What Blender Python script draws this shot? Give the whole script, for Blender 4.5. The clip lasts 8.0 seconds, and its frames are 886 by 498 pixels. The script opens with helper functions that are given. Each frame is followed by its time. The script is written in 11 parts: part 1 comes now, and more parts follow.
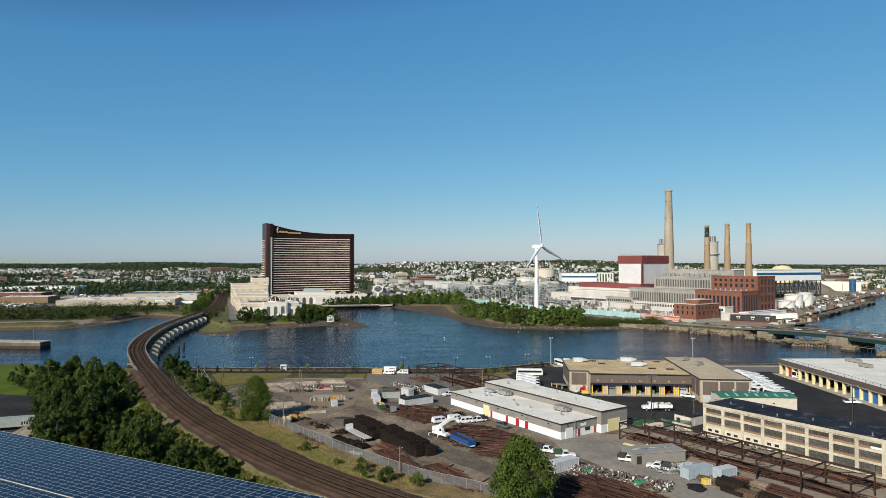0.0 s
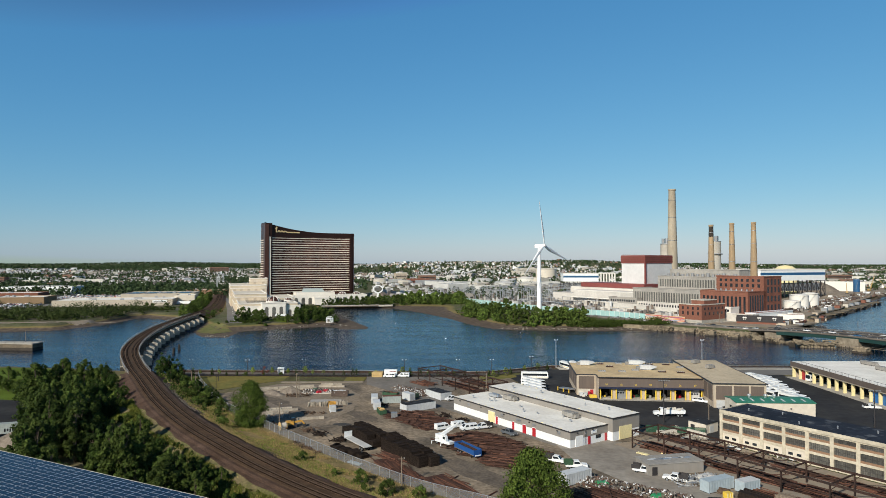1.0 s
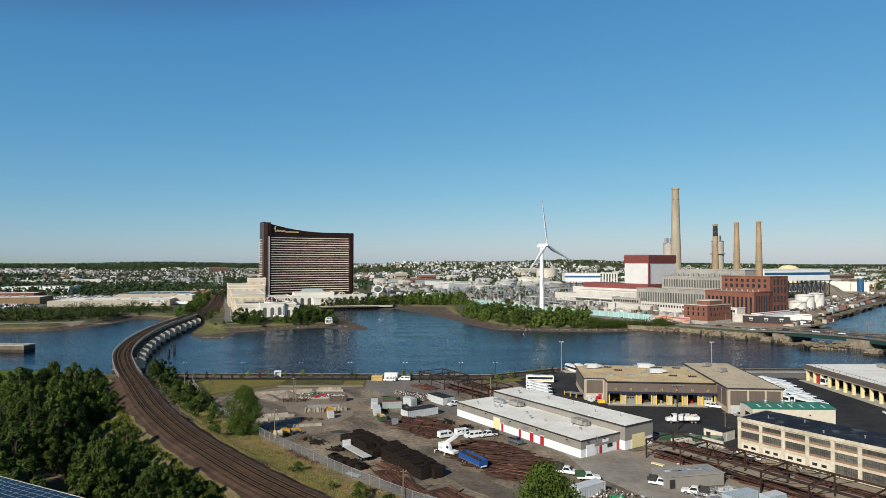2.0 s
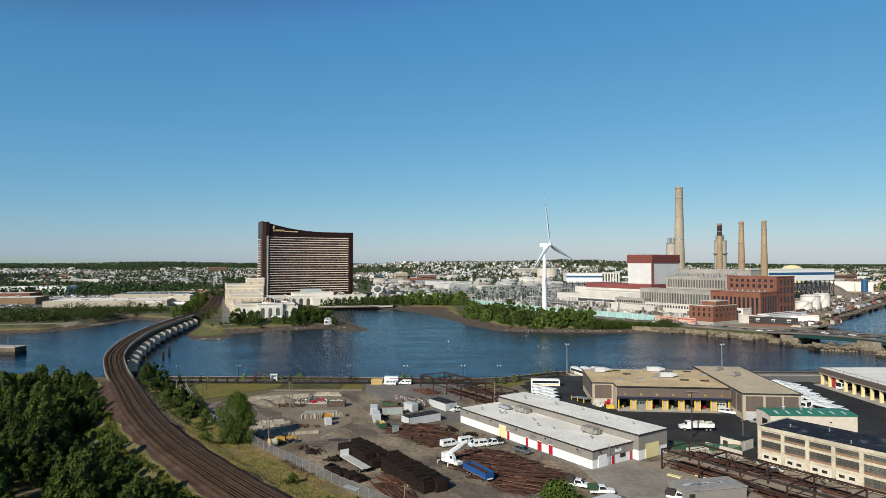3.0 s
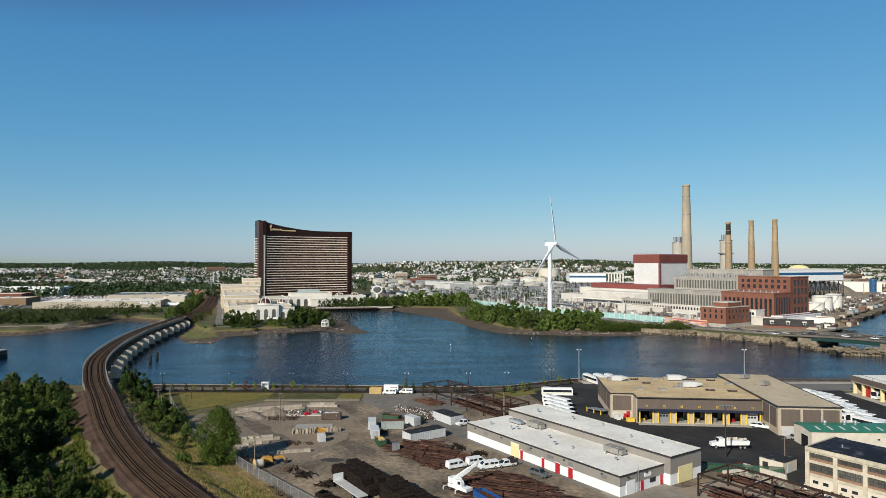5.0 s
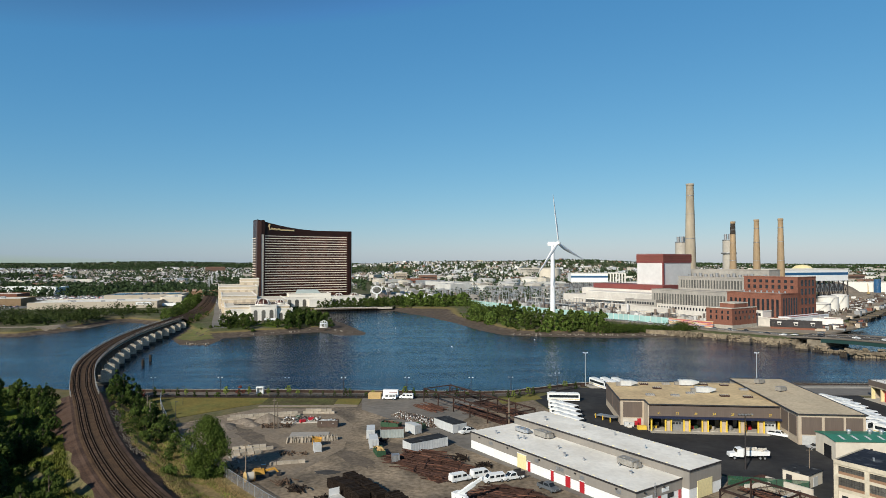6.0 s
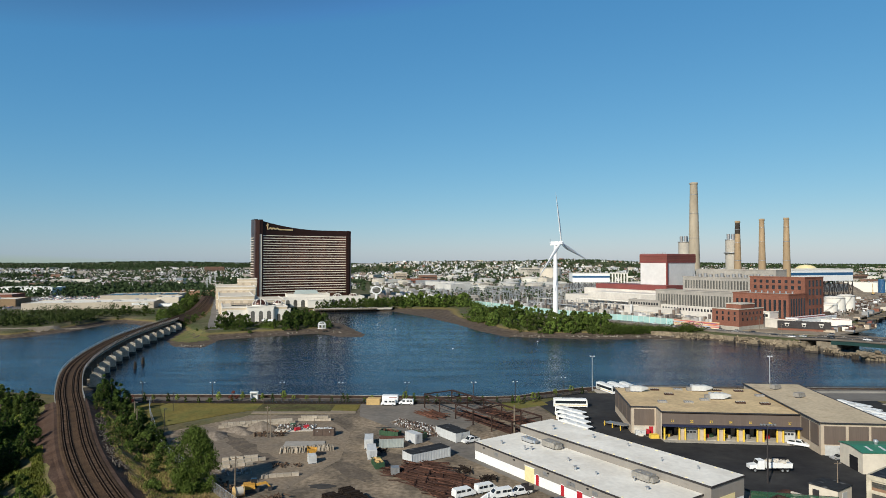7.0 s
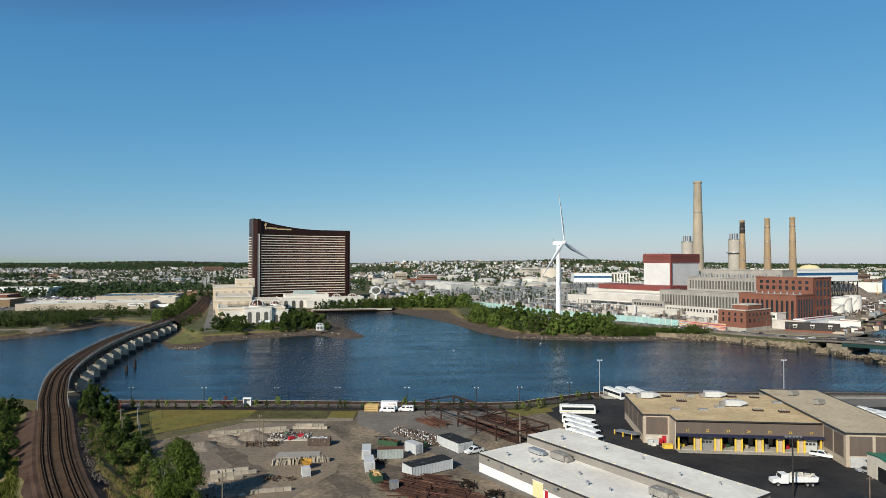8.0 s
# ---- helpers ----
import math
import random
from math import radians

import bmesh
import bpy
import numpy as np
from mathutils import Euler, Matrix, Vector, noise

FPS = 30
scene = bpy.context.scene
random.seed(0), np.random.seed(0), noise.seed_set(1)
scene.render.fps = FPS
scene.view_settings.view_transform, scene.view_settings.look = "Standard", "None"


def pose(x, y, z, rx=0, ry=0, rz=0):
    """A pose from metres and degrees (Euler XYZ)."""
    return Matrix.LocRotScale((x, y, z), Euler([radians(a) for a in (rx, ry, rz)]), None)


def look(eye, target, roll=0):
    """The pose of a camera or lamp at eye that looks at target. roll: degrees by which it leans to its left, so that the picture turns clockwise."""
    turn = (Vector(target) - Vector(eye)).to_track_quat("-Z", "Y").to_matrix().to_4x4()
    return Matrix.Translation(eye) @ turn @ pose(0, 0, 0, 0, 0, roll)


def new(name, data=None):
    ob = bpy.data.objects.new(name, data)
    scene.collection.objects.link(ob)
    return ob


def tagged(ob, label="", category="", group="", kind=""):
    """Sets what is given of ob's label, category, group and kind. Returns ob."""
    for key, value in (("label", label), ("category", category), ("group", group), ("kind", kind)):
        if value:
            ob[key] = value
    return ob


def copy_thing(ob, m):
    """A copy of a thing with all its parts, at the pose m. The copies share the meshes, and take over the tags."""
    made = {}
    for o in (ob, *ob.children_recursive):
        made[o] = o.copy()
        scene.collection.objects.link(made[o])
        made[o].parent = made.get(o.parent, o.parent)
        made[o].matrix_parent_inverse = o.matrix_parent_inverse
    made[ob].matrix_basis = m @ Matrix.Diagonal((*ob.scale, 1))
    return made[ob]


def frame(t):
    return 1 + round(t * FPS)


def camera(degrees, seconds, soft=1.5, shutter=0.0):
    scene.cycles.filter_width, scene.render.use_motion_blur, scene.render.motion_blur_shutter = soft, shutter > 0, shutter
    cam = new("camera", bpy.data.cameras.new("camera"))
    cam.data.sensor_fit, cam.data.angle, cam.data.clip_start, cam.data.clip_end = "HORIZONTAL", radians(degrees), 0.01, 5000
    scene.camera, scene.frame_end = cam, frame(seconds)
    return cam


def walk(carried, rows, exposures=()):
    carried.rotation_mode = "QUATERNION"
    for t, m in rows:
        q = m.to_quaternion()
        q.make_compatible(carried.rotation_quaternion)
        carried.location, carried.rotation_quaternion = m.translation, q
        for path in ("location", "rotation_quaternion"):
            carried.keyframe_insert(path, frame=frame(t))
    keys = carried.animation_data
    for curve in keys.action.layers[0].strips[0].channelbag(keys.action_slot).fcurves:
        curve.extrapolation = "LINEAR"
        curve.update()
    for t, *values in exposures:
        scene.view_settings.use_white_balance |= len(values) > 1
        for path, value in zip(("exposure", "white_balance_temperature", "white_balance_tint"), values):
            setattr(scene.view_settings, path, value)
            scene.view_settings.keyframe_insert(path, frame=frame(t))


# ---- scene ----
cam = camera(70.0, 8.0, soft=0.58)
PATH = [
    (0, 0.0, 0.0, 56.0, 91.155, 0.0, -0.0),
    (0.5, -0.54, 4.62, 55.93, 91.151, 0.0, -0.006),
    (1, -1.06, 9.25, 55.86, 91.146, 0.0, -0.011),
    (1.5, -1.57, 13.92, 55.81, 91.142, 0.0, -0.017),
    (3, -2.97, 28.05, 55.69, 91.128, 0.0, -0.034),
    (3.5, -3.39, 32.81, 55.66, 91.124, 0.0, -0.039),
    (4, -3.81, 37.59, 55.65, 91.119, 0.0, -0.045),
    (4.5, -4.2, 42.4, 55.64, 91.115, 0.0, -0.05),
    (6, -5.26, 56.96, 55.66, 91.102, 0.0, -0.067),
    (6.5, -5.58, 61.87, 55.68, 91.097, 0.0, -0.073),
    (7, -5.88, 66.79, 55.71, 91.093, 0.0, -0.078),
    (7.5, -6.16, 71.74, 55.75, 91.088, 0.0, -0.084),
    (8, -6.42, 76.72, 55.8, 91.084, 0.0, -0.089),
]
walk(cam, [(t, pose(*p)) for t, *p in PATH])

WORLD_STRENGTH, SUN_STRENGTH = 0.1, 5.0
SUN_AZ = (-0.55, -0.835)          # horizontal direction towards the sun
SUN_EL = 30.5

world = bpy.data.worlds.new("sky_world")
scene.world = world
world.use_nodes = True
wn = world.node_tree
wn.nodes.clear()
w_out = wn.nodes.new("ShaderNodeOutputWorld")
w_bg = wn.nodes.new("ShaderNodeBackground")
w_sky = wn.nodes.new("ShaderNodeTexSky")
w_sky.sky_type = "NISHITA"
w_sky.sun_disc = False
w_sky.sun_elevation = radians(SUN_EL)
w_sky.sun_rotation = math.atan2(SUN_AZ[0], SUN_AZ[1])
w_sky.altitude = 50
w_sky.air_density, w_sky.dust_density, w_sky.ozone_density = 1.0, 0.3, 10.0
w_bg.inputs["Strength"].default_value = WORLD_STRENGTH
# low sky graded paler and greener than the clean model; unseen overhead darkened to cut fill light
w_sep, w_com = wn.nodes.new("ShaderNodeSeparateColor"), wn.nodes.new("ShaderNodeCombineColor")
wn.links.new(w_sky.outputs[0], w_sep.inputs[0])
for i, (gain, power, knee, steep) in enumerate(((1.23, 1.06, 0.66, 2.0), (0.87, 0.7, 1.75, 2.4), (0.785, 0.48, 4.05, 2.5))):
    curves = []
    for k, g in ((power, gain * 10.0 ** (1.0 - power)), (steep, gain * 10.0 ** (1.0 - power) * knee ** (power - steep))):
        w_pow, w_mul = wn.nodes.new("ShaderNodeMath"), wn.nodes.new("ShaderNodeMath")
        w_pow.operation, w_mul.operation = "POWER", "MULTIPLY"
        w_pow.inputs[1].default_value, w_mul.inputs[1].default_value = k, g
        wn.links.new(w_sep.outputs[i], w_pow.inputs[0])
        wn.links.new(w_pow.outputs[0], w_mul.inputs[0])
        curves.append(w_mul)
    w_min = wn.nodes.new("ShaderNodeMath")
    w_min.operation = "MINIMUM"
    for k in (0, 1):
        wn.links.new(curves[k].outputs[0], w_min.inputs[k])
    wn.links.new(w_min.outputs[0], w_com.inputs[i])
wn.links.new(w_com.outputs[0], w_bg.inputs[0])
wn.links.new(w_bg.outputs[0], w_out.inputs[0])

sun = new("sun", bpy.data.lights.new("sun", "SUN"))
sun.data.energy, sun.data.angle, sun.data.color = SUN_STRENGTH, radians(0.5), (1.0, 0.945, 0.825)
_h = math.cos(radians(SUN_EL)) / math.hypot(*SUN_AZ)
sun.matrix_world = look((0, 0, 400), (-SUN_AZ[0] * _h, -SUN_AZ[1] * _h, 400 - math.sin(radians(SUN_EL))))
scene.view_settings.exposure = 0.0


# ---- materials ----
def mat(name, col, rough=0.8, metal=0.0, var=0.12, scale=1.0, bump=0.0, col2=None, big=None, isl=0.0, obj=0.0, spec=None, stretch=None, mix=0.5):
    """Surface with grain at two scales. col2: second colour of the large patches; big: their size in metres; isl, obj: change by island or object."""
    m = bpy.data.materials.new(name)
    m.use_nodes = True
    nt = m.node_tree
    N, Lk = nt.nodes.new, nt.links.new
    b = nt.nodes["Principled BSDF"]
    b.inputs["Roughness"].default_value = rough
    b.inputs["Metallic"].default_value = metal
    b.inputs["Specular IOR Level"].default_value = (0.12 if rough > 0.7 else 0.5) if spec is None else spec
    tc = N("ShaderNodeTexCoord")
    src = tc.outputs["Object"]
    if stretch:
        mp = N("ShaderNodeMapping")
        mp.inputs["Scale"].default_value = stretch
        Lk(src, mp.inputs[0])
        src = mp.outputs[0]

    def noise_tex(size, detail=4.0):
        n = N("ShaderNodeTexNoise")
        n.inputs["Scale"].default_value = 1.0 / size
        n.inputs["Detail"].default_value = detail
        Lk(src, n.inputs["Vector"])
        return n.outputs["Fac"]

    def ramp(f, lo, hi, a=0.3, c=0.7):
        r = N("ShaderNodeMapRange")
        r.inputs[1].default_value, r.inputs[2].default_value, r.inputs[3].default_value, r.inputs[4].default_value = a, c, lo, hi
        Lk(f, r.inputs[0])
        return r.outputs[0]

    base = N("ShaderNodeRGB")
    base.outputs[0].default_value = (*col, 1)
    out = base.outputs[0]
    if col2:
        mx = N("ShaderNodeMix")
        mx.data_type = "RGBA"
        Lk(ramp(noise_tex(big or scale * 12, 6.0), 0, 1, mix - 0.13, mix + 0.13), mx.inputs[0])
        Lk(out, mx.inputs[6])
        mx.inputs[7].default_value = (*col2, 1)
        out = mx.outputs[2]
    val = ramp(noise_tex(scale, 8.0), 1 - var, 1 + var)
    val2 = ramp(noise_tex(scale * 9, 3.0), 1 - var * 0.7, 1 + var * 0.7)
    mul = N("ShaderNodeMath")
    mul.operation = "MULTIPLY"
    Lk(val, mul.inputs[0])
    Lk(val2, mul.inputs[1])
    val = mul.outputs[0]
    for amount, node, sock in ((isl, "ShaderNodeNewGeometry", "Random Per Island"), (obj, "ShaderNodeObjectInfo", "Random")):
        if amount:
            g = N(node)
            m2 = N("ShaderNodeMath")
            m2.operation = "MULTIPLY"
            Lk(val, m2.inputs[0])
            Lk(ramp(g.outputs[sock], 1 - amount, 1 + amount, 0, 1), m2.inputs[1])
            val = m2.outputs[0]
    mm = N("ShaderNodeVectorMath")
    mm.operation = "SCALE"
    Lk(out, mm.inputs[0])
    Lk(val, mm.inputs[3])
    Lk(mm.outputs[0], b.inputs["Base Color"])
    if bump:
        bp = N("ShaderNodeBump")
        bp.inputs["Strength"].default_value = min(1.0, bump)
        bp.inputs["Distance"].default_value = scale * 0.5
        Lk(noise_tex(scale * 0.7, 6.0), bp.inputs["Height"])
        Lk(bp.outputs[0], b.inputs["Normal"])
    return m


def palette_mat(name, cols, rough=0.85, var=0.1, scale=3.0, per="island"):
    """One of several paints, picked by island or by object."""
    m = mat(name, (1, 1, 1), rough, var=var, scale=scale)
    nt = m.node_tree
    g = nt.nodes.new("ShaderNodeNewGeometry" if per == "island" else "ShaderNodeObjectInfo")
    r = nt.nodes.new("ShaderNodeValToRGB")
    r.color_ramp.interpolation = "CONSTANT"
    while len(r.color_ramp.elements) < len(cols):
        r.color_ramp.elements.new(0.5)
    for k, c in enumerate(cols):
        r.color_ramp.elements[k].position = k / len(cols)
        r.color_ramp.elements[k].color = (*c, 1)
    nt.links.new(g.outputs["Random Per Island" if per == "island" else "Random"], r.inputs[0])
    for n in nt.nodes:
        if n.type == "VECT_MATH":
            nt.links.new(r.outputs[0], n.inputs[0])
    return m


WHITE = mat("white_paint", (0.78, 0.78, 0.76), 0.5, var=0.06, scale=0.6)
ROOF_WHITE = mat("white_membrane", (0.8, 0.765, 0.69), 0.8, var=0.07, scale=1.2, col2=(0.7, 0.66, 0.585), big=7)
CREAM = mat("cream_wall", (0.66, 0.59, 0.48), 0.8, var=0.08, scale=1.5, col2=(0.6, 0.53, 0.43), big=14)
TANK_WHITE = mat("dulled_white_steel", (0.58, 0.565, 0.53), 0.7, var=0.1, scale=2.5, col2=(0.5, 0.48, 0.44), big=9)
HALL_PALE = mat("weathered_pale_cladding", (0.6, 0.56, 0.5), 0.8, var=0.08, scale=2.5, col2=(0.52, 0.48, 0.43), big=16)
PODIUM = mat("cream_stucco", (0.62, 0.52, 0.39), 0.8, var=0.08, scale=3, col2=(0.55, 0.46, 0.34), big=25)
PALE = mat("pale_stone", (0.72, 0.68, 0.61), 0.75, var=0.05, scale=2)
TAUPE = mat("taupe_metal_siding", (0.26, 0.235, 0.205), 0.6, var=0.06, scale=0.8, stretch=(1, 1, 0.2))
BROWN_SIDING = mat("brown_siding", (0.13, 0.098, 0.078), 0.6, var=0.1, scale=0.5, stretch=(3, 3, 0.15))
TAN_WALL = mat("tan_concrete", (0.46, 0.38, 0.29), 0.85, var=0.1, scale=1.0)
TAN_ROOF = mat("tan_gravel_roof", (0.57, 0.43, 0.245), 0.9, var=0.15, scale=1.2, col2=(0.45, 0.33, 0.195), big=6, mix=0.58)
RED_DOOR = mat("red_door", (0.42, 0.02, 0.03), 0.4, var=0.06)
YELLOW = mat("yellow_paint", (0.75, 0.5, 0.06), 0.55, var=0.1, scale=0.4)
UNIT_GREY = mat("weathered_sheet_metal", (0.27, 0.25, 0.22), 0.6, var=0.2, scale=0.5)
OLD_YELLOW = mat("worn_yellow_paint", (0.5, 0.26, 0.04), 0.7, var=0.25, scale=0.4)
PALE_YELLOW = mat("pale_yellow_paint", (0.78, 0.66, 0.35), 0.6, var=0.08, scale=0.5)
NAVY = mat("navy_canopy", (0.015, 0.02, 0.05), 0.5)
# near-black: painted-in shade of open interiors, plain black on small things
BLACK_SHADE = mat("dark_interior", (0.02, 0.02, 0.022), 0.9, var=0.3, scale=2)
GREY_MET = mat("grey_metal", (0.33, 0.33, 0.33), 0.45, 0.5, var=0.12, scale=0.5)
GALV = mat("galvanised_steel", (0.5, 0.51, 0.52), 0.4, 0.6, var=0.1, scale=0.6)
DARK_MET = mat("dark_steel", (0.045, 0.04, 0.04), 0.55, 0.3, var=0.15)
RUST_STEEL = mat("rusty_steel_frame", (0.036, 0.025, 0.021), 0.8, 0.1, var=0.25, scale=0.7, col2=(0.058, 0.033, 0.026), big=3)
RUST = mat("rusty_rails", (0.083, 0.044, 0.032), 0.85, 0.1, var=0.3, scale=0.6, isl=0.5, col2=(0.05, 0.027, 0.021), big=2.5)
RUST_RED = mat("red_rust", (0.135, 0.064, 0.043), 0.85, 0.1, var=0.3, scale=0.6, isl=0.35)
TIE = mat("creosoted_wood", (0.024, 0.017, 0.013), 0.85, var=0.3, scale=0.4, isl=0.4)
TIE_OLD = mat("weathered_sleepers", (0.1, 0.066, 0.045), 0.9, var=0.3, scale=0.4, isl=0.5)
RAIL = mat("rail_steel", (0.075, 0.052, 0.038), 0.75, 0.0, spec=0.06, var=0.15, scale=2)
BALLAST = mat("brown_ballast", (0.068, 0.041, 0.028), 0.95, var=0.35, scale=0.35, bump=0.6, col2=(0.085, 0.054, 0.04), big=9)
VERGE = mat("dry_verge", (0.23, 0.165, 0.08), 0.95, var=0.35, scale=0.6, col2=(0.14, 0.115, 0.05), big=4, bump=0.4)
WEEDY = mat("weedy_slope", (0.1, 0.1, 0.035), 0.95, var=0.3, scale=0.6, col2=(0.17, 0.135, 0.07), big=5, bump=0.4)
BALLAST_TRACK = mat("brown_track_ballast", (0.09, 0.055, 0.032), 0.95, var=0.3, scale=0.3, bump=0.6, col2=(0.066, 0.041, 0.025), big=5)
GREASE_SHADE = mat("greasy_shaded_ballast", (0.017, 0.012, 0.009), 0.95, var=0.3, scale=0.4, spec=0.02)
CONC = mat("concrete", (0.43, 0.39, 0.33), 0.85, var=0.14, scale=0.8, bump=0.2, col2=(0.36, 0.33, 0.28), big=6)
CONC_LT = mat("pale_concrete", (0.58, 0.53, 0.45), 0.85, var=0.12, scale=1.2, col2=(0.48, 0.43, 0.36), big=5)
CONC_WET = mat("wet_dark_concrete", (0.055, 0.047, 0.035), 0.6, var=0.25, scale=1.0)
CHIMNEY = mat("tan_chimney_brick", (0.365, 0.26, 0.155), 0.9, var=0.16, scale=2.0, col2=(0.29, 0.21, 0.13), big=14, stretch=(1, 1, 0.25))
CHIM_CONC = mat("tan_chimney_concrete", (0.39, 0.33, 0.245), 0.9, var=0.1, scale=3.0, col2=(0.32, 0.27, 0.2), big=20, stretch=(1, 1, 0.3))
CHIM_GREY = mat("grey_chimney_concrete", (0.42, 0.38, 0.32), 0.9, var=0.08, scale=3.0)
SOOT = mat("sooty_brick", (0.05, 0.042, 0.035), 0.9, var=0.3, scale=1.5)
BRICK = mat("red_brick", (0.235, 0.1, 0.068), 0.9, var=0.16, scale=1.2, col2=(0.19, 0.082, 0.056), big=12)
BRICK_BR = mat("brown_brick", (0.2, 0.115, 0.08), 0.9, var=0.14, scale=1.2)
BRICK_OR = mat("orange_brick", (0.27, 0.165, 0.105), 0.9, var=0.12, scale=0.6)
GREYSTONE = mat("grey_stone_wall", (0.36, 0.33, 0.29), 0.85, var=0.1, scale=1.5, col2=(0.3, 0.28, 0.25), big=10)
MILL = mat("buff_mill_wall", (0.58, 0.51, 0.39), 0.85, var=0.16, scale=0.8, col2=(0.46, 0.4, 0.3), big=5)
MAROON = mat("maroon_cladding", (0.2, 0.05, 0.042), 0.6, var=0.1, scale=1.5)
BLACK_ROOF = mat("dark_roofing", (0.03, 0.031, 0.033), 0.8, var=0.3, scale=1.0, col2=(0.17, 0.17, 0.165), big=2.0, mix=0.68)
GREEN_ROOF = mat("green_metal_roof", (0.04, 0.2, 0.12), 0.5, 0.1, var=0.08, scale=1)
WINDOW = mat("window_glass_dark", (0.025, 0.028, 0.032), 0.12, var=0.3, scale=1.5)
WINDOW_GREY = mat("dusty_window_glass", (0.1, 0.095, 0.083), 0.3, var=0.35, scale=0.7, obj=0.35)
# redder upright patches are reflections painted into the glass colour
BRONZE = mat("bronze_glass", (0.035, 0.015, 0.011), 0.25, 0.0, var=0.25, scale=6, col2=(0.085, 0.036, 0.025), big=18, stretch=(1, 1, 0.25), spec=0.25)
BRONZE_DK = mat("dark_bronze_cladding", (0.028, 0.012, 0.009), 0.3, 0.0, var=0.15, scale=6, spec=0.2)
BRONZE_RED = mat("brown_bronze_panel", (0.085, 0.035, 0.024), 0.3, 0.3, var=0.1, scale=5)
BAND = mat("cream_balcony_band", (0.82, 0.71, 0.58), 0.6, var=0.05, scale=4)
GOLD = mat("gold_letters", (0.85, 0.6, 0.3), 0.35, 0.3, var=0.05)
TEAL = mat("teal_glass_panel", (0.32, 0.49, 0.46), 0.4, var=0.08, scale=4)
BLUE_STRIPE = mat("blue_stripe", (0.02, 0.09, 0.2), 0.5)
BLUE = mat("blue_paint", (0.015, 0.075, 0.25), 0.45, var=0.1)
GREEN_PAINT = mat("green_paint", (0.03, 0.075, 0.035), 0.6, var=0.15, scale=0.5)
TYRE = mat("tyre_rubber", (0.02, 0.02, 0.02), 0.9)
CARGLASS = mat("vehicle_glass", (0.02, 0.025, 0.03), 0.08)
TOWER_WHITE = mat("turbine_white", (0.82, 0.82, 0.82), 0.4, var=0.03, scale=4)
CONT_WHITE = mat("white_container_steel", (0.53, 0.535, 0.525), 0.5, var=0.1, scale=0.8, obj=0.08)
CONT_GREY = mat("grey_green_container_steel", (0.3, 0.33, 0.31), 0.55, var=0.14, scale=0.8)
CONT_BLUE = mat("pale_blue_container_steel", (0.37, 0.43, 0.455), 0.55, var=0.12, scale=0.8)
WOOD = mat("new_lumber", (0.52, 0.36, 0.16), 0.8, var=0.15, scale=0.3, isl=0.2)
WOOD_OLD = mat("grey_timber", (0.2, 0.16, 0.12), 0.9, var=0.25, scale=0.6, isl=0.3)
PILE_WOOD = mat("wet_timber_piles", (0.055, 0.045, 0.035), 0.8, var=0.25, scale=0.8)
PILE_TOP = mat("weathered_crib_timber", (0.19, 0.15, 0.105), 0.9, var=0.25, scale=1.0, col2=(0.11, 0.09, 0.065), big=4)
DIRT = mat("dirt_heap", (0.2, 0.165, 0.13), 0.95, var=0.3, scale=0.8, bump=0.5)
STONE = mat("riprap_stone", (0.24, 0.21, 0.17), 0.9, var=0.25, scale=0.6, isl=0.4)
SOLAR = mat("solar_cells", (0.006, 0.011, 0.026), 0.2, 0.0, spec=0.2, var=0.12, scale=2.0, obj=0.08, isl=0.08)
SOLAR_FRAME = mat("aluminium_frame", (0.3, 0.32, 0.36), 0.55, 0.0, var=0.06)
TREE_BARK = mat("bark", (0.11, 0.085, 0.065), 0.95, var=0.3, scale=0.3)
DEBRIS = palette_mat("mixed_scrap", [(0.58, 0.57, 0.55), (0.12, 0.085, 0.065), (0.2, 0.175, 0.15), (0.05, 0.042, 0.036), (0.16, 0.12, 0.09), (0.1, 0.065, 0.05), (0.2, 0.17, 0.14), (0.68, 0.68, 0.67), (0.08, 0.06, 0.05), (0.15, 0.14, 0.12), (0.16, 0.13, 0.1), (0.14, 0.08, 0.06), (0.07, 0.055, 0.05), (0.24, 0.22, 0.2)], 0.8)
DOOR_BLUE = mat("blue_roller_door", (0.02, 0.14, 0.38), 0.5, var=0.1)
CAR_PAINT = palette_mat("car_paints", [(0.7, 0.7, 0.7), (0.08, 0.08, 0.09), (0.35, 0.36, 0.38), (0.02, 0.02, 0.025), (0.6, 0.6, 0.6), (0.3, 0.03, 0.03), (0.05, 0.08, 0.2), (0.2, 0.2, 0.21)], 0.35)
HOUSE_WALL = palette_mat("house_paints", [(0.8, 0.79, 0.77), (0.66, 0.63, 0.56), (0.78, 0.76, 0.74), (0.5, 0.5, 0.5), (0.6, 0.52, 0.4), (0.8, 0.79, 0.77), (0.75, 0.73, 0.7), (0.7, 0.66, 0.55), (0.6, 0.62, 0.65), (0.32, 0.18, 0.13)], 0.85)
HOUSE_ROOF = palette_mat("house_roofs", [(0.16, 0.15, 0.15), (0.26, 0.24, 0.23), (0.4, 0.38, 0.37), (0.14, 0.12, 0.11), (0.22, 0.17, 0.14), (0.5, 0.49, 0.48)], 0.9)
WORKS_WALL = palette_mat("works_steel", [(0.5, 0.49, 0.47), (0.3, 0.28, 0.25), (0.42, 0.4, 0.37), (0.2, 0.16, 0.13), (0.6, 0.59, 0.57), (0.34, 0.33, 0.32), (0.14, 0.12, 0.11), (0.46, 0.42, 0.36)], 0.8)
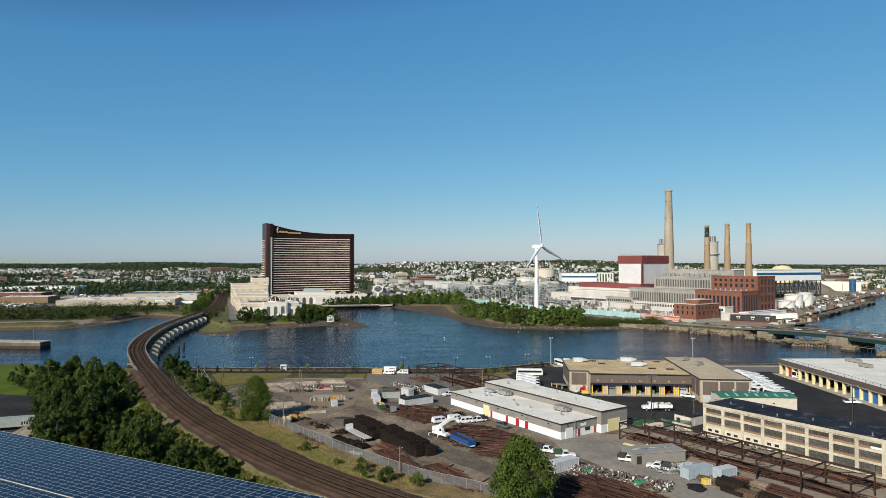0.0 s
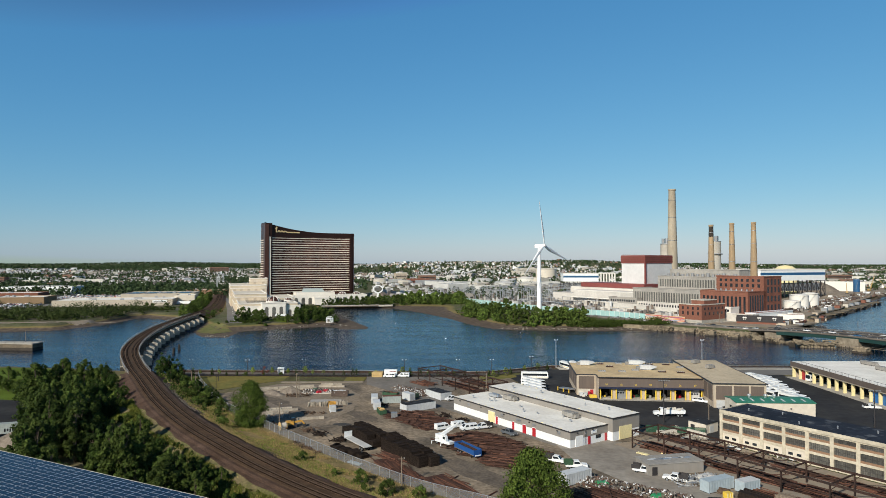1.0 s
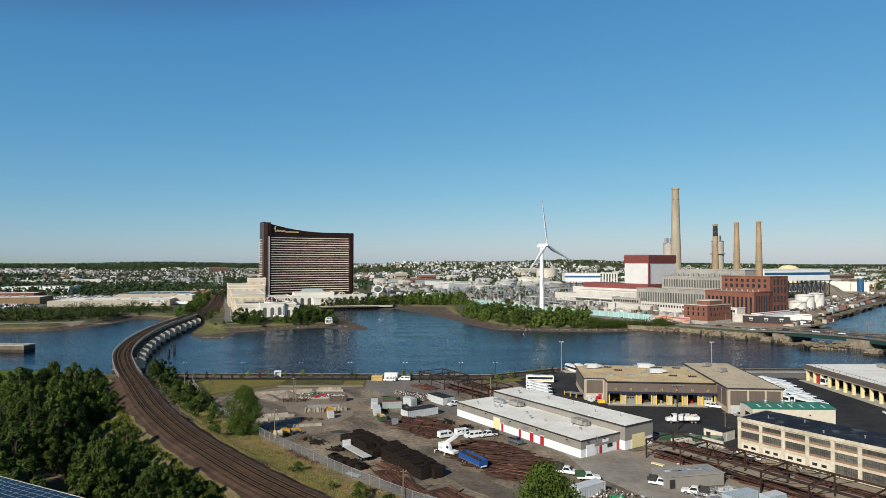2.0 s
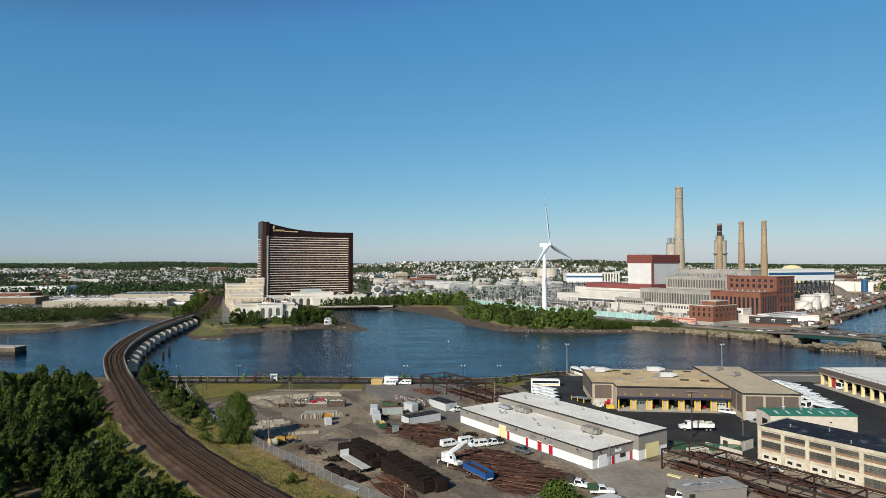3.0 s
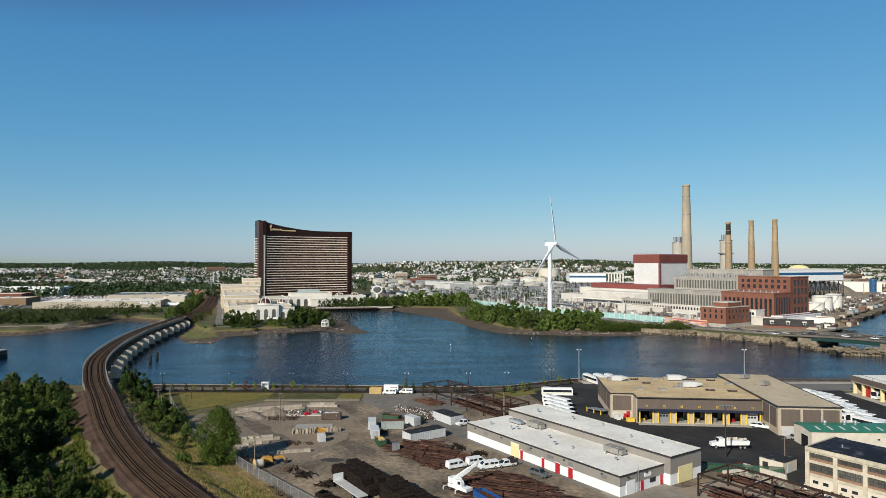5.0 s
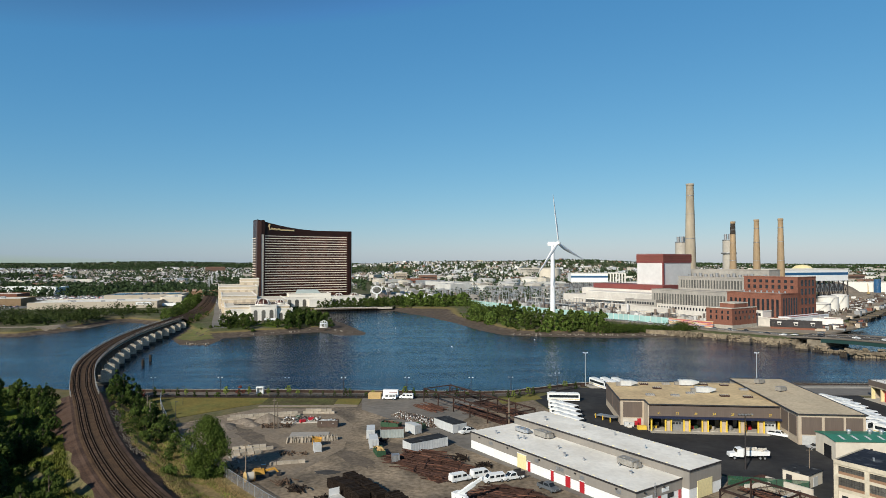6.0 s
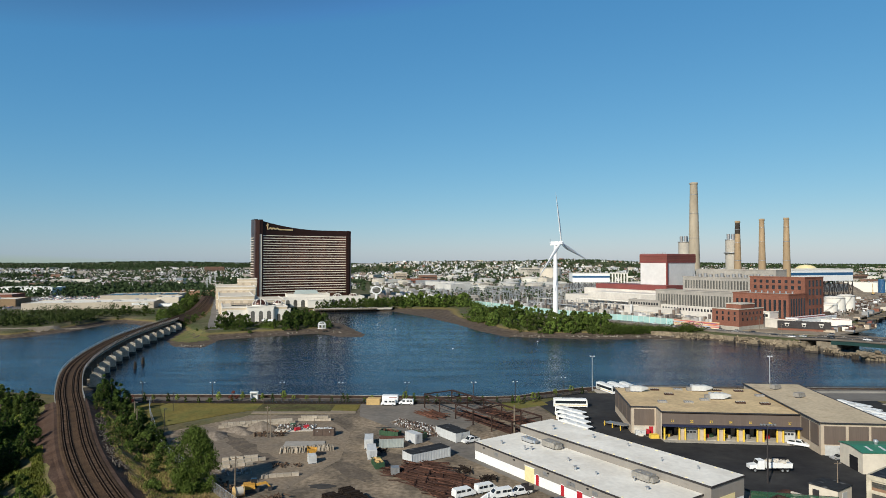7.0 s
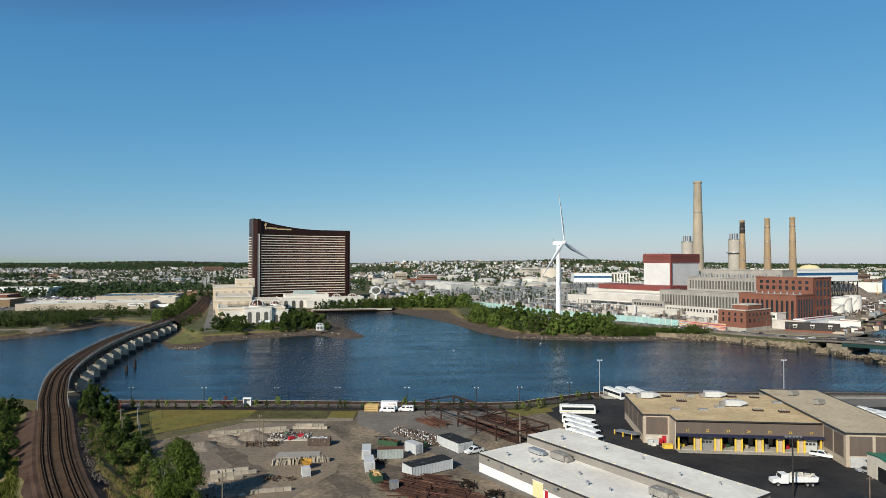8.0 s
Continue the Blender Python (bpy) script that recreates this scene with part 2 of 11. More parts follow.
FLAT_WALL = palette_mat("shed_walls", [(0.72, 0.71, 0.68), (0.55, 0.5, 0.42), (0.66, 0.62, 0.54), (0.24, 0.14, 0.1), (0.62, 0.62, 0.62), (0.4, 0.36, 0.31)], 0.85)


def leaf_mat(name, a, c, obj=0.32, isl=0.4):
    m = mat(name, a, 0.75, var=0.1, scale=1.4, col2=c, big=2.2, isl=isl, obj=obj, spec=0.1)
    return m


LEAF = leaf_mat("green_leaves", (0.068, 0.096, 0.019), (0.036, 0.055, 0.011))
LEAF_YARD = leaf_mat("bright_green_leaves", (0.106, 0.15, 0.026), (0.066, 0.1, 0.018))
LEAF_DK = leaf_mat("dark_green_leaves", (0.042, 0.068, 0.012), (0.023, 0.04, 0.008))
LEAF_FAR = leaf_mat("bank_leaves", (0.098, 0.138, 0.026), (0.054, 0.084, 0.018), obj=0.42)
LEAF_OLIVE = leaf_mat("olive_leaves", (0.05, 0.068, 0.018), (0.03, 0.042, 0.012), obj=0.3)
LEAF_LT = leaf_mat("light_green_leaves", (0.17, 0.21, 0.04), (0.115, 0.16, 0.03))
LEAF_RED = leaf_mat("copper_red_leaves", (0.13, 0.035, 0.025), (0.09, 0.03, 0.02))
WEED = leaf_mat("yellow_weeds", (0.175, 0.185, 0.035), (0.11, 0.135, 0.026), isl=0.3)
DRY_GRASS = leaf_mat("dry_grass_blades", (0.37, 0.265, 0.12), (0.26, 0.195, 0.08), obj=0, isl=0.3)
FAR_LEAF = leaf_mat("far_foliage", (0.05, 0.076, 0.03), (0.034, 0.054, 0.023), obj=0.0)


# ---- mesh builder ----
class Mesh:
    """Collects vertices and faces of one part."""

    def __init__(self):
        self.v, self.f, self.s = [], [], []

    def add(self, vs, fs, smooth=False):
        o = len(self.v)
        self.v.extend(vs)
        self.f.extend([tuple(i + o for i in f) for f in fs])
        self.s.extend([smooth] * len(fs))
        return self

    def box(self, x0, x1, y0, y1, z0, z1):
        return self.add([(x0, y0, z0), (x1, y0, z0), (x1, y1, z0), (x0, y1, z0), (x0, y0, z1), (x1, y0, z1), (x1, y1, z1), (x0, y1, z1)],
                        [(3, 2, 1, 0), (4, 5, 6, 7), (0, 1, 5, 4), (1, 2, 6, 5), (2, 3, 7, 6), (3, 0, 4, 7)])

    def rbox(self, cx, cy, z0, sx, sy, sz, ang=0.0, taper=1.0, tilt=0.0):
        """Box on z0 turned by ang degrees; taper narrows its top; tilt lifts its +x end."""
        c, s = math.cos(radians(ang)), math.sin(radians(ang))
        vs = []
        for z, k in ((0, 1.0), (sz, taper)):
            for a, b in ((-1, -1), (1, -1), (1, 1), (-1, 1)):
                px, py = a * sx / 2 * k, b * sy / 2 * k
                vs.append((cx + c * px - s * py, cy + s * px + c * py, z0 + z + tilt * (a + 1) / 2))
        return self.add(vs, [(3, 2, 1, 0), (4, 5, 6, 7), (0, 1, 5, 4), (1, 2, 6, 5), (2, 3, 7, 6), (3, 0, 4, 7)])

    def cyl(self, x, y, z0, z1, r0, r1=None, n=16, cap=True):
        r1 = r0 if r1 is None else r1
        vs = [(x + r * math.cos(2 * math.pi * k / n), y + r * math.sin(2 * math.pi * k / n), z) for z, r in ((z0, r0), (z1, r1)) for k in range(n)]
        self.add(vs, [(k, (k + 1) % n, n + (k + 1) % n, n + k) for k in range(n)], True)
        if cap:
            self.add(vs[n:], [tuple(range(n))])
            self.add(vs[:n], [tuple(range(n - 1, -1, -1))])
        return self

    def lathe(self, x, y, prof, n=20):
        """Surface turned round z through (radius, height) pairs."""
        vs = [(x + r * math.cos(2 * math.pi * k / n), y + r * math.sin(2 * math.pi * k / n), z) for r, z in prof for k in range(n)]
        return self.add(vs, [(i * n + k, i * n + (k + 1) % n, (i + 1) * n + (k + 1) % n, (i + 1) * n + k) for i in range(len(prof) - 1) for k in range(n)], True)

    def bar(self, p, q, w, h=None):
        """Square bar from p to q."""
        h = w if h is None else h
        p, q = Vector(p), Vector(q)
        d = (q - p).normalized()
        side = d.cross(Vector((0, 0, 1)))
        side = Vector((1, 0, 0)) if side.length < 1e-4 else side.normalized()
        up = side.cross(d)
        vs = [tuple(e + side * (a * w / 2) + up * (b * h / 2)) for e in (p, q) for a, b in ((-1, -1), (1, -1), (1, 1), (-1, 1))]
        return self.add(vs, [(0, 1, 2, 3), (7, 6, 5, 4), (0, 4, 5, 1), (1, 5, 6, 2), (2, 6, 7, 3), (3, 7, 4, 0)])

    def tube(self, p, q, r0, r1=None, n=8):
        r1 = r0 if r1 is None else r1
        p, q = Vector(p), Vector(q)
        d = (q - p).normalized()
        a = d.orthogonal().normalized()
        b = d.cross(a)
        vs = [tuple(e + (a * math.cos(2 * math.pi * k / n) + b * math.sin(2 * math.pi * k / n)) * r) for e, r in ((p, r0), (q, r1)) for k in range(n)]
        self.add(vs, [(k, (k + 1) % n, n + (k + 1) % n, n + k) for k in range(n)], True)
        return self.add(vs[n:], [tuple(range(n))])

    def prism(self, poly, z0, z1):
        """Upright prism on a polygon given anticlockwise."""
        n = len(poly)
        vs = [(x, y, z0) for x, y in poly] + [(x, y, z1) for x, y in poly]
        return self.add(vs, [tuple(range(n - 1, -1, -1)), tuple(range(n, 2 * n))] + [(k, (k + 1) % n, n + (k + 1) % n, n + k) for k in range(n)])

    def gable(self, x0, x1, y0, y1, z0, z1, over=0.3, thick=0.15):
        """Gable roof with its ridge along x."""
        ym = (y0 + y1) / 2
        a, b, c, d = x0 - over, x1 + over, y0 - over, y1 + over
        vs = [(a, c, z0), (b, c, z0), (b, ym, z1), (a, ym, z1), (b, d, z0), (a, d, z0)]
        vs += [(x, y, z - thick) for x, y, z in vs]
        return self.add(vs, [(0, 1, 2, 3), (3, 2, 4, 5), (6, 9, 8, 7), (9, 11, 10, 8), (0, 6, 7, 1), (5, 4, 10, 11), (0, 3, 9, 6), (3, 5, 11, 9), (1, 7, 8, 2), (2, 8, 10, 4)])

    def sweep(self, path, prof, close=False):
        """Profile points (across, up) carried along a path of (x, y, z)."""
        n = len(prof)
        vs = []
        for i, p in enumerate(path):
            a, b = path[max(i - 1, 0)], path[min(i + 1, len(path) - 1)]
            dx, dy = b[0] - a[0], b[1] - a[1]
            L = math.hypot(dx, dy) or 1.0
            nx, ny = dy / L, -dx / L
            vs.extend((p[0] + nx * o, p[1] + ny * o, p[2] + h) for o, h in prof)
        m = n if close else n - 1
        fs = [(i * n + k, i * n + (k + 1) % n, (i + 1) * n + (k + 1) % n, (i + 1) * n + k) for i in range(len(path) - 1) for k in range(m)]
        self.add(vs, fs)
        if close:
            o = (len(path) - 1) * n
            self.add(vs[:n], [tuple(range(n - 1, -1, -1))])
            self.add(vs[o:], [tuple(range(n))])
        return self

    def data(self, name, material):
        me = bpy.data.meshes.new(name)
        me.from_pydata(self.v, [], self.f)
        me.polygons.foreach_set("use_smooth", self.s)
        me.materials.append(material)
        me.update()
        return me


def part(name, m, material, parent=None, label="", kind=""):
    """Links a built mesh, or shared mesh data, as one object under a thing or part."""
    ob = new(name, m.data(name, material) if isinstance(m, Mesh) else m)
    ob.parent = parent
    return tagged(ob, label=label, kind=kind)


def thing(name, x, y, z=3.0, rot=0.0, label="", category="", group=""):
    ob = new(name)
    ob.matrix_basis = pose(x, y, z, 0, 0, rot)
    ob.empty_display_size = 0.5
    return tagged(ob, label, category or name.replace("_", " "), group)


def structure(name, m, material, label="", category=""):
    return tagged(part(name, m, material), label, category, kind="structure")


U, V, YARD_ROT = Vector((-0.563, 0.8265)), Vector((0.8265, 0.563)), -55.74
YARD = Vector((35.0, 189.3))


def yard(a, b):
    """A place in the works yard: a metres north-west along the sheds, b metres across."""
    p = YARD + U * a + V * b
    return p.x, p.y


def spline(points, step):
    """Even points along a smooth curve through the given ones."""
    P = [Vector(p) for p in points]
    P = [P[0] * 2 - P[1]] + P + [P[-1] * 2 - P[-2]]
    out = []
    for i in range(1, len(P) - 2):
        a, b, c, d = P[i - 1:i + 3]
        k = max(1, int((c - b).length / step))
        for j in range(k):
            t = j / k
            out.append(0.5 * (2 * b + (c - a) * t + (2 * a - 5 * b + 4 * c - d) * t * t + (3 * b - a - 3 * c + d) * t ** 3))
    out.append(P[-2])
    return [tuple(p) for p in out]


rnd = random.Random(11)


# ---- ground, water, hills ----
NEAR_SHORE = [(-2600, 300), (-700, 322), (-330, 333), (-240, 338), (-175, 327), (-133, 318), (-60, 313.5), (12, 312), (32, 318), (52, 328), (75, 330), (165, 326), (300, 326), (700, 300), (2600, 120)]
FAR_SHORE = [(2600, 700), (1400, 1120), (1000, 1180), (755, 1080), (600, 900), (496, 776), (436, 702), (364, 628), (332, 576), (266, 506), (246, 489), (223, 475), (201, 497), (172, 522), (119, 518), (80, 523), (41, 534), (23, 573), (9, 618), (-24, 701), (-50, 745),
             (-60, 768), (-82, 768), (-134, 752), (-124, 668), (-97, 632), (-63, 546), (-64, 534), (-80, 531), (-101, 555), (-141, 531), (-163, 515), (-159, 475), (-179, 479), (-230, 560), (-272, 622), (-300, 640), (-301, 600), (-300, 565), (-316, 524), (-480, 478), (-900, 440), (-2600, 420)]


def smooth01(t):
    t = np.clip(t, 0, 1)
    return t * t * (3 - 2 * t)


def seg_dist(X, Y, line):
    best = np.full(X.shape, 1e9)
    for (x0, y0), (x1, y1) in zip(line, line[1:]):
        dx, dy = x1 - x0, y1 - y0
        t = np.clip(((X - x0) * dx + (Y - y0) * dy) / (dx * dx + dy * dy), 0, 1)
        best = np.minimum(best, np.hypot(X - x0 - t * dx, Y - y0 - t * dy))
    return best


def in_water(X, Y):
    ring = NEAR_SHORE + FAR_SHORE
    inside = np.zeros(X.shape, bool)
    for (x0, y0), (x1, y1) in zip(ring, ring[1:] + ring[:1]):
        if y0 != y1:
            c = ((y0 > Y) != (y1 > Y)) & (X < (x1 - x0) * (Y - y0) / (y1 - y0) + x0)
            inside ^= c
    return inside


def wave(X, Y, L, k):
    return np.sin(X / L + k) * np.cos(Y / L * 0.83 + 1.7 * k) + 0.5 * np.sin(X / L * 2.3 + Y / L * 1.1 + k)


def height(X, Y):
    """Height of the open ground over the plan."""
    X, Y = np.asarray(X, float), np.asarray(Y, float)
    dn, df, wet = seg_dist(X, Y, NEAR_SHORE), seg_dist(X, Y, FAR_SHORE), in_water(X, Y)
    df = df + 2.2 * wave(X, Y, 9, 0.4)
    near = np.where(dn < 4.0, 0.2 + dn * 0.65, 2.9)
    df = df * (1 + 3.0 * smooth01((X - 165) / 30) + 0.9 * smooth01((-215 - X) / 40))
    flat = 0.045 * np.clip(df, 0, 26) + 2.9 * smooth01((df - 16) / 14)
    far = 0.05 + flat + 0.25 * wave(X, Y, 37, 2.0) * smooth01((df - 20) / 60)
    cove = np.exp(-((X + 22) / 34) ** 4 - ((Y - 722) / 70) ** 4)
    far = np.maximum(np.minimum(far, 0.3), far - 3.4 * cove)
    land = np.where(dn < df, near, far)
    rise = smooth01((Y - 1300) / 2600)
    hills = 24 * rise + 6 * rise * wave(X, Y, 420, 1.1)
    hills += 24 * np.exp(-((X + 60) / 520) ** 2 - ((Y - 2750) / 420) ** 2) + 32 * np.exp(-((X - 620) / 420) ** 2 - ((Y - 3000) / 480) ** 2)
    hills += 16 * np.exp(-((X + 2100) / 900) ** 2 - ((Y - 4150) / 420) ** 2)
    hills += 4 * smooth01((Y - 3800) / 300)
    return np.where(wet, -np.clip(np.minimum(dn, df) * 0.07, 0.05, 3.0), land + hills)


def grid_lines(stops):
    out = []
    for (a, b, step) in stops:
        n = max(1, int(round((b - a) / step)))
        out.extend(a + (b - a) * k / n for k in range(n))
    return np.array(out + [stops[-1][1]])


GX = grid_lines([(-4600, -1000, 120), (-1000, -350, 22), (-350, 350, 4), (350, 1000, 22), (1000, 4600, 120)])
GY = grid_lines([(-1500, 60, 60), (60, 100, 8), (100, 345, 3), (345, 470, 12), (470, 720, 4), (720, 1000, 10), (1000, 2000, 40), (2000, 4900, 60)])
XX, YY = np.meshgrid(GX, GY)
ZZ = height(XX, YY)
g = bpy.data.meshes.new("ground")
nx, ny = len(GX), len(GY)
idx = np.arange(nx * ny).reshape(ny, nx)
quads = np.stack([idx[:-1, :-1], idx[:-1, 1:], idx[1:, 1:], idx[1:, :-1]], -1).reshape(-1, 4)
g.from_pydata(np.stack([XX, YY, ZZ], -1).reshape(-1, 3).tolist(), [], quads.tolist())
g.polygons.foreach_set("use_smooth", [True] * len(g.polygons))


def ground_material():
    """Scrubby grass and dirt on dry land, brown mud where the tide reaches."""
    m = mat("open_ground", (0.072, 0.088, 0.032), 0.95, var=0.25, scale=1.6, col2=(0.12, 0.105, 0.065), big=22, bump=0.3)
    nt = m.node_tree
    N, Lk = nt.nodes.new, nt.links.new
    pos = N("ShaderNodeNewGeometry")
    sep = N("ShaderNodeSeparateXYZ")
    Lk(pos.outputs["Position"], sep.inputs[0])
    n = N("ShaderNodeTexNoise")
    n.inputs["Scale"].default_value = 0.25
    n.inputs["Detail"].default_value = 6
    Lk(pos.outputs["Position"], n.inputs["Vector"])
    add = N("ShaderNodeMath")
    add.operation = "MULTIPLY_ADD"
    Lk(n.outputs["Fac"], add.inputs[0])
    add.inputs[1].default_value = 1.0
    Lk(sep.outputs["Z"], add.inputs[2])
    mr = N("ShaderNodeMapRange")
    mr.inputs[1].default_value, mr.inputs[2].default_value = 2.1, 2.5
    Lk(add.outputs[0], mr.inputs[0])
    mud = N("ShaderNodeMix")
    mud.data_type = "RGBA"
    mud.inputs[6].default_value, mud.inputs[7].default_value = (0.072, 0.055, 0.042, 1), (0.135, 0.105, 0.078, 1)
    n2 = N("ShaderNodeMapRange")
    n2.inputs[1].default_value, n2.inputs[2].default_value = 0.35, 0.65
    Lk(n.outputs["Fac"], n2.inputs[0])
    Lk(n2.outputs[0], mud.inputs[0])
    mx = N("ShaderNodeMix")
    mx.data_type = "RGBA"
    Lk(mr.outputs[0], mx.inputs[0])
    Lk(mud.outputs[2], mx.inputs[6])
    scale = next(k for k in nt.nodes if k.type == "VECT_MATH")
    dry = N("ShaderNodeMapRange")
    dry.inputs[1].default_value, dry.inputs[2].default_value = 2.9, 3.6
    Lk(add.outputs[0], dry.inputs[0])
    straw = N("ShaderNodeMix")
    straw.data_type = "RGBA"
    straw.inputs[6].default_value = (0.19, 0.15, 0.062, 1)
    Lk(dry.outputs[0], straw.inputs[0])
    Lk(scale.outputs[0], straw.inputs[7])
    Lk(straw.outputs[2], mx.inputs[7])
    Lk(mx.outputs[2], nt.nodes["Principled BSDF"].inputs["Base Color"])
    return m


g.materials.append(ground_material())
tagged(new("ground", g), "scrubby grass, dirt and tidal mud shores", "ground", kind="structure")


def water_material():
    """Dark tidal water: ripples at three sizes, calm lanes between wind-roughened ones."""
    m = bpy.data.materials.new("river_water")
    m.use_nodes = True
    nt = m.node_tree
    N, Lk = nt.nodes.new, nt.links.new
    b = nt.nodes["Principled BSDF"]
    b.inputs["Base Color"].default_value = (0.001, 0.011, 0.028, 1)
    b.inputs["Roughness"].default_value = 0.1
    b.inputs["IOR"].default_value = 1.33
    tc = N("ShaderNodeTexCoord")

    def noise_at(size, sx, detail, turn=0.2):
        mp = N("ShaderNodeMapping")
        mp.inputs["Scale"].default_value = (sx / size, 1.0 / size, 1.0 / size)
        mp.inputs["Rotation"].default_value = (0, 0, turn)
        Lk(tc.outputs["Object"], mp.inputs[0])
        n = N("ShaderNodeTexNoise")
        n.inputs["Detail"].default_value = detail
        Lk(mp.outputs[0], n.inputs["Vector"])
        return n.outputs["Fac"]

    wind = N("ShaderNodeMapRange")
    wind.inputs[1].default_value, wind.inputs[2].default_value, wind.inputs[3].default_value, wind.inputs[4].default_value = 0.4, 0.6, 0.5, 1.0
    Lk(noise_at(60, 0.22, 5, 0.12), wind.inputs[0])
    last = None
    for size, dist, sx, detail in ((1.5, 0.1, 0.75, 3), (6.0, 0.15, 0.5, 4), (30, 0.22, 0.3, 3)):
        bp = N("ShaderNodeBump")
        bp.inputs["Distance"].default_value = dist
        Lk(wind.outputs[0], bp.inputs["Strength"])
        Lk(noise_at(size, sx, detail), bp.inputs["Height"])
        if last:
            Lk(last.outputs[0], bp.inputs["Normal"])
        last = bp
    Lk(last.outputs[0], b.inputs["Normal"])
    return m


wm = Mesh()
wm.add([(-4000, 60, 0), (4000, 60, 0), (4000, 1400, 0), (-4000, 1400, 0)], [(0, 1, 2, 3)])
structure("water", wm, water_material(), "rippled dark blue tidal river water", "water")


def inside(x, y, poly):
    c = False
    for (x0, y0), (x1, y1) in zip(poly, poly[1:] + poly[:1]):
        if (y0 > y) != (y1 > y) and x < (x1 - x0) * (y - y0) / (y1 - y0) + x0:
            c = not c
    return c


def turf(name, poly, material, label, category, step=2.5, dz=0.1):
    """Thin skin that follows the open ground inside a polygon."""
    xs, ys = [p[0] for p in poly], [p[1] for p in poly]
    nx_, ny_ = int((max(xs) - min(xs)) / step) + 2, int((max(ys) - min(ys)) / step) + 2
    X, Y = np.meshgrid(min(xs) + step * np.arange(nx_), min(ys) + step * np.arange(ny_))
    Z = height(X, Y) + dz
    m = Mesh()
    for j in range(ny_ - 1):
        for i in range(nx_ - 1):
            if inside(X[j, i] + step / 2, Y[j, i] + step / 2, poly):
                m.add([(X[b, a], Y[b, a], Z[b, a]) for a, b in ((i, j), (i + 1, j), (i + 1, j + 1), (i, j + 1))], [(0, 1, 2, 3)])
    return structure(name, m, material, label, category)


def slab(name, poly, z, material, label, category, thick=0.25):
    """Paved or planted area as a thin slab with real edges."""
    return structure(name, Mesh().prism(poly, z - thick, z), material, label, category)


ASPHALT_YARD = mat("dusty_yard_asphalt", (0.15, 0.122, 0.092), 0.95, var=0.36, scale=1.1, col2=(0.24, 0.187, 0.13), big=10, bump=0.25)
GRAVEL = mat("bare_gravel", (0.27, 0.213, 0.152), 0.95, var=0.22, scale=1.0, col2=(0.165, 0.135, 0.105), big=9, bump=0.3)
ASPHALT_BLACK = mat("fresh_black_asphalt", (0.027, 0.027, 0.029), 0.9, var=0.18, scale=2.0, col2=(0.043, 0.042, 0.041), big=14)
ASPHALT_GREY = mat("grey_road_asphalt", (0.15, 0.14, 0.13), 0.9, var=0.1, scale=2.0, col2=(0.18, 0.17, 0.155), big=20)
LAWN = mat("dry_lawn", (0.185, 0.145, 0.04), 0.95, var=0.18, scale=0.9, col2=(0.135, 0.13, 0.038), big=8)
ROUGH_LAWN = mat("rough_lawn", (0.125, 0.145, 0.045), 0.95, var=0.2, scale=1.0, col2=(0.17, 0.145, 0.06), big=6)
LAWN_GREEN = mat("green_lawn", (0.078, 0.108, 0.01), 0.95, var=0.14, scale=1.0, col2=(0.085, 0.125, 0.018), big=9, spec=0.1)
DUSTY = mat("beige_dust", (0.27, 0.215, 0.155), 0.95, var=0.14, scale=1.2, col2=(0.27, 0.225, 0.175), big=10)

slab("yard_pavement", [(-62, 215), (-34, 182.5), (-6, 155), (10, 145), (30, 131), (75, 90), (125, 110), (84, 186), (62, 215), (36, 262), (29, 300), (17, 303), (-35, 303), (-36, 287), (-70, 285), (-92, 262)], 3.0, ASPHALT_YARD, "dusty patched grey-brown yard asphalt", "pavement")
slab("gravel_area", [(-74, 233), (-42, 214), (-33, 236), (-34, 262), (-46, 283), (-72, 284), (-84, 262)], 3.02, GRAVEL, "bare trodden gravel and dirt of the yard", "ground", 0.2)
slab("yard_road", [(-36, 302), (12, 302), (10, 284), (-1, 262), (9, 244), (23, 222), (38, 196), (31, 192), (17, 212), (1, 236), (-11, 255), (-21, 267), (-34, 283)], 3.022, mat("smooth_yard_asphalt", (0.155, 0.142, 0.125), 0.9, var=0.16, scale=1.6, col2=(0.19, 0.168, 0.142), big=7), "smoother grey asphalt drive through the yard", "road", 0.15)
slab("yard_lane", [(31, 198), (34, 178), (44, 160), (54, 139), (71, 139), (58, 160), (56, 182), (53, 194), (40, 203)], 3.031, mat("pale_lane_asphalt", (0.29, 0.258, 0.215), 0.92, var=0.14, scale=1.4, col2=(0.235, 0.205, 0.17), big=6), "pale dusty asphalt lane past the warehouse", "road", 0.12)
slab("lawn_field", [(-114, 288), (-97, 268), (-80, 286), (-70, 294), (-72, 302), (-122, 304)], 3.05, LAWN, "dry yellow-green mown grass field", "lawn")
slab("weed_strip", [(-72, 289.5), (-45, 289.5), (-45, 300), (-72, 301)], 3.07, mat("scrub_strip", (0.085, 0.07, 0.036), 0.95, var=0.35, scale=0.7, col2=(0.11, 0.11, 0.04), big=4, bump=0.4), "rough brown-green weedy strip", "verge")
slab("lawn_strip", [(-45, 291), (-36, 290), (-36, 300), (-45, 300)], 3.06, LAWN, "thin dry grass strip with weeds", "lawn")
slab("dirt_band", [(-72, 287), (-36, 287), (-36, 291), (-72, 293.5)], 3.04, DUSTY, "pale dusty dirt strip", "ground")
slab("park_lawn", [(-330, 150), (-150, 225), (-148, 300), (-190, 322), (-260, 330), (-330, 325)], 3.06, LAWN_GREEN, "bright green mown park lawn", "lawn")
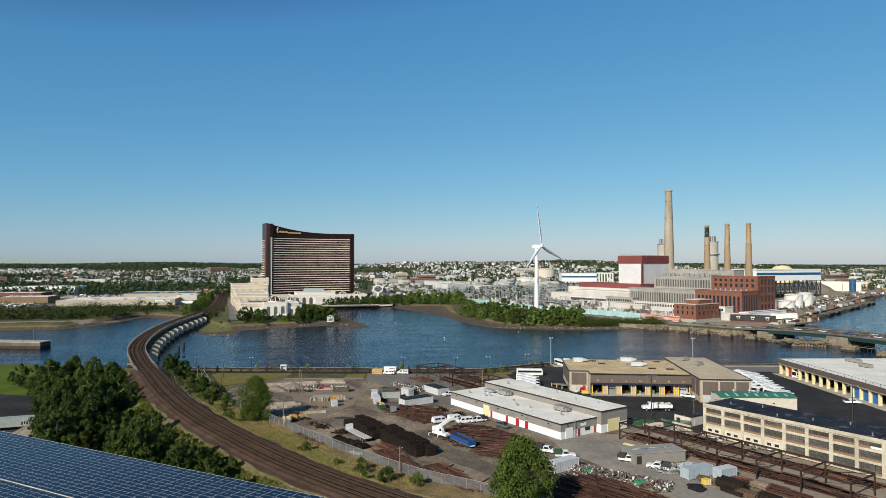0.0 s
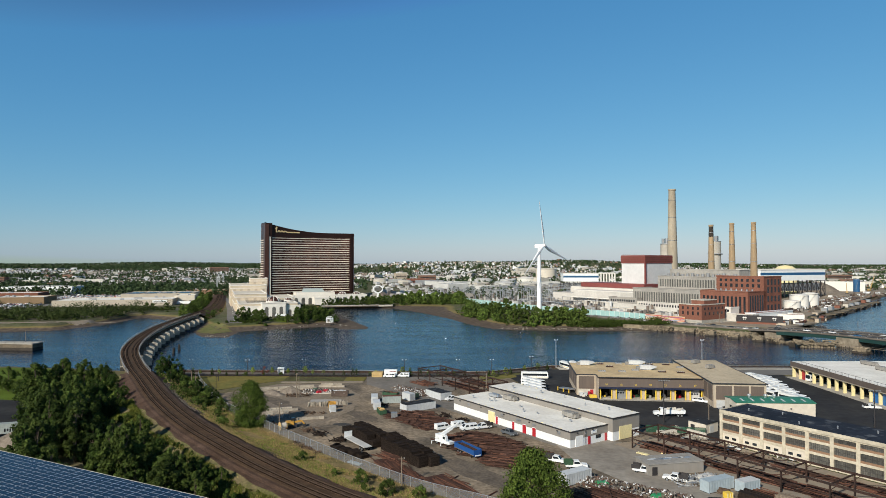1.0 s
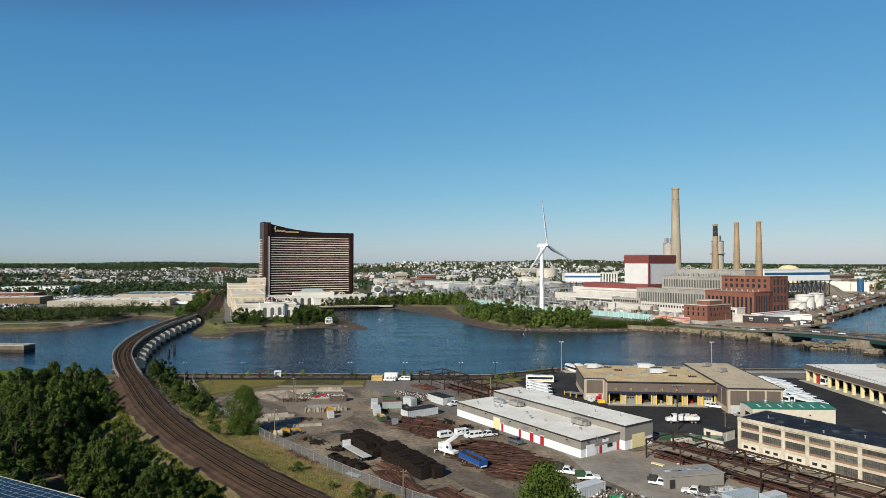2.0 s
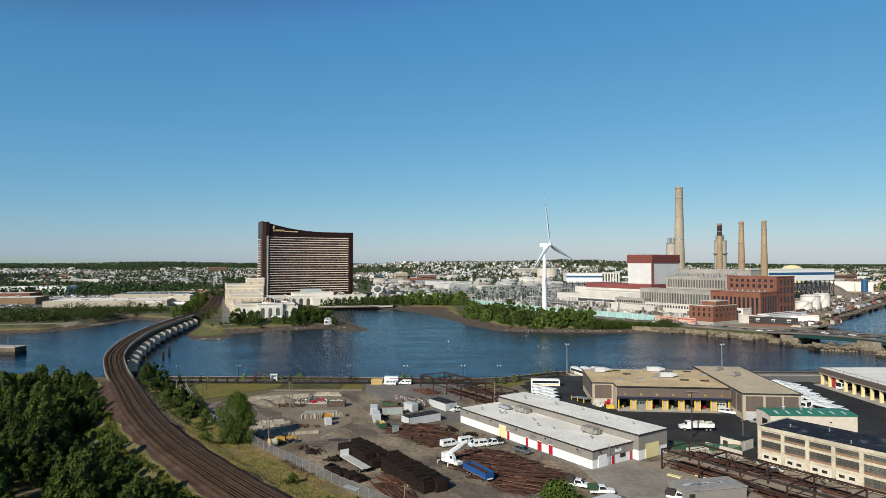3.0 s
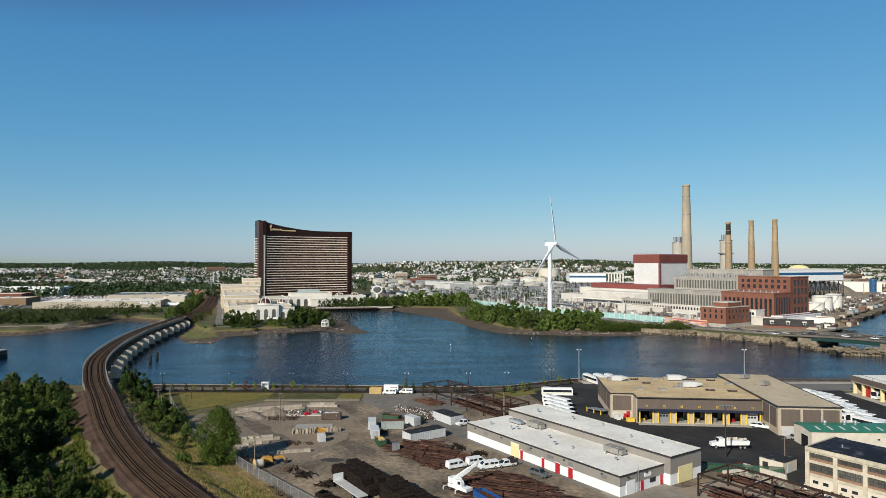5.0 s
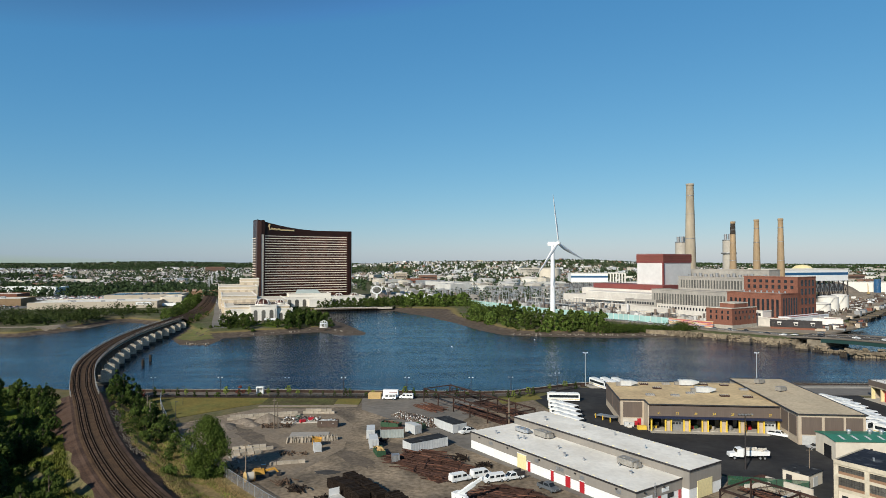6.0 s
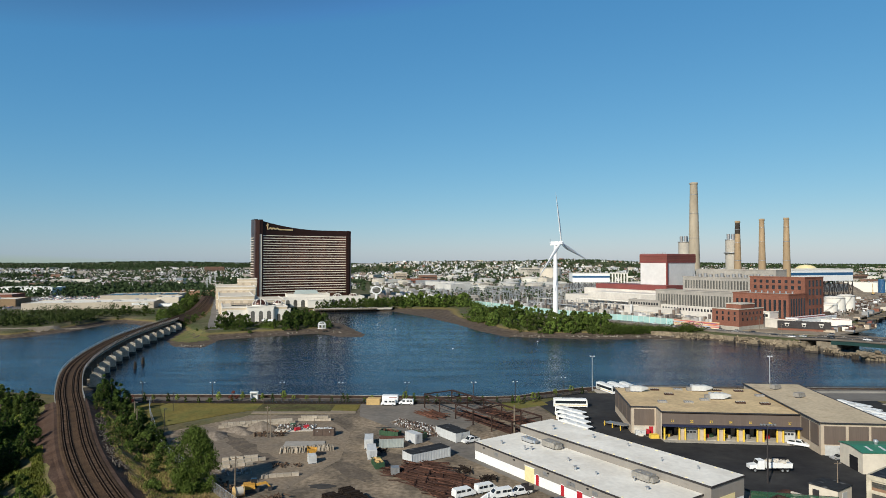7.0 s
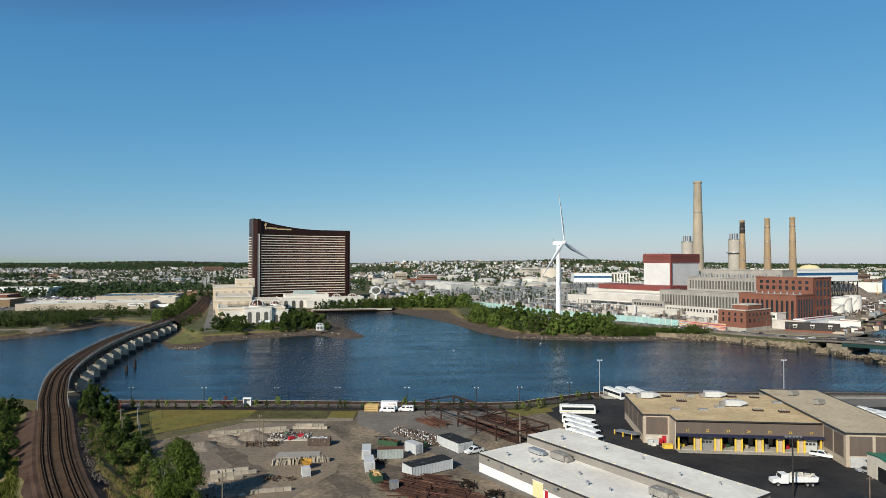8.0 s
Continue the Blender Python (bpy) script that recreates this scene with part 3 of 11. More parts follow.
# near-black slab stands for the dark ground beside the wood
slab("side_road", [(-215, 192), (-150, 192), (-122, 204), (-128, 238), (-158, 250), (-215, 262)], 3.09, ASPHALT_BLACK, "dark asphalt lane behind the wood", "road", 0.3)
slab("depot_asphalt", [(29.5, 300), (37, 262), (63, 215), (84, 189), (150, 150), (156, 200), (158, 318), (60, 322), (46, 320)], 3.02, ASPHALT_BLACK, "fresh black asphalt depot yard", "pavement", 0.2)
slab("promenade", [(-128, 307), (15, 304.5), (33, 311), (53, 322), (53, 326), (31, 315.5), (13, 309), (-128, 313)], 3.1, mat("worn_promenade", (0.15, 0.125, 0.1), 0.9, var=0.15, scale=1.0), "worn concrete riverside promenade", "pavement", 0.5)
slab("planting_bed", [(-128, 302.5), (16, 300.5), (16, 304.3), (-128, 306.9)], 3.14, mat("dark_mulch", (0.035, 0.026, 0.02), 0.95, var=0.3, scale=0.6, bump=0.4), "dark mulched planting bed behind the promenade", "planting bed", 0.3)
slab("depot_quay", [(56, 320), (400, 318), (400, 325), (56, 328)], 3.1, CONC, "grey concrete quay strip", "pavement", 0.6)
slab("quay_road", [(112, 306), (172, 306), (172, 322), (112, 322)], 3.09, ASPHALT_GREY, "worn grey quay road behind the garage", "road", 0.2)
slab("quay_grass", [(17, 291), (33, 300), (31, 309), (15, 303)], 3.08, LAWN, "patch of dry grass behind the promenade", "lawn")

# seawall of dark sheet piles, one piece to each run
WALL_RUST = mat("rusty_sheet_piling", (0.055, 0.037, 0.029), 0.8, 0.1, var=0.25, scale=0.8)
sw = Mesh()
run = spline([(-128, 314.5, 0), (-60, 313.3, 0), (12, 310.5, 0), (32, 317, 0), (54, 328, 0), (76, 329.5, 0), (165, 326.5, 0), (420, 320, 0)], 1.4)
prof_run = [(p[0], p[1] + (0.25 if k % 2 else -0.05), 0) for k, p in enumerate(run)]
sw.sweep(prof_run, [(-0.2, -2.5), (0.2, -2.5), (0.2, 3.7), (-0.2, 3.7)], True)
structure("seawall", sw, WALL_RUST, "rusty corrugated sheet-pile seawall", "seawall")
structure("seawall_coping", Mesh().sweep([(p[0], p[1] + 0.1, 0) for p in run], [(-0.55, 3.2), (-0.25, 3.2), (-0.25, 3.78), (-0.55, 3.78)], True), CONC, "pale concrete kerb along the promenade edge", "coping")

# ---- railway ----
RAIL_LINE = [(120, 26, 6.2), (62, 74, 6.3), (22, 107, 6.4), (-17.7, 138.8, 6.6), (-39.9, 158.5, 7.0), (-57.1, 176.5, 7.5), (-76.8, 199.1, 8.0), (-98.5, 228.9, 8.5), (-123, 268, 9.0), (-142.8, 300, 9.4), (-166.8, 345.5, 9.5),
             (-187.5, 401, 9.5), (-205, 466, 9.5), (-217, 530, 9.1), (-227, 590, 8.6), (-247, 687, 8.0), (-300, 855, 6.8), (-366, 1040, 6.0), (-461, 1245, 6.0), (-560, 1540, 6.0), (-800, 2300, 24)]
line = spline(RAIL_LINE, 3.0)
b0 = min(range(len(line)), key=lambda k: math.hypot(line[k][0] + 129, line[k][1] - 279))
b1 = min(range(len(line)), key=lambda k: math.hypot(line[k][0] + 226, line[k][1] - 585))
end_far = min(range(len(line)), key=lambda k: abs(line[k][1] - 1500))

for name, seg in (("embankment", line[:b0 + 2]), ("embankment_far", line[b1 - 1:end_far])):
    m = Mesh()
    rows, outer = [], []
    for i, p in enumerate(seg):
        j = 0.35 * math.sin(i * 1.3) + 0.25 * math.sin(i * 0.47)
        h = p[2] - 2.6
        w = min(1.0, max(0.0, (p[1] - 222) / 24)) * min(1.0, max(0.0, (276 - p[1]) / 14)) if name == "embankment" else 1.0
        shoulder = (-6.9 + w * (-0.5 - h) + j, -0.95 + w * (0.2 - 0.62 * h))
        rows.append([shoulder, (-6.4 + w * (-0.4 - 0.5 * h) + j * w, -0.82 + w * (0.12 - 0.35 * h)), (-5.6, -0.75), (-4.9, -0.36), (4.9, -0.36), (5.6, -0.75), (6.0 + 0.2 * h + j, -0.75 - 0.15 * h), (6.6 + 0.5 * h + j, -0.75 - 0.35 * h)])
        outer.append([(-6.4 - 2.1 * h + j, -h - 0.6), shoulder, (6.6 + 0.5 * h + j, -0.75 - 0.35 * h), (6.4 + 1.9 * h - j, -h - 0.6)])
    vs = []
    for i, p in enumerate(seg):
        a, b = seg[max(i - 1, 0)], seg[min(i + 1, len(seg) - 1)]
        dx, dy = b[0] - a[0], b[1] - a[1]
        L = math.hypot(dx, dy)
        vs.extend((p[0] + dy / L * o, p[1] - dx / L * o, p[2] + hh) for o, hh in rows[i])
    m.add(vs, [(i * 8 + k, i * 8 + k + 1, i * 8 + 9 + k, i * 8 + 8 + k) for i in range(len(seg) - 1) for k in range(7)])
    structure(name, m, BALLAST, "reddish-brown ballast railway embankment", "embankment")
    for side, mt, lb in ((0, WEEDY, "weedy green-brown slope below the railway"), (2, VERGE, "dry grass verge between railway and fence")):
        ve = []
        for i, p in enumerate(seg):
            a, b = seg[max(i - 1, 0)], seg[min(i + 1, len(seg) - 1)]
            dx, dy = b[0] - a[0], b[1] - a[1]
            L = math.hypot(dx, dy)
            ve.extend((p[0] + dy / L * o, p[1] - dx / L * o, p[2] + hh) for o, hh in outer[i][side:side + 2])
        structure(name + ("_slope" if side == 0 else "_verge"), Mesh().add(ve, [(2 * i, 2 * i + 1, 2 * i + 3, 2 * i + 2) for i in range(len(seg) - 1)]), mt, lb, "verge")

bed = Mesh()
bed.sweep(line[:end_far], [(-4.1, -0.34), (-3.7, -0.2), (-2.0, -0.17), (-0.3, -0.26), (0.3, -0.26), (2.0, -0.17), (3.7, -0.2), (4.1, -0.34)])
structure("track_bed", bed, BALLAST_TRACK, "oily dark brown ballast track bed", "track bed")


def offset(path, d, dz=0.0):
    out = []
    for i, p in enumerate(path):
        a, b = path[max(i - 1, 0)], path[min(i + 1, len(path) - 1)]
        dx, dy = b[0] - a[0], b[1] - a[1]
        L = math.hypot(dx, dy)
        out.append((p[0] + dy / L * d, p[1] - dx / L * d, p[2] + dz))
    return out


def railway_track(side):
    t = thing("railway_track", 0, 0, 0, 0, "brown steel rails on dark wooden sleepers", "railway track", "parallel tracks")
    for d in (-0.75, 0.75):
        # black strips hold both the grease and the painted shadow along each rail
        part("rail", Mesh().sweep(offset(line[:end_far], side + d), [(-0.07, -0.1), (-0.05, 0.06), (0.05, 0.06), (0.07, -0.1)]), RAIL, t)
    for d in (-0.75, 0.75):
        part("grease_strip", Mesh().sweep(offset(line[:end_far], side + d), [(-0.42, -0.125), (0.42, -0.125)]), GREASE_SHADE, t, "oil-blackened ballast with the rail's shadow painted in")
    sl = Mesh()
    fine = spline(line[:b1 + 4:2], 0.62)
    cs = offset(fine, side)
    for i in range(len(cs) - 1):
        ang = math.degrees(math.atan2(fine[i + 1][1] - fine[i][1], fine[i + 1][0] - fine[i][0]))
        sl.rbox(cs[i][0], cs[i][1], cs[i][2] - 0.29, 0.24, 2.6, 0.15, ang)
    part("sleeper_run", sl, TIE_OLD, t, kind="stuff")
    return t


railway_track(-2.05)
railway_track(2.05)


BEAM = mat("weathered_edge_beam", (0.26, 0.225, 0.18), 0.9, var=0.2, scale=1.0, col2=(0.19, 0.165, 0.13), big=5)


PIER_CONC = mat("tan_pier_concrete", (0.5, 0.44, 0.345), 0.9, var=0.2, scale=0.9, col2=(0.38, 0.33, 0.26), big=3)


# darker than the pier: the deck's shadow is put into the stem colour
STEM_SHADE = mat("dark_weathered_concrete", (0.12, 0.105, 0.085), 0.9, var=0.2, scale=1.0)


def railway_bridge():
    t = thing("railway_bridge", 0, 0, 0, 0, "curved concrete railway viaduct on stout river piers", "bridge")
    seg = line[b0:b1 + 1]
    part("deck", Mesh().sweep(seg, [(-4.1, -0.38), (-4.1, -0.9), (-3.3, -1.1), (-3.1, -2.3), (3.1, -2.3), (3.3, -1.1), (4.1, -0.9), (4.1, -0.38)], True), CONC, t)
    for s in (-1, 1):
        part("parapet", Mesh().sweep(offset(seg, 4.25 * s), [(-0.15, -1.0), (0.15, -1.0), (0.15, -0.22), (-0.15, -0.22)], True), BEAM, t, "weathered concrete edge beam")
        rl = Mesh()
        e = offset(seg, 4.3 * s, -0.2)
        rl.sweep(e, [(-0.04, 1.0), (0.04, 1.0), (0.04, 1.1), (-0.04, 1.1)], True)
        rl.sweep(e, [(-0.03, 0.5), (0.03, 0.5), (0.03, 0.58), (-0.03, 0.58)], True)
        for p in e:
            rl.bar(p, (p[0], p[1], p[2] + 1.1), 0.08)
        part("handrail", rl, GREY_MET, t)
    first = next(k for k, p in enumerate(seg) if p[1] > 356)
    k = first - 6
    while k < len(seg) - 4:
        p, q = seg[k], seg[k + 1]
        ang = math.degrees(math.atan2(q[1] - p[1], q[0] - p[0]))
        c, s = math.cos(radians(ang)), math.sin(radians(ang))
        top = p[2] - 2.4
        pier = part("pier", Mesh().rbox(p[0] + s * 3.0, p[1] - c * 3.0, 1.3, 2.2, 14.6, 0.5, ang), PIER_CONC, t)
        shape = [(-10.6, 1.6), (-6.1, 1.6), (-6.1, top - 0.7), (-8.3, top + 0.3), (-10.6, top - 0.7)]
        cap = Mesh()
        vs = [(p[0] + c * e - s * o, p[1] + s * e + c * o, z) for e in (-1.2, 0.6) for o, z in shape]
        cap.add(vs, [(4, 3, 2, 1, 0), (5, 6, 7, 8, 9)] + [(i, (i + 1) % 5, 5 + (i + 1) % 5, 5 + i) for i in range(5)])
        part("pier_cap", cap, PIER_CONC, pier, "pale pointed end block of the pier")
        part("pier_stem", Mesh().rbox(p[0] + s * 0.3, p[1] - c * 0.3, 2.2, 1.9, 9.4, top - 2.2, ang), STEM_SHADE, pier, "dark weathered stem under the deck")
        part("footing", Mesh().rbox(p[0] + s * 3.2, p[1] - c * 3.2, -3.0, 2.6, 15.2, 4.35, ang), CONC_WET, pier, "dark tide-stained footing")
        k += 6
    ab = seg[0]
    part("abutment", Mesh().rbox(ab[0] + 3, ab[1] - 4, 0, 7, 12, 7.0, 122), CONC, t)
    ab = seg[-1]
    part("abutment", Mesh().rbox(ab[0], ab[1], 0, 7, 12, 6.2, 100), CONC, t)
    return t


railway_bridge()
for x, y, h in ((-165, 396, 3.6), (-168, 411, 3.8)):
    t = thing("fender_pile", x, y, 0, 0, "cluster of dark timber fender piles beside the viaduct", "timber piles", "fender piles")
    for k in range(6):
        a = 1.047 * k
        part("pile", Mesh().tube((0.75 * math.cos(a), 0.75 * math.sin(a), -2), (0.4 * math.cos(a), 0.4 * math.sin(a), h - 0.25 * (k % 3)), 0.32, 0.26, 8), PILE_WOOD, t)


# ---- buildings of the works yard ----
def rooftop_unit(x, y, z, rot, sx=4.0, sy=2.2, sz=1.4, material=None, label="grey sheet-metal rooftop ventilation unit"):
    t = thing("rooftop_unit", x, y, z, rot, label, "rooftop unit", "rooftop units")
    m = material or UNIT_GREY
    part("housing", Mesh().box(-sx / 2, sx / 2, -sy / 2, sy / 2, 0.25, sz), m, t)
    part("base_frame", Mesh().box(-sx / 2 + 0.2, sx / 2 - 0.2, -sy / 2 + 0.15, sy / 2 - 0.15, 0, 0.25), DARK_MET, t)
    if sz > 1.8:
        y0, z0, z1 = sy / 2, 0.35, sz
        part("nose", Mesh().add([(sx / 2, -y0, z0), (sx / 2, y0, z0), (sx / 2, y0, z1), (sx / 2, -y0, z1), (sx / 2 + 2.4, -0.3, sz * 0.5), (sx / 2 + 2.4, 0.3, sz * 0.5), (sx / 2 + 2.4, 0.3, sz * 0.72), (sx / 2 + 2.4, -0.3, sz * 0.72)], [(0, 4, 5, 1), (1, 5, 6, 2), (2, 6, 7, 3), (3, 7, 4, 0), (4, 7, 6, 5)]), m, t, "tapered white intake nose")
        part("side_box", Mesh().rbox(-sx / 2 - 0.7, 0, 0.1, 1.4, sy * 0.7, sz * 0.6), UNIT_GREY, t)
    else:
        part("hood", Mesh().rbox(sx / 2 + 0.45, 0, 0.35, 0.9, sy * 0.8, sz * 0.6, 0, 0.7), m, t)
    for k in (-0.25, 0.25):
        part("fan_cowl", Mesh().cyl(k * sx, 0, sz, sz + 0.12, min(sx, sy) * 0.18, n=12), UNIT_GREY, t)
    return t


def roof_vent(x, y, z, h=0.9, r=0.18):
    t = thing("roof_vent", x, y, z, 0, "small metal vent pipe on the roof", "roof vent", "roof vents")
    part("pipe", Mesh().cyl(0, 0, 0, h, r, n=10), GALV, t)
    part("cap", Mesh().cyl(0, 0, h, h + 0.15, r * 1.8, r * 0.6, n=10), GALV, t)


def local(t, x, y):
    p = t.matrix_basis @ Vector((x, y, 0))
    return p.x, p.y


def warehouse():
    """Two joined sheds; local x runs south-east along them, y across, origin at the street corner."""
    t = thing("warehouse", YARD.x, YARD.y, 3.0, YARD_ROT, "long white and taupe metal warehouse with white flat roofs", "warehouse")
    L0, D, H = -57.0, 15.6, 4.6
    part("lower_wall", Mesh().box(L0, 0, 0, D, 0, 2.3), WHITE, t, "white painted block base")
    part("siding", Mesh().box(L0 - 0.06, 0.06, -0.06, D, 2.3, H), TAUPE, t, "taupe ribbed metal siding")
    part("roof", Mesh().box(L0 - 0.1, 0.1, -0.1, D, H, H + 0.1), ROOF_WHITE, t)
    part("eave_trim", Mesh().box(L0 - 0.2, 0.2, -0.2, -0.1, H - 0.2, H + 0.16).box(0.1, 0.2, -0.1, D, H - 0.2, H + 0.16), DARK_MET, t)
    H2 = 6.7
    part("tall_lower_wall", Mesh().box(L0 + 0.5, 1.8, D + 0.01, 27.6, 0, 2.6), WHITE, t)
    part("tall_siding", Mesh().box(L0 + 0.44, 1.86, D + 0.005, 27.66, 2.6, H2), TAUPE, t)
    part("tall_roof", Mesh().box(L0 + 0.3, 2.0, D - 0.1, 27.8, H2, H2 + 0.1), ROOF_WHITE, t)
    part("tall_eave_trim", Mesh().box(L0 + 0.2, 2.1, D - 0.2, D - 0.1, H2 - 0.25, H2 + 0.16).box(2.0, 2.1, D - 0.1, 27.8, H2 - 0.25, H2 + 0.16), DARK_MET, t)
    # long side: doors and vents
    for x, w, h, mt in ((-7.0, 1.1, 2.5, RED_DOOR), (-15.0, 1.4, 2.6, RED_DOOR), (-19.4, 1.5, 2.6, RED_DOOR), (-24.6, 0.9, 2.5, RED_DOOR), (-32.8, 0.9, 2.5, RED_DOOR), (-35.5, 3.3, 3.6, PALE_YELLOW)):
        if x == -7.0:
            continue
        d = part("door", Mesh().box(x - w / 2, x + w / 2, -0.14, 0, 0.05, h), mt, t)
        part("lintel", Mesh().box(x - w / 2 - 0.12, x + w / 2 + 0.12, -0.17, 0, h, h + 0.12), WHITE, d)
    for x in (-4.5, -15, -21.5, -22.6, -30, -48):
        part("louvre", Mesh().box(x - 0.7, x + 0.7, -0.13, -0.06, 3.0, 3.9), GREY_MET, t)
    # street end
    for y, w, h, mt in ((3.6, 3.1, 3.1, WHITE), (7.6, 0.9, 2.3, RED_DOOR), (14.7, 0.9, 2.3, RED_DOOR)):
        part("door", Mesh().box(0.0, 0.14, y - w / 2, y + w / 2, 0.05, h), mt, t)
    part("office_window", Mesh().box(0.0, 0.13, 10.4, 12.4, 1.3, 2.3), WINDOW, t)
    part("notice_board", Mesh().box(0.0, 0.13, 8.4, 10.8, 2.9, 3.8), WHITE, t, "small white notice board")
    part("roller_door", Mesh().box(1.8, 1.95, 18.5, 24.0, 0.05, 3.9), PALE_YELLOW, t, "pale yellow loading door")
    ld = Mesh()
    for y in (5.6, 6.1):
        ld.bar((0.25, y, 0.2), (0.25, y, H + 1.0), 0.06)
    for k in range(14):
        ld.bar((0.25, 5.6, 0.4 + 0.38 * k), (0.25, 6.1, 0.4 + 0.38 * k), 0.04)
    part("ladder", ld, GALV, t)
    for y in (2.6, 9.0):
        part("wall_lamp", Mesh().box(0.06, 0.4, y - 0.2, y + 0.2, 3.9, 4.15), DARK_MET, t)
    for x in (-5, -17, -29, -41, -53):
        part("wall_lamp", Mesh().box(x - 0.2, x + 0.2, -0.4, -0.06, 3.8, 4.05), DARK_MET, t)
    seam = Mesh()
    for k in range(1, 9):
        seam.box(L0 + k * 6.3, L0 + k * 6.3 + 0.08, 0, D - 0.15, H + 0.1, H + 0.115)
        seam.box(L0 + k * 6.3, L0 + k * 6.3 + 0.08, D + 0.2, 27.6, H2 + 0.1, H2 + 0.115)
    part("roof_seam", seam, PALE, t)
    for y, z in ((0.5, H + 0.1), (D + 0.6, H2 + 0.1), (27.0, H2 + 0.1)):
        for k in range(15):
            part("snow_stop", Mesh().rbox(L0 + 2 + k * 3.9, y, z, 0.55, 0.1, 0.12, 25 if k % 2 else -20), PALE_YELLOW, t, "faded yellow roof-edge piece")
    zr = 3.0 + H + 0.1
    for lx, ly, r in ((-41.6, 13.0, 0), (-12.4, 12.6, 0)):
        x, y = local(t, lx, ly)
        rooftop_unit(x, y, zr, YARD_ROT + r, 4.6, 2.6, 1.6)
    x, y = local(t, -48.4, 11.5)
    rooftop_unit(x, y, zr, YARD_ROT, 4.2, 2.0, 1.1, GALV, "pale galvanised rooftop duct unit")
    for lx, ly in ((-51, 4.2), (-43.5, 5.6), (-42.6, 7.0), (-31, 8.4), (-25.5, 5.0), (-20.5, 6.4), (-8, 8.2), (-13, 10.2)):
        x, y = local(t, lx, ly)
        roof_vent(x, y, zr, rnd.uniform(0.6, 1.1), rnd.uniform(0.14, 0.3))
    for lx, ly in ((-48, 20), (-36, 22.5), (-26, 24), (-14, 21), (-6, 23)):
        x, y = local(t, lx, ly)
        roof_vent(x, y, 3.0 + H2 + 0.1, rnd.uniform(0.6, 1.0), rnd.uniform(0.14, 0.28))
    return t


warehouse()


def bay_number(word, x, parent):
    cu = bpy.data.curves.new("bay_number", "FONT")
    cu.body, cu.size, cu.align_x, cu.extrude = word, 0.95, "CENTER", 0.02
    src = bpy.data.objects.new("bay_number", cu)
    me = bpy.data.meshes.new_from_object(src)
    bpy.data.objects.remove(src)
    me.materials.clear()
    me.materials.append(YELLOW)
    o = part("bay_number", me, None, parent, "yellow painted bay number")
    o.matrix_basis = pose(x, 11.46, 5.2, 90, 0, 0)


TAN_ROOF_PALE = mat("greyish_tan_roofing", (0.5, 0.41, 0.285), 0.9, var=0.13, scale=1.0, col2=(0.3, 0.225, 0.145), big=5, mix=0.7)


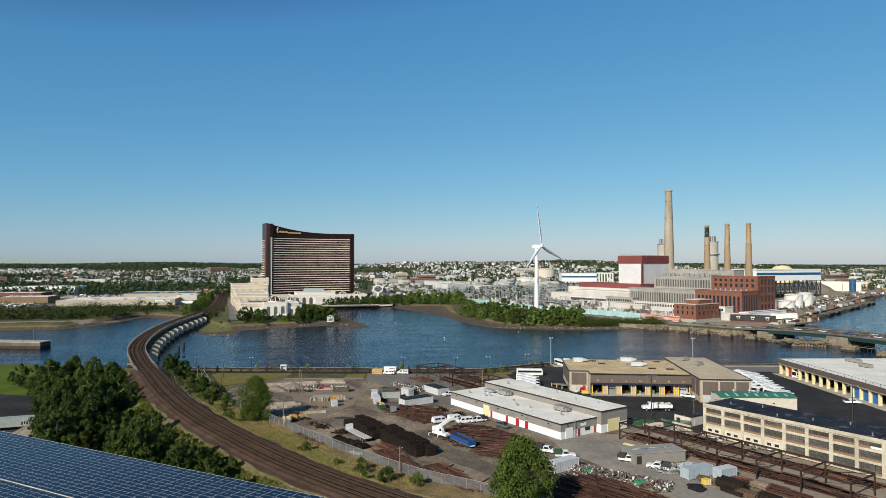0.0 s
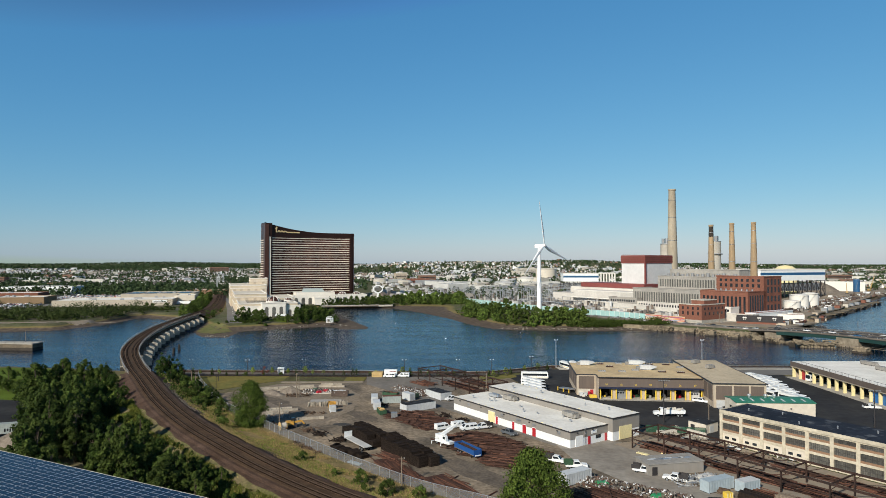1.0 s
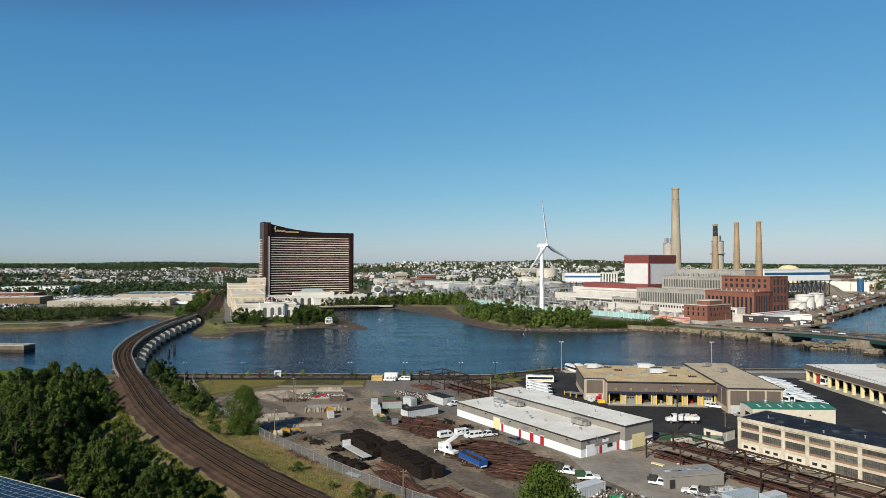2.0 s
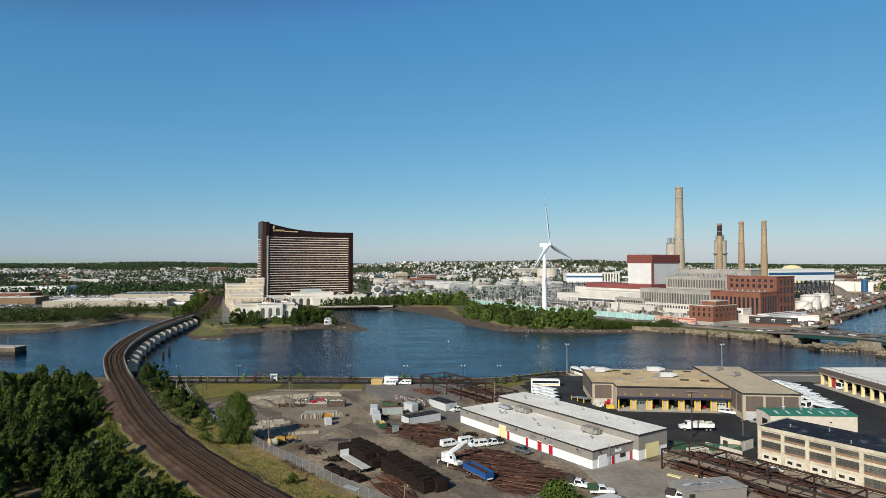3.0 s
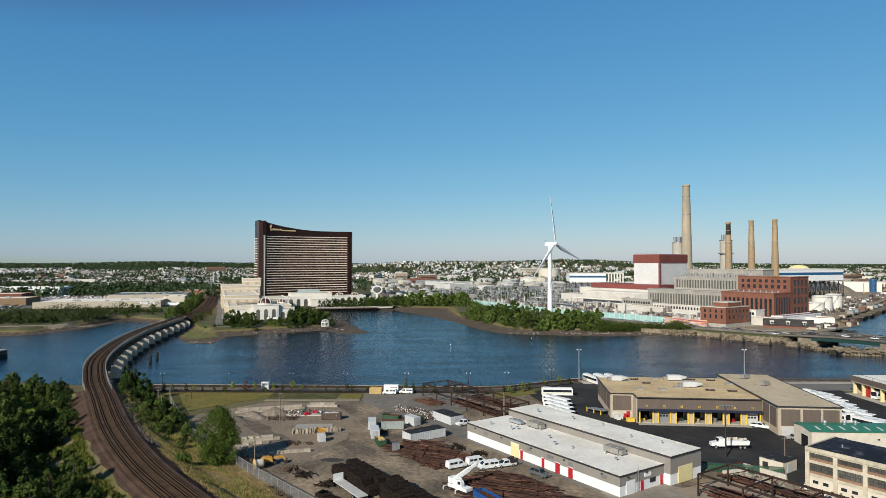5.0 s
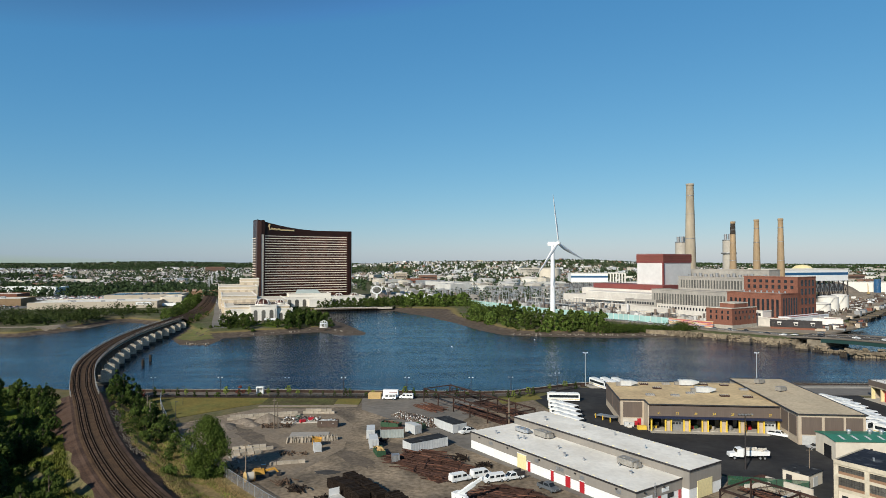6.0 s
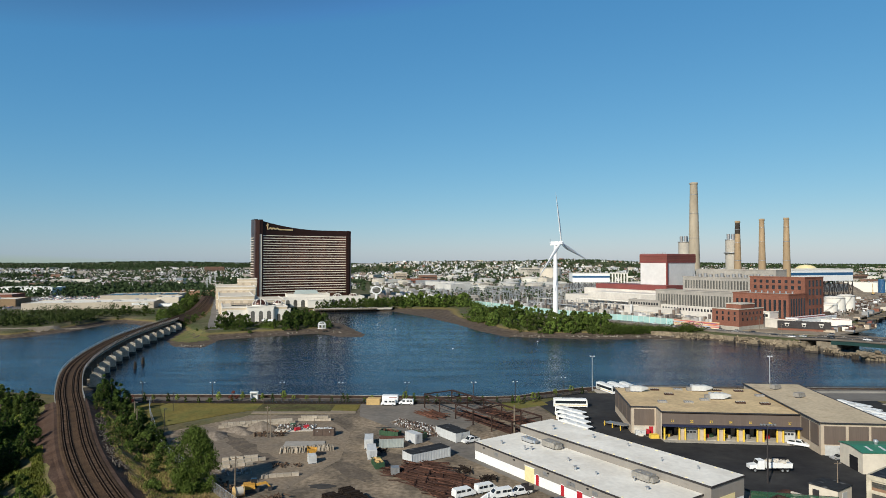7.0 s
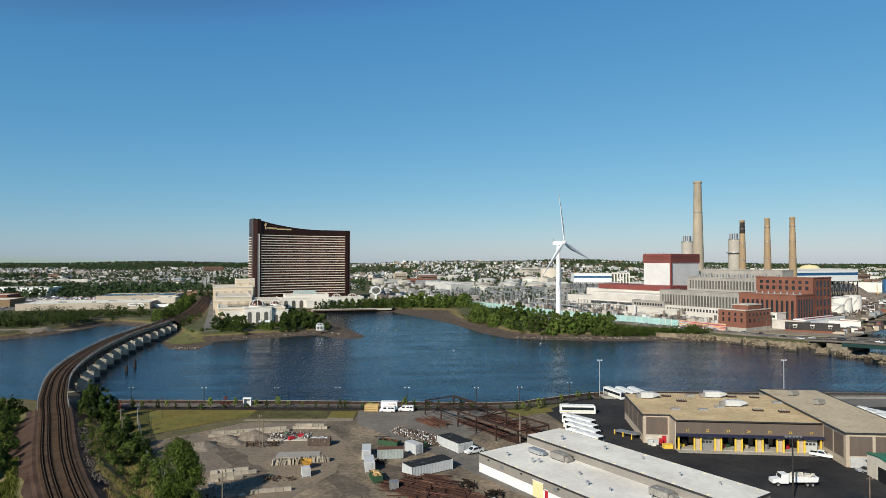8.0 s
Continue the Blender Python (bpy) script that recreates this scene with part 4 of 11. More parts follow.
def depot():
    """Bus garage: tan roof, brown panels, yellow-posted bays under a navy canopy."""
    t = thing("bus_garage", 97.0, 239.5, 3.0, -5.5, "tan-roofed bus garage with brown panels and open bays", "garage")
    H, HR = 8.0, 8.5
    part("wall", Mesh().box(-39.3, 0, 18.0, 48, 0, H), TAN_WALL, t)
    part("wall", Mesh().box(-46.8, -39.3, 17.5, 46, 0, H), TAN_WALL, t)
    part("wall", Mesh().box(0.0, 18.4, 0, 55, 0, HR), TAN_WALL, t)
    part("roof", Mesh().box(-39.3, 0, 11.4, 48.2, H, H + 0.25), TAN_ROOF, t)
    part("roof", Mesh().box(-47.1, -39.3, 17.3, 46.2, H, H + 0.25), TAN_ROOF, t)
    part("wall", Mesh().box(-39.5, -39.2, 11.5, 18.0, 0, H), TAN_WALL, t)
    part("roof", Mesh().box(-0.3, 18.7, -0.3, 55.3, HR, HR + 0.3), TAN_ROOF_PALE, t, "greyer tan roof with dark stains")
    cop = Mesh()
    for x0, x1, y0, y1, z in ((-47.2, -39.2, 17.2, 17.6, H), (-39.6, -39.2, 11.3, 17.2, H), (-39.2, -0.3, 11.2, 11.6, H), (-47.3, -46.9, 17.2, 48.2, H), (-0.5, -0.1, -0.4, 55.3, HR + 0.1), (-0.1, 18.8, -0.5, -0.1, HR + 0.1), (18.5, 18.9, -0.4, 55.3, HR + 0.1), (-0.5, 18.9, 55.1, 55.5, HR + 0.1)):
        cop.box(x0, x1, y0, y1, z + 0.02, z + 0.32)
    part("coping", cop, DARK_MET, t, "thin dark metal roof edge")
    # brown panels
    for x0, x1 in ((0.9, 6.4), (7.2, 12.3), (13.0, 17.6)):
        part("panel", Mesh().box(x0, x1, -0.12, 0, 3.0, HR - 0.6), BROWN_SIDING, t)
    for y0, y1 in ((1.0, 5.6), (6.4, 11.0)):
        part("panel", Mesh().box(-0.12, 0, y0, y1, 2.2, HR - 0.6), BROWN_SIDING, t)
    part("panel", Mesh().box(-46.0, -40.0, 17.36, 17.5, 2.6, H - 0.5), BROWN_SIDING, t)
    for y0 in (18.5, 25.4, 32.3, 39.2):
        part("panel", Mesh().box(-46.94, -46.8, y0, y0 + 6.2, 2.4, H - 0.5), BROWN_SIDING, t)
    part("fascia", Mesh().box(-39.2, -0.1, 11.5, 11.9, 4.6, H - 0.3), BROWN_SIDING, t, "long brown ribbed fascia")
    part("canopy", Mesh().box(-39.2, -0.1, 10.2, 11.9, 4.1, 4.6), NAVY, t, "dark navy canopy")
    # near-black ceiling and back panels carry the bays' shade in their colour
    part("ceiling", Mesh().box(-39.2, -0.1, 11.9, 18.0, 4.4, 4.6), BLACK_SHADE, t)
    part("apron", Mesh().box(-39.2, -0.1, 8.6, 18.0, -0.04, 0.06), CONC, t, "worn concrete apron")
    bays = 7
    w = 38.6 / bays
    for k in range(bays + 1):
        x = -38.9 + k * w
        if 0 < k < bays:
            part("pier", Mesh().box(x - 0.62, x + 0.62, 11.6, 12.6, 0, 4.4), TAN_WALL, t)
            posts = (x - 0.85, x + 0.85)
        else:
            posts = (x + (0.4 if k == 0 else -0.4),)
        for px in posts:
            part("guard_post", Mesh().box(px - 0.2, px + 0.2, 11.2, 11.7, 0, 4.0), YELLOW, t, "yellow guard post")
    for k in range(bays):
        x = -38.9 + (k + 0.5) * w
        if k in (1, 6):
            d = part("roller_door", Mesh().box(x - w / 2 + 0.95, x + w / 2 - 0.95, 12.2, 12.4, 0, 4.2), CONT_WHITE if k == 6 else GREY_MET, t)
            for j in range(3):
                part("door_window", Mesh().box(x - 1.3 + j * 0.95, x - 0.6 + j * 0.95, 12.14, 12.2, 2.0, 2.6), WINDOW, d)
        else:
            part("bay_interior", Mesh().box(x - w / 2 + 0.7, x + w / 2 - 0.7, 17.6, 18.0, 0, 4.2), BLACK_SHADE, t)
        bay_number(str(21 + k), x, t)
    r = random.Random(12)
    for k in (0, 2, 3, 4, 5):
        x = -38.9 + (k + 0.5) * w
        for j in range(4):
            part("stored_gear", Mesh().rbox(x + r.uniform(-1.4, 1.4), r.uniform(13.5, 17), 0.06, r.uniform(0.5, 1.4), r.uniform(0.4, 1.0), r.uniform(0.5, 1.7), r.uniform(0, 60), 0.9), r.choice((GREEN_PAINT, GREY_MET, YELLOW, RUST_STEEL, UNIT_GREY, RED_DOOR)), t)
        part("floor_ramp", Mesh().rbox(x, 12.6, 0.06, 2.6, 2.4, 0.14, 0, 0.92), CONC, t)
    part("lower_wall", Mesh().box(-46.2, -39.8, 17.3, 17.5, 0, 2.4), CONC_LT, t)
    part("service_door", Mesh().box(-41.6, -40.4, 17.2, 17.3, 0, 2.3), RED_DOOR, t)
    part("pale_gate", Mesh().box(1.0, 6.8, -0.2, 0, 0, 2.7), CONT_WHITE, t)
    for k, (lx, ly, sx, sy, sz, m) in enumerate(((-45.2, 15.9, 1.4, 1.1, 1.3, CONT_WHITE), (-43.6, 16.0, 1.2, 1.1, 1.2, CONT_WHITE), (-44.6, 14.6, 1.2, 1.0, 0.7, PALE), (-42.2, 16.2, 0.9, 0.9, 1.6, RED_DOOR), (-41.2, 12.6, 2.6, 1.6, 1.1, YELLOW), (-42.4, 14.6, 1.3, 1.1, 0.5, RUST_STEEL))):
        x, y = local(t, lx, ly)
        c = thing("storage_crate", x, y, 3.0, -5.5 + 7 * (k % 3), ("dull yellow skip" if m is YELLOW else "small stacked crate") + " beside the garage wall", "crate", "crates by the garage")
        part("body", Mesh().rbox(0, 0, 0.12, sx, sy, sz, 0, 0.96), m, c)
        part("pallet", Mesh().rbox(0, 0, 0, sx + 0.1, sy + 0.1, 0.12), WOOD_OLD, c)
    # roof gear
    zr = 3.0 + H + 0.25
    for lx, ly, sx, mt in ((-41, 40, 6.0, CONT_WHITE), (-19.5, 43, 7.5, CONT_WHITE), (-17.5, 30.5, 7.0, CONT_WHITE)):
        x, y = local(t, lx, ly)
        rooftop_unit(x, y, zr, -5.5, sx * 0.62, 2.2, 2.0, mt, "white bulky rooftop air unit")
    for lx, ly in ((-34, 43), (-26, 44), (-13, 44), (-6, 43.5), (-36, 24), (-28, 24), (-12, 25), (-5, 24), (-22, 28), (-31, 36), (-2, 36)):
        x, y = local(t, lx, ly)
        s = thing("roof_hatch", x, y, zr, -5.5, "low dark smoke hatch on the tan roof", "roof hatch", "roof hatches")
        dark = int(abs(lx) + ly) % 2
        part("curb", Mesh().box(-1.4, 1.4, -0.75, 0.75, 0, 0.5), RUST_STEEL if dark else UNIT_GREY, s)
        for j in range(4):
            part("slat", Mesh().box(-1.3 + j * 0.7, -1.05 + j * 0.7, -0.7, 0.7, 0.5, 0.62), CONC_LT if dark else GALV, s)
    for lx, ly in ((7, 46), (9, 33)):
        x, y = local(t, lx, ly)
        rooftop_unit(x, y, 3.0 + HR + 0.3, 30, 3.2, 2.0, 1.5)
    return t


depot()


def green_shed():
    t = thing("cream_shed", 111.4, 228.6, 3.0, -3.0, "cream metal shed with a green pitched roof", "shed")
    part("wall", Mesh().box(-13, 13, -5.2, 4.6, 0, 5.3), CREAM, t)
    for x in (-13, 13):
        part("gable_end", Mesh().add([(x, -5.2, 5.3), (x, 4.6, 5.3), (x, -0.3, 5.75)], [(0, 1, 2)]), CREAM, t)
    part("roof", Mesh().gable(-13, 13, -5.2, 4.6, 5.4, 5.95), GREEN_ROOF, t)
    for k in range(7):
        x = -10.5 + k * 3.4
        part("skylight", Mesh().add([(x, -4.2, 5.56), (x + 0.7, -4.2, 5.56), (x + 0.7, -1.4, 5.88), (x, -1.4, 5.88)], [(0, 1, 2, 3)]), CONT_WHITE, t)
    for x in (-6.5, -1.0, 2.0):
        part("turbine_vent", Mesh().lathe(x, 0.3, [(0.4, 5.8), (0.4, 6.3), (0.65, 6.6), (0.55, 7.0), (0.05, 7.2)], 12), GALV, t)
    part("door", Mesh().box(-13.12, -13, -3.2, 0.2, 0, 3.4), BLACK_SHADE, t)
    for x in (-4, 5):
        part("wall_lamp", Mesh().box(x - 0.25, x + 0.25, -5.5, -5.2, 3.2, 3.5), DARK_MET, t)
    return t


green_shed()


def mill():
    """Buff concrete-frame mill with brick panels under wide multi-pane windows."""
    t = thing("mill_building", 80.4, 195.4, 3.0, YARD_ROT, "three-storey buff concrete mill with brick panels and dusty windows", "mill building")
    L, D, H = 82.0, 14.5, 9.2
    bay = 6.05
    n = int(L / bay)
    part("core", Mesh().box(0.45, L, 0.45, D, 0, H - 0.1), BLACK_SHADE, t)
    part("roof", Mesh().box(-0.2, L, -0.2, D, H, H + 0.2), mat("worn_blue_black_roof", (0.02, 0.023, 0.032), 0.75, var=0.3, scale=1.2, col2=(0.14, 0.145, 0.15), big=2.6, mix=0.67), t, "worn blue-black bitumen roof")
    part("parapet", Mesh().box(-0.35, L, -0.35, -0.15, H - 0.5, H + 0.4).box(-0.35, -0.15, -0.15, D, H - 0.5, H + 0.4), MILL, t)
    part("fire_wall", Mesh().box(46.5, 47.0, -0.1, D, H + 0.2, H + 0.75), BLACK_ROOF, t)
    fl = (0.0, 3.3, 6.3, H - 0.5)
    for k in range(n + 1):
        part("pillar", Mesh().box(k * bay - 0.45, k * bay + 0.45, -0.1, 0.5, 0, H - 0.5), MILL, t)
    for s in range(3):
        part("floor_beam", Mesh().box(-0.45, L, -0.05, 0.5, fl[s] - (0.0 if s == 0 else 0.35), fl[s] + 0.3), MILL, t)
    part("floor_beam", Mesh().box(-0.45, L, -0.06, 0.5, H - 0.9, H - 0.5), MILL, t)
    for s in range(3):
        z0, z1 = fl[s] + 0.3, (fl[s + 1] - 0.35 if s < 2 else H - 0.9)
        for k in range(n):
            x0, x1 = k * bay + 0.45, (k + 1) * bay - 0.45
            if s == 0 and k < 4:
                part("infill", Mesh().box(x0, x1, 0.1, 0.4, z0, z1), CREAM, t)
                for j in range(2):
                    part("small_window", Mesh().box(x0 + 0.7 + j * 2.2, x0 + 1.9 + j * 2.2, 0.04, 0.1, z0 + 1.1, z0 + 1.8), WINDOW, t)
                continue
            part("brick_panel", Mesh().box(x0, x1, 0.08, 0.4, z0, z0 + 0.55), BRICK_OR, t)
            w = part("window", Mesh().box(x0, x1, 0.22, 0.3, z0 + 0.55, z1), WINDOW_GREY, t)
            mu = Mesh()
            for j in range(1, 10):
                xx = x0 + (x1 - x0) * j / 10
                mu.box(xx - 0.025, xx + 0.025, 0.19, 0.22, z0 + 0.55, z1)
            zz = z0 + 0.55 + (z1 - z0 - 0.55) * 0.45
            mu.box(x0, x1, 0.19, 0.22, zz - 0.03, zz + 0.03)
            part("glazing_grid", mu, DARK_MET, w)
    # north end wall
    part("end_wall", Mesh().box(-0.1, 0.45, 0.5, D, 0, H - 0.5), MILL, t)
    for s in range(3):
        for k in range(2):
            part("window", Mesh().box(-0.2, -0.1, 2 + k * 6.2, 6.3 + k * 6.2, fl[s] + 1.0, fl[s] + 2.6), WINDOW_GREY, t)
    part("panel_sign", Mesh().box(45.5, 48.5, -0.02, 0.08, 6.75, 7.3), WHITE, t, "plain pale painted bars on the brick")
    for k in range(10):
        x, y = local(t, 5 + k * 8, 6 + 4 * math.sin(k * 2.1))
        roof_vent(x, y, 3.0 + H + 0.2, 0.6, 0.15)
    return t


mill()


def colonnade():
    t = thing("bus_depot_hall", 159.6, 300.0, 3.0, -89.2, "white-roofed bus hall with a row of pale yellow pillars", "bus hall")
    L, D, H = 92.0, 95.0, 6.7
    part("roof", Mesh().box(-1, L, -0.8, D, H, H + 0.4), ROOF_WHITE, t)
    part("fascia", Mesh().box(-1.1, L, -0.95, -0.8, H - 1.5, H + 0.5), BROWN_SIDING, t)
    part("beam", Mesh().box(-1, L, -0.8, 0.2, H - 2.0, H - 1.5), TAN_WALL, t)
    # back wall coloured near-black for the shade inside the hall
    part("back_wall", Mesh().box(-1, L, 7, 7.4, 0, H), BLACK_SHADE, t)
    part("end_wall", Mesh().box(-1.2, -0.8, 0.3, D, 0, H), TAN_WALL, t)
    part("roof_rail", Mesh().bar((-1, -0.6, H + 1.5), (L, -0.6, H + 1.5), 0.08), DARK_MET, t)
    for k in range(24):
        part("rail_post", Mesh().bar((-1 + k * (L + 1) / 23, -0.6, H + 0.4), (-1 + k * (L + 1) / 23, -0.6, H + 1.5), 0.07), DARK_MET, t)
    n = 18
    for k in range(n + 1):
        x = k * L / n
        part("pillar", Mesh().box(x - 0.26, x + 0.26, -0.5, 0.8, 0, H - 2.0), PALE_YELLOW, t)
        if k in (10, 11, 12):
            part("bay_door", Mesh().box(x + 0.55, x + L / n - 0.55, 0.5, 0.7, 0, H - 2.0), DOOR_BLUE, t, "blue roller door")
        if k == 1:
            part("bay_door", Mesh().box(x + 0.55, x + L / n - 0.55, 0.5, 0.7, 0, H - 2.0), RED_DOOR, t, "red roller door")
    part("floor_slab", Mesh().box(-1, L, -3.5, 7, -0.05, 0.08), CONC, t)
    for lx, ly, sx in ((10, 28, 7), (24, 24, 5), (33, 35, 6), (48, 32, 5), (20, 50, 8), (60, 22, 5), (56, 46, 7), (72, 36, 6)):
        x, y = local(t, lx, ly)
        rooftop_unit(x, y, 3.0 + H + 0.4, -80, sx, 2.6, 1.6)
    return t


colonnade()


def solar_building():
    """Flat-roofed block close under the flight, its roof full of solar panels."""
    t = thing("solar_roof_building", -88.0, 125.7, 2.9, math.degrees(math.atan2(-37.5, 75.1)), "flat-roofed building covered with dark blue solar panels", "building")
    L, D, H = 96.0, 62.0, 19.2
    part("wall", Mesh().box(-14, L, -D, 0, 0, H), CREAM, t)
    part("roof", Mesh().box(-14, L, -D, 0, H, H + 0.3), UNIT_GREY, t)
    part("roof_edge", Mesh().box(-14.3, L + 0.3, -0.06, 0.02, H - 0.6, H + 0.62), CONC_LT, t, "pale metal roof edge")
    part("walkway", Mesh().box(-14, L, -16.53, -16.4, H + 0.82, H + 0.9), CONC_LT, t, "narrow white cable tray")
    pw, ph = 1.98, 1.0
    panel = Mesh().box(0, pw - 0.03, 0, ph - 0.03, 0, 0.05).box(0.055, pw - 0.085, 0.03, ph - 0.06, 0.05, 0.06).data("solar_panel", SOLAR_FRAME)
    panel.materials.append(SOLAR)
    panel.polygons.foreach_set("material_index", [0] * 6 + [1] * 6)
    rest_f, rest_c = Mesh(), Mesh()
    count = 0
    for i in range(int((L + 13) / pw)):
        for j in range(34):
            x, y = -13.5 + i * pw, -0.45 - (j + 1) * ph
            z = H + 0.75
            if j < 8 and 4 < x < 80 and count < 300:
                count += 1
                p = part("solar_panel", panel, None, t)
                p.location = (x, y, z)
            else:
                rest_f.box(x, x + pw - 0.03, y, y + ph - 0.03, z, z + 0.05)
                rest_c.box(x + 0.055, x + pw - 0.085, y + 0.03, y + ph - 0.06, z + 0.05, z + 0.06)
    r = part("panel_field", rest_f, SOLAR_FRAME, t, kind="stuff")
    part("cell_field", rest_c, SOLAR, r, kind="stuff")
    rk = Mesh()
    for i in range(18):
        rk.box(-13 + i * 6, -12.9 + i * 6, -D + 1, -0.5, H + 0.3, H + 0.75)
    part("racking", rk, GALV, t)
    return t


solar_building()


# ---- far shore ----
def turbine():
    t = thing("wind_turbine", 84.4, 571.0, 3.2, 0, "tall white three-bladed wind turbine", "wind turbine")
    part("tower", Mesh().lathe(0, 0, [(2.25, 0), (2.15, 8), (1.9, 30), (1.6, 52), (1.3, 65.1)], 28), TOWER_WHITE, t)
    part("foundation", Mesh().cyl(0, 0, -0.6, 0.25, 5.5, n=24), CONC, t)
    yaw = -44.0
    head = part("nacelle", Mesh().rbox(0.2, 0, 0.1, 8.2, 2.9, 3.0, 0, 0.86).tube((-3.9, 0, 1.5), (-4.8, 0, 1.7), 1.3, 0.8, 12), TOWER_WHITE, t)
    head.matrix_basis = pose(0, 0, 65.0, 0, 0, yaw)
    part("wind_vane", Mesh().bar((-4.4, 0, 3.3), (-4.4, 0, 5.2), 0.2).bar((-4.4, -0.5, 5.0), (-4.4, 0.5, 5.0), 0.15), GALV, head)
    hub = part("hub", Mesh().tube((4.3, 0, 1.9), (7.2, 0, 1.9), 1.5, 1.1, 16), TOWER_WHITE, head)
    blade = Mesh()
    rows = []
    for k in range(15):
        f = k / 14
        r = 1.0 + 40.0 * f
        chord = 1.5 + 1.6 * math.sin(min(1, f / 0.2) * math.pi / 2) if f < 0.2 else 3.1 * (1 - (f - 0.2) / 0.8) ** 0.85 + 0.15
        th = 0.8 * (1 - f) ** 1.2 + 0.07
        tw = radians(14 * (1 - f) ** 2)
        ring = []
        for a, b in ((-0.3, 0), (-0.1, 0.5), (0.35, 0.35), (0.7, 0), (0.35, -0.3), (-0.1, -0.45)):
            y, x = a * chord, b * th
            ring.append((x * math.cos(tw) - y * math.sin(tw), x * math.sin(tw) + y * math.cos(tw), r))
        rows.append(ring)
    vs = [p for ring in rows for p in ring]
    blade.add(vs, [(i * 6 + k, i * 6 + (k + 1) % 6, (i + 1) * 6 + (k + 1) % 6, (i + 1) * 6 + k) for i in range(14) for k in range(6)], True)
    blade.add(rows[-1], [(0, 1, 2, 3, 4, 5)])
    bd = blade.data("blade", TOWER_WHITE)
    for k in range(3):
        b = part("blade", bd, None, hub)
        b.matrix_basis = pose(5.6, 0, 1.9) @ pose(0, 0, 0, 11 + 120 * k, 0, 0)
    return t


turbine()


def hotel():
    """Curved bronze-glass tower whose roofline sweeps up to one end; local x along the front."""
    t = thing("hotel_tower", -241.5, 867.0, 4.0, 31.0, "curved bronze-glass hotel tower with pale floor bands", "hotel tower")
    L, D, H0 = 128.5, 23.0, 93.0
    n = 40

    def front(f):
        return 7.0 * (1 - (2 * f - 1) ** 2)

    def top(f):
        return 92.2 + 12.4 * (1 - min(1, f / 0.72)) ** 2.0

    xs = [k / n for k in range(n + 1)]
    glass, vs = Mesh(), []
    for f in xs:
        vs += [(f * L, front(f), 0), (f * L, front(f), top(f)), (f * L, front(f) + D, top(f)), (f * L, front(f) + D, 0)]
    glass.add(vs, [(4 * i, 4 * i + 4, 4 * i + 5, 4 * i + 1) for i in range(n)] + [(4 * i + 1, 4 * i + 5, 4 * i + 6, 4 * i + 2) for i in range(n)] + [(4 * i + 2, 4 * i + 6, 4 * i + 7, 4 * i + 3) for i in range(n)])
    glass.add([vs[k] for k in (0, 1, 2, 3)], [(0, 1, 2, 3)]).add([vs[4 * n + k] for k in (0, 1, 2, 3)], [(3, 2, 1, 0)])
    part("curtain_wall", glass, BRONZE, t, "bronze glass with reddish reflections painted in")
    crown, cv = Mesh(), []
    for f in xs:
        cv += [(f * L, front(f) - 0.5, 86.0), (f * L, front(f) - 0.5, top(f) + 0.6), (f * L, front(f) + D + 0.3, top(f) + 0.6)]
    crown.add(cv, [(3 * i, 3 * i + 3, 3 * i + 4, 3 * i + 1) for i in range(n)] + [(3 * i + 1, 3 * i + 4, 3 * i + 5, 3 * i + 2) for i in range(n)])
    part("crown", crown, BRONZE_DK, t, "dark bronze crown")
    floors = 24
    for k in range(floors):
        z = 9.5 + k * 3.24
        b, bv = Mesh(), []
        fs = [0.075 + 0.875 * i / 24 for i in range(25)]
        for f in fs:
            bv += [(f * L, front(f) - 0.6, z), (f * L, front(f) - 0.6, z + 0.82), (f * L, front(f) + 0.1, z + 0.82), (f * L, front(f) + 0.1, z)]
        b.add(bv, [(4 * i + a, 4 * i + 4 + a, 4 * i + 4 + (a + 1) % 4, 4 * i + (a + 1) % 4) for i in range(24) for a in range(4)])
        part("floor_band", b, BAND, t)
    part("end_fin", Mesh().box(-0.9, 0.07 * L - 4.5, -0.9, 6, 0, 103.5), BRONZE_RED, t, "brown bronze corner panel")
    part("recess", Mesh().box(0.07 * L - 4.5, 0.07 * L - 0.3, -0.3, 6, 86, 104.6), BRONZE_DK, t)
    part("corner_strip", Mesh().box(0.07 * L - 4.5, 0.07 * L - 1.6, 0.0, 4, 0, 86), BAND, t, "pale corner strip")
    part("end_fin", Mesh().box(0.957 * L, 0.985 * L, -0.4, 5, 0, 92.0), BRONZE_DK, t)
    part("end_fin", Mesh().box(0.985 * L, 1.006 * L, 0.6, 22, 0, 92.0), GREY_MET, t)
    for k in range(23):
        part("end_band", Mesh().box(-1.1, -0.2, 8.0, D - 1, 9.5 + k * 3.24, 10.4 + k * 3.24), BAND, t)
    sign = Mesh()
    pts = [(0.11, 96.2), (0.125, 99.5), (0.118, 96.0), (0.118, 92.5), (0.135, 93.0), (0.15, 94.6), (0.165, 92.6), (0.18, 94.4), (0.2, 92.6), (0.22, 94.2), (0.24, 92.3), (0.27, 92.6), (0.385, 92.4)]
    for (f0, z0), (f1, z1) in zip(pts, pts[1:]):
        sign.bar((f0 * L, front(f0) - 0.9, z0), (f1 * L, front(f1) - 0.9, z1), 0.7, 1.6)
    part("sign_stroke", sign, GOLD, t, "plain gold flourish on the crown")
    return t


hotel()


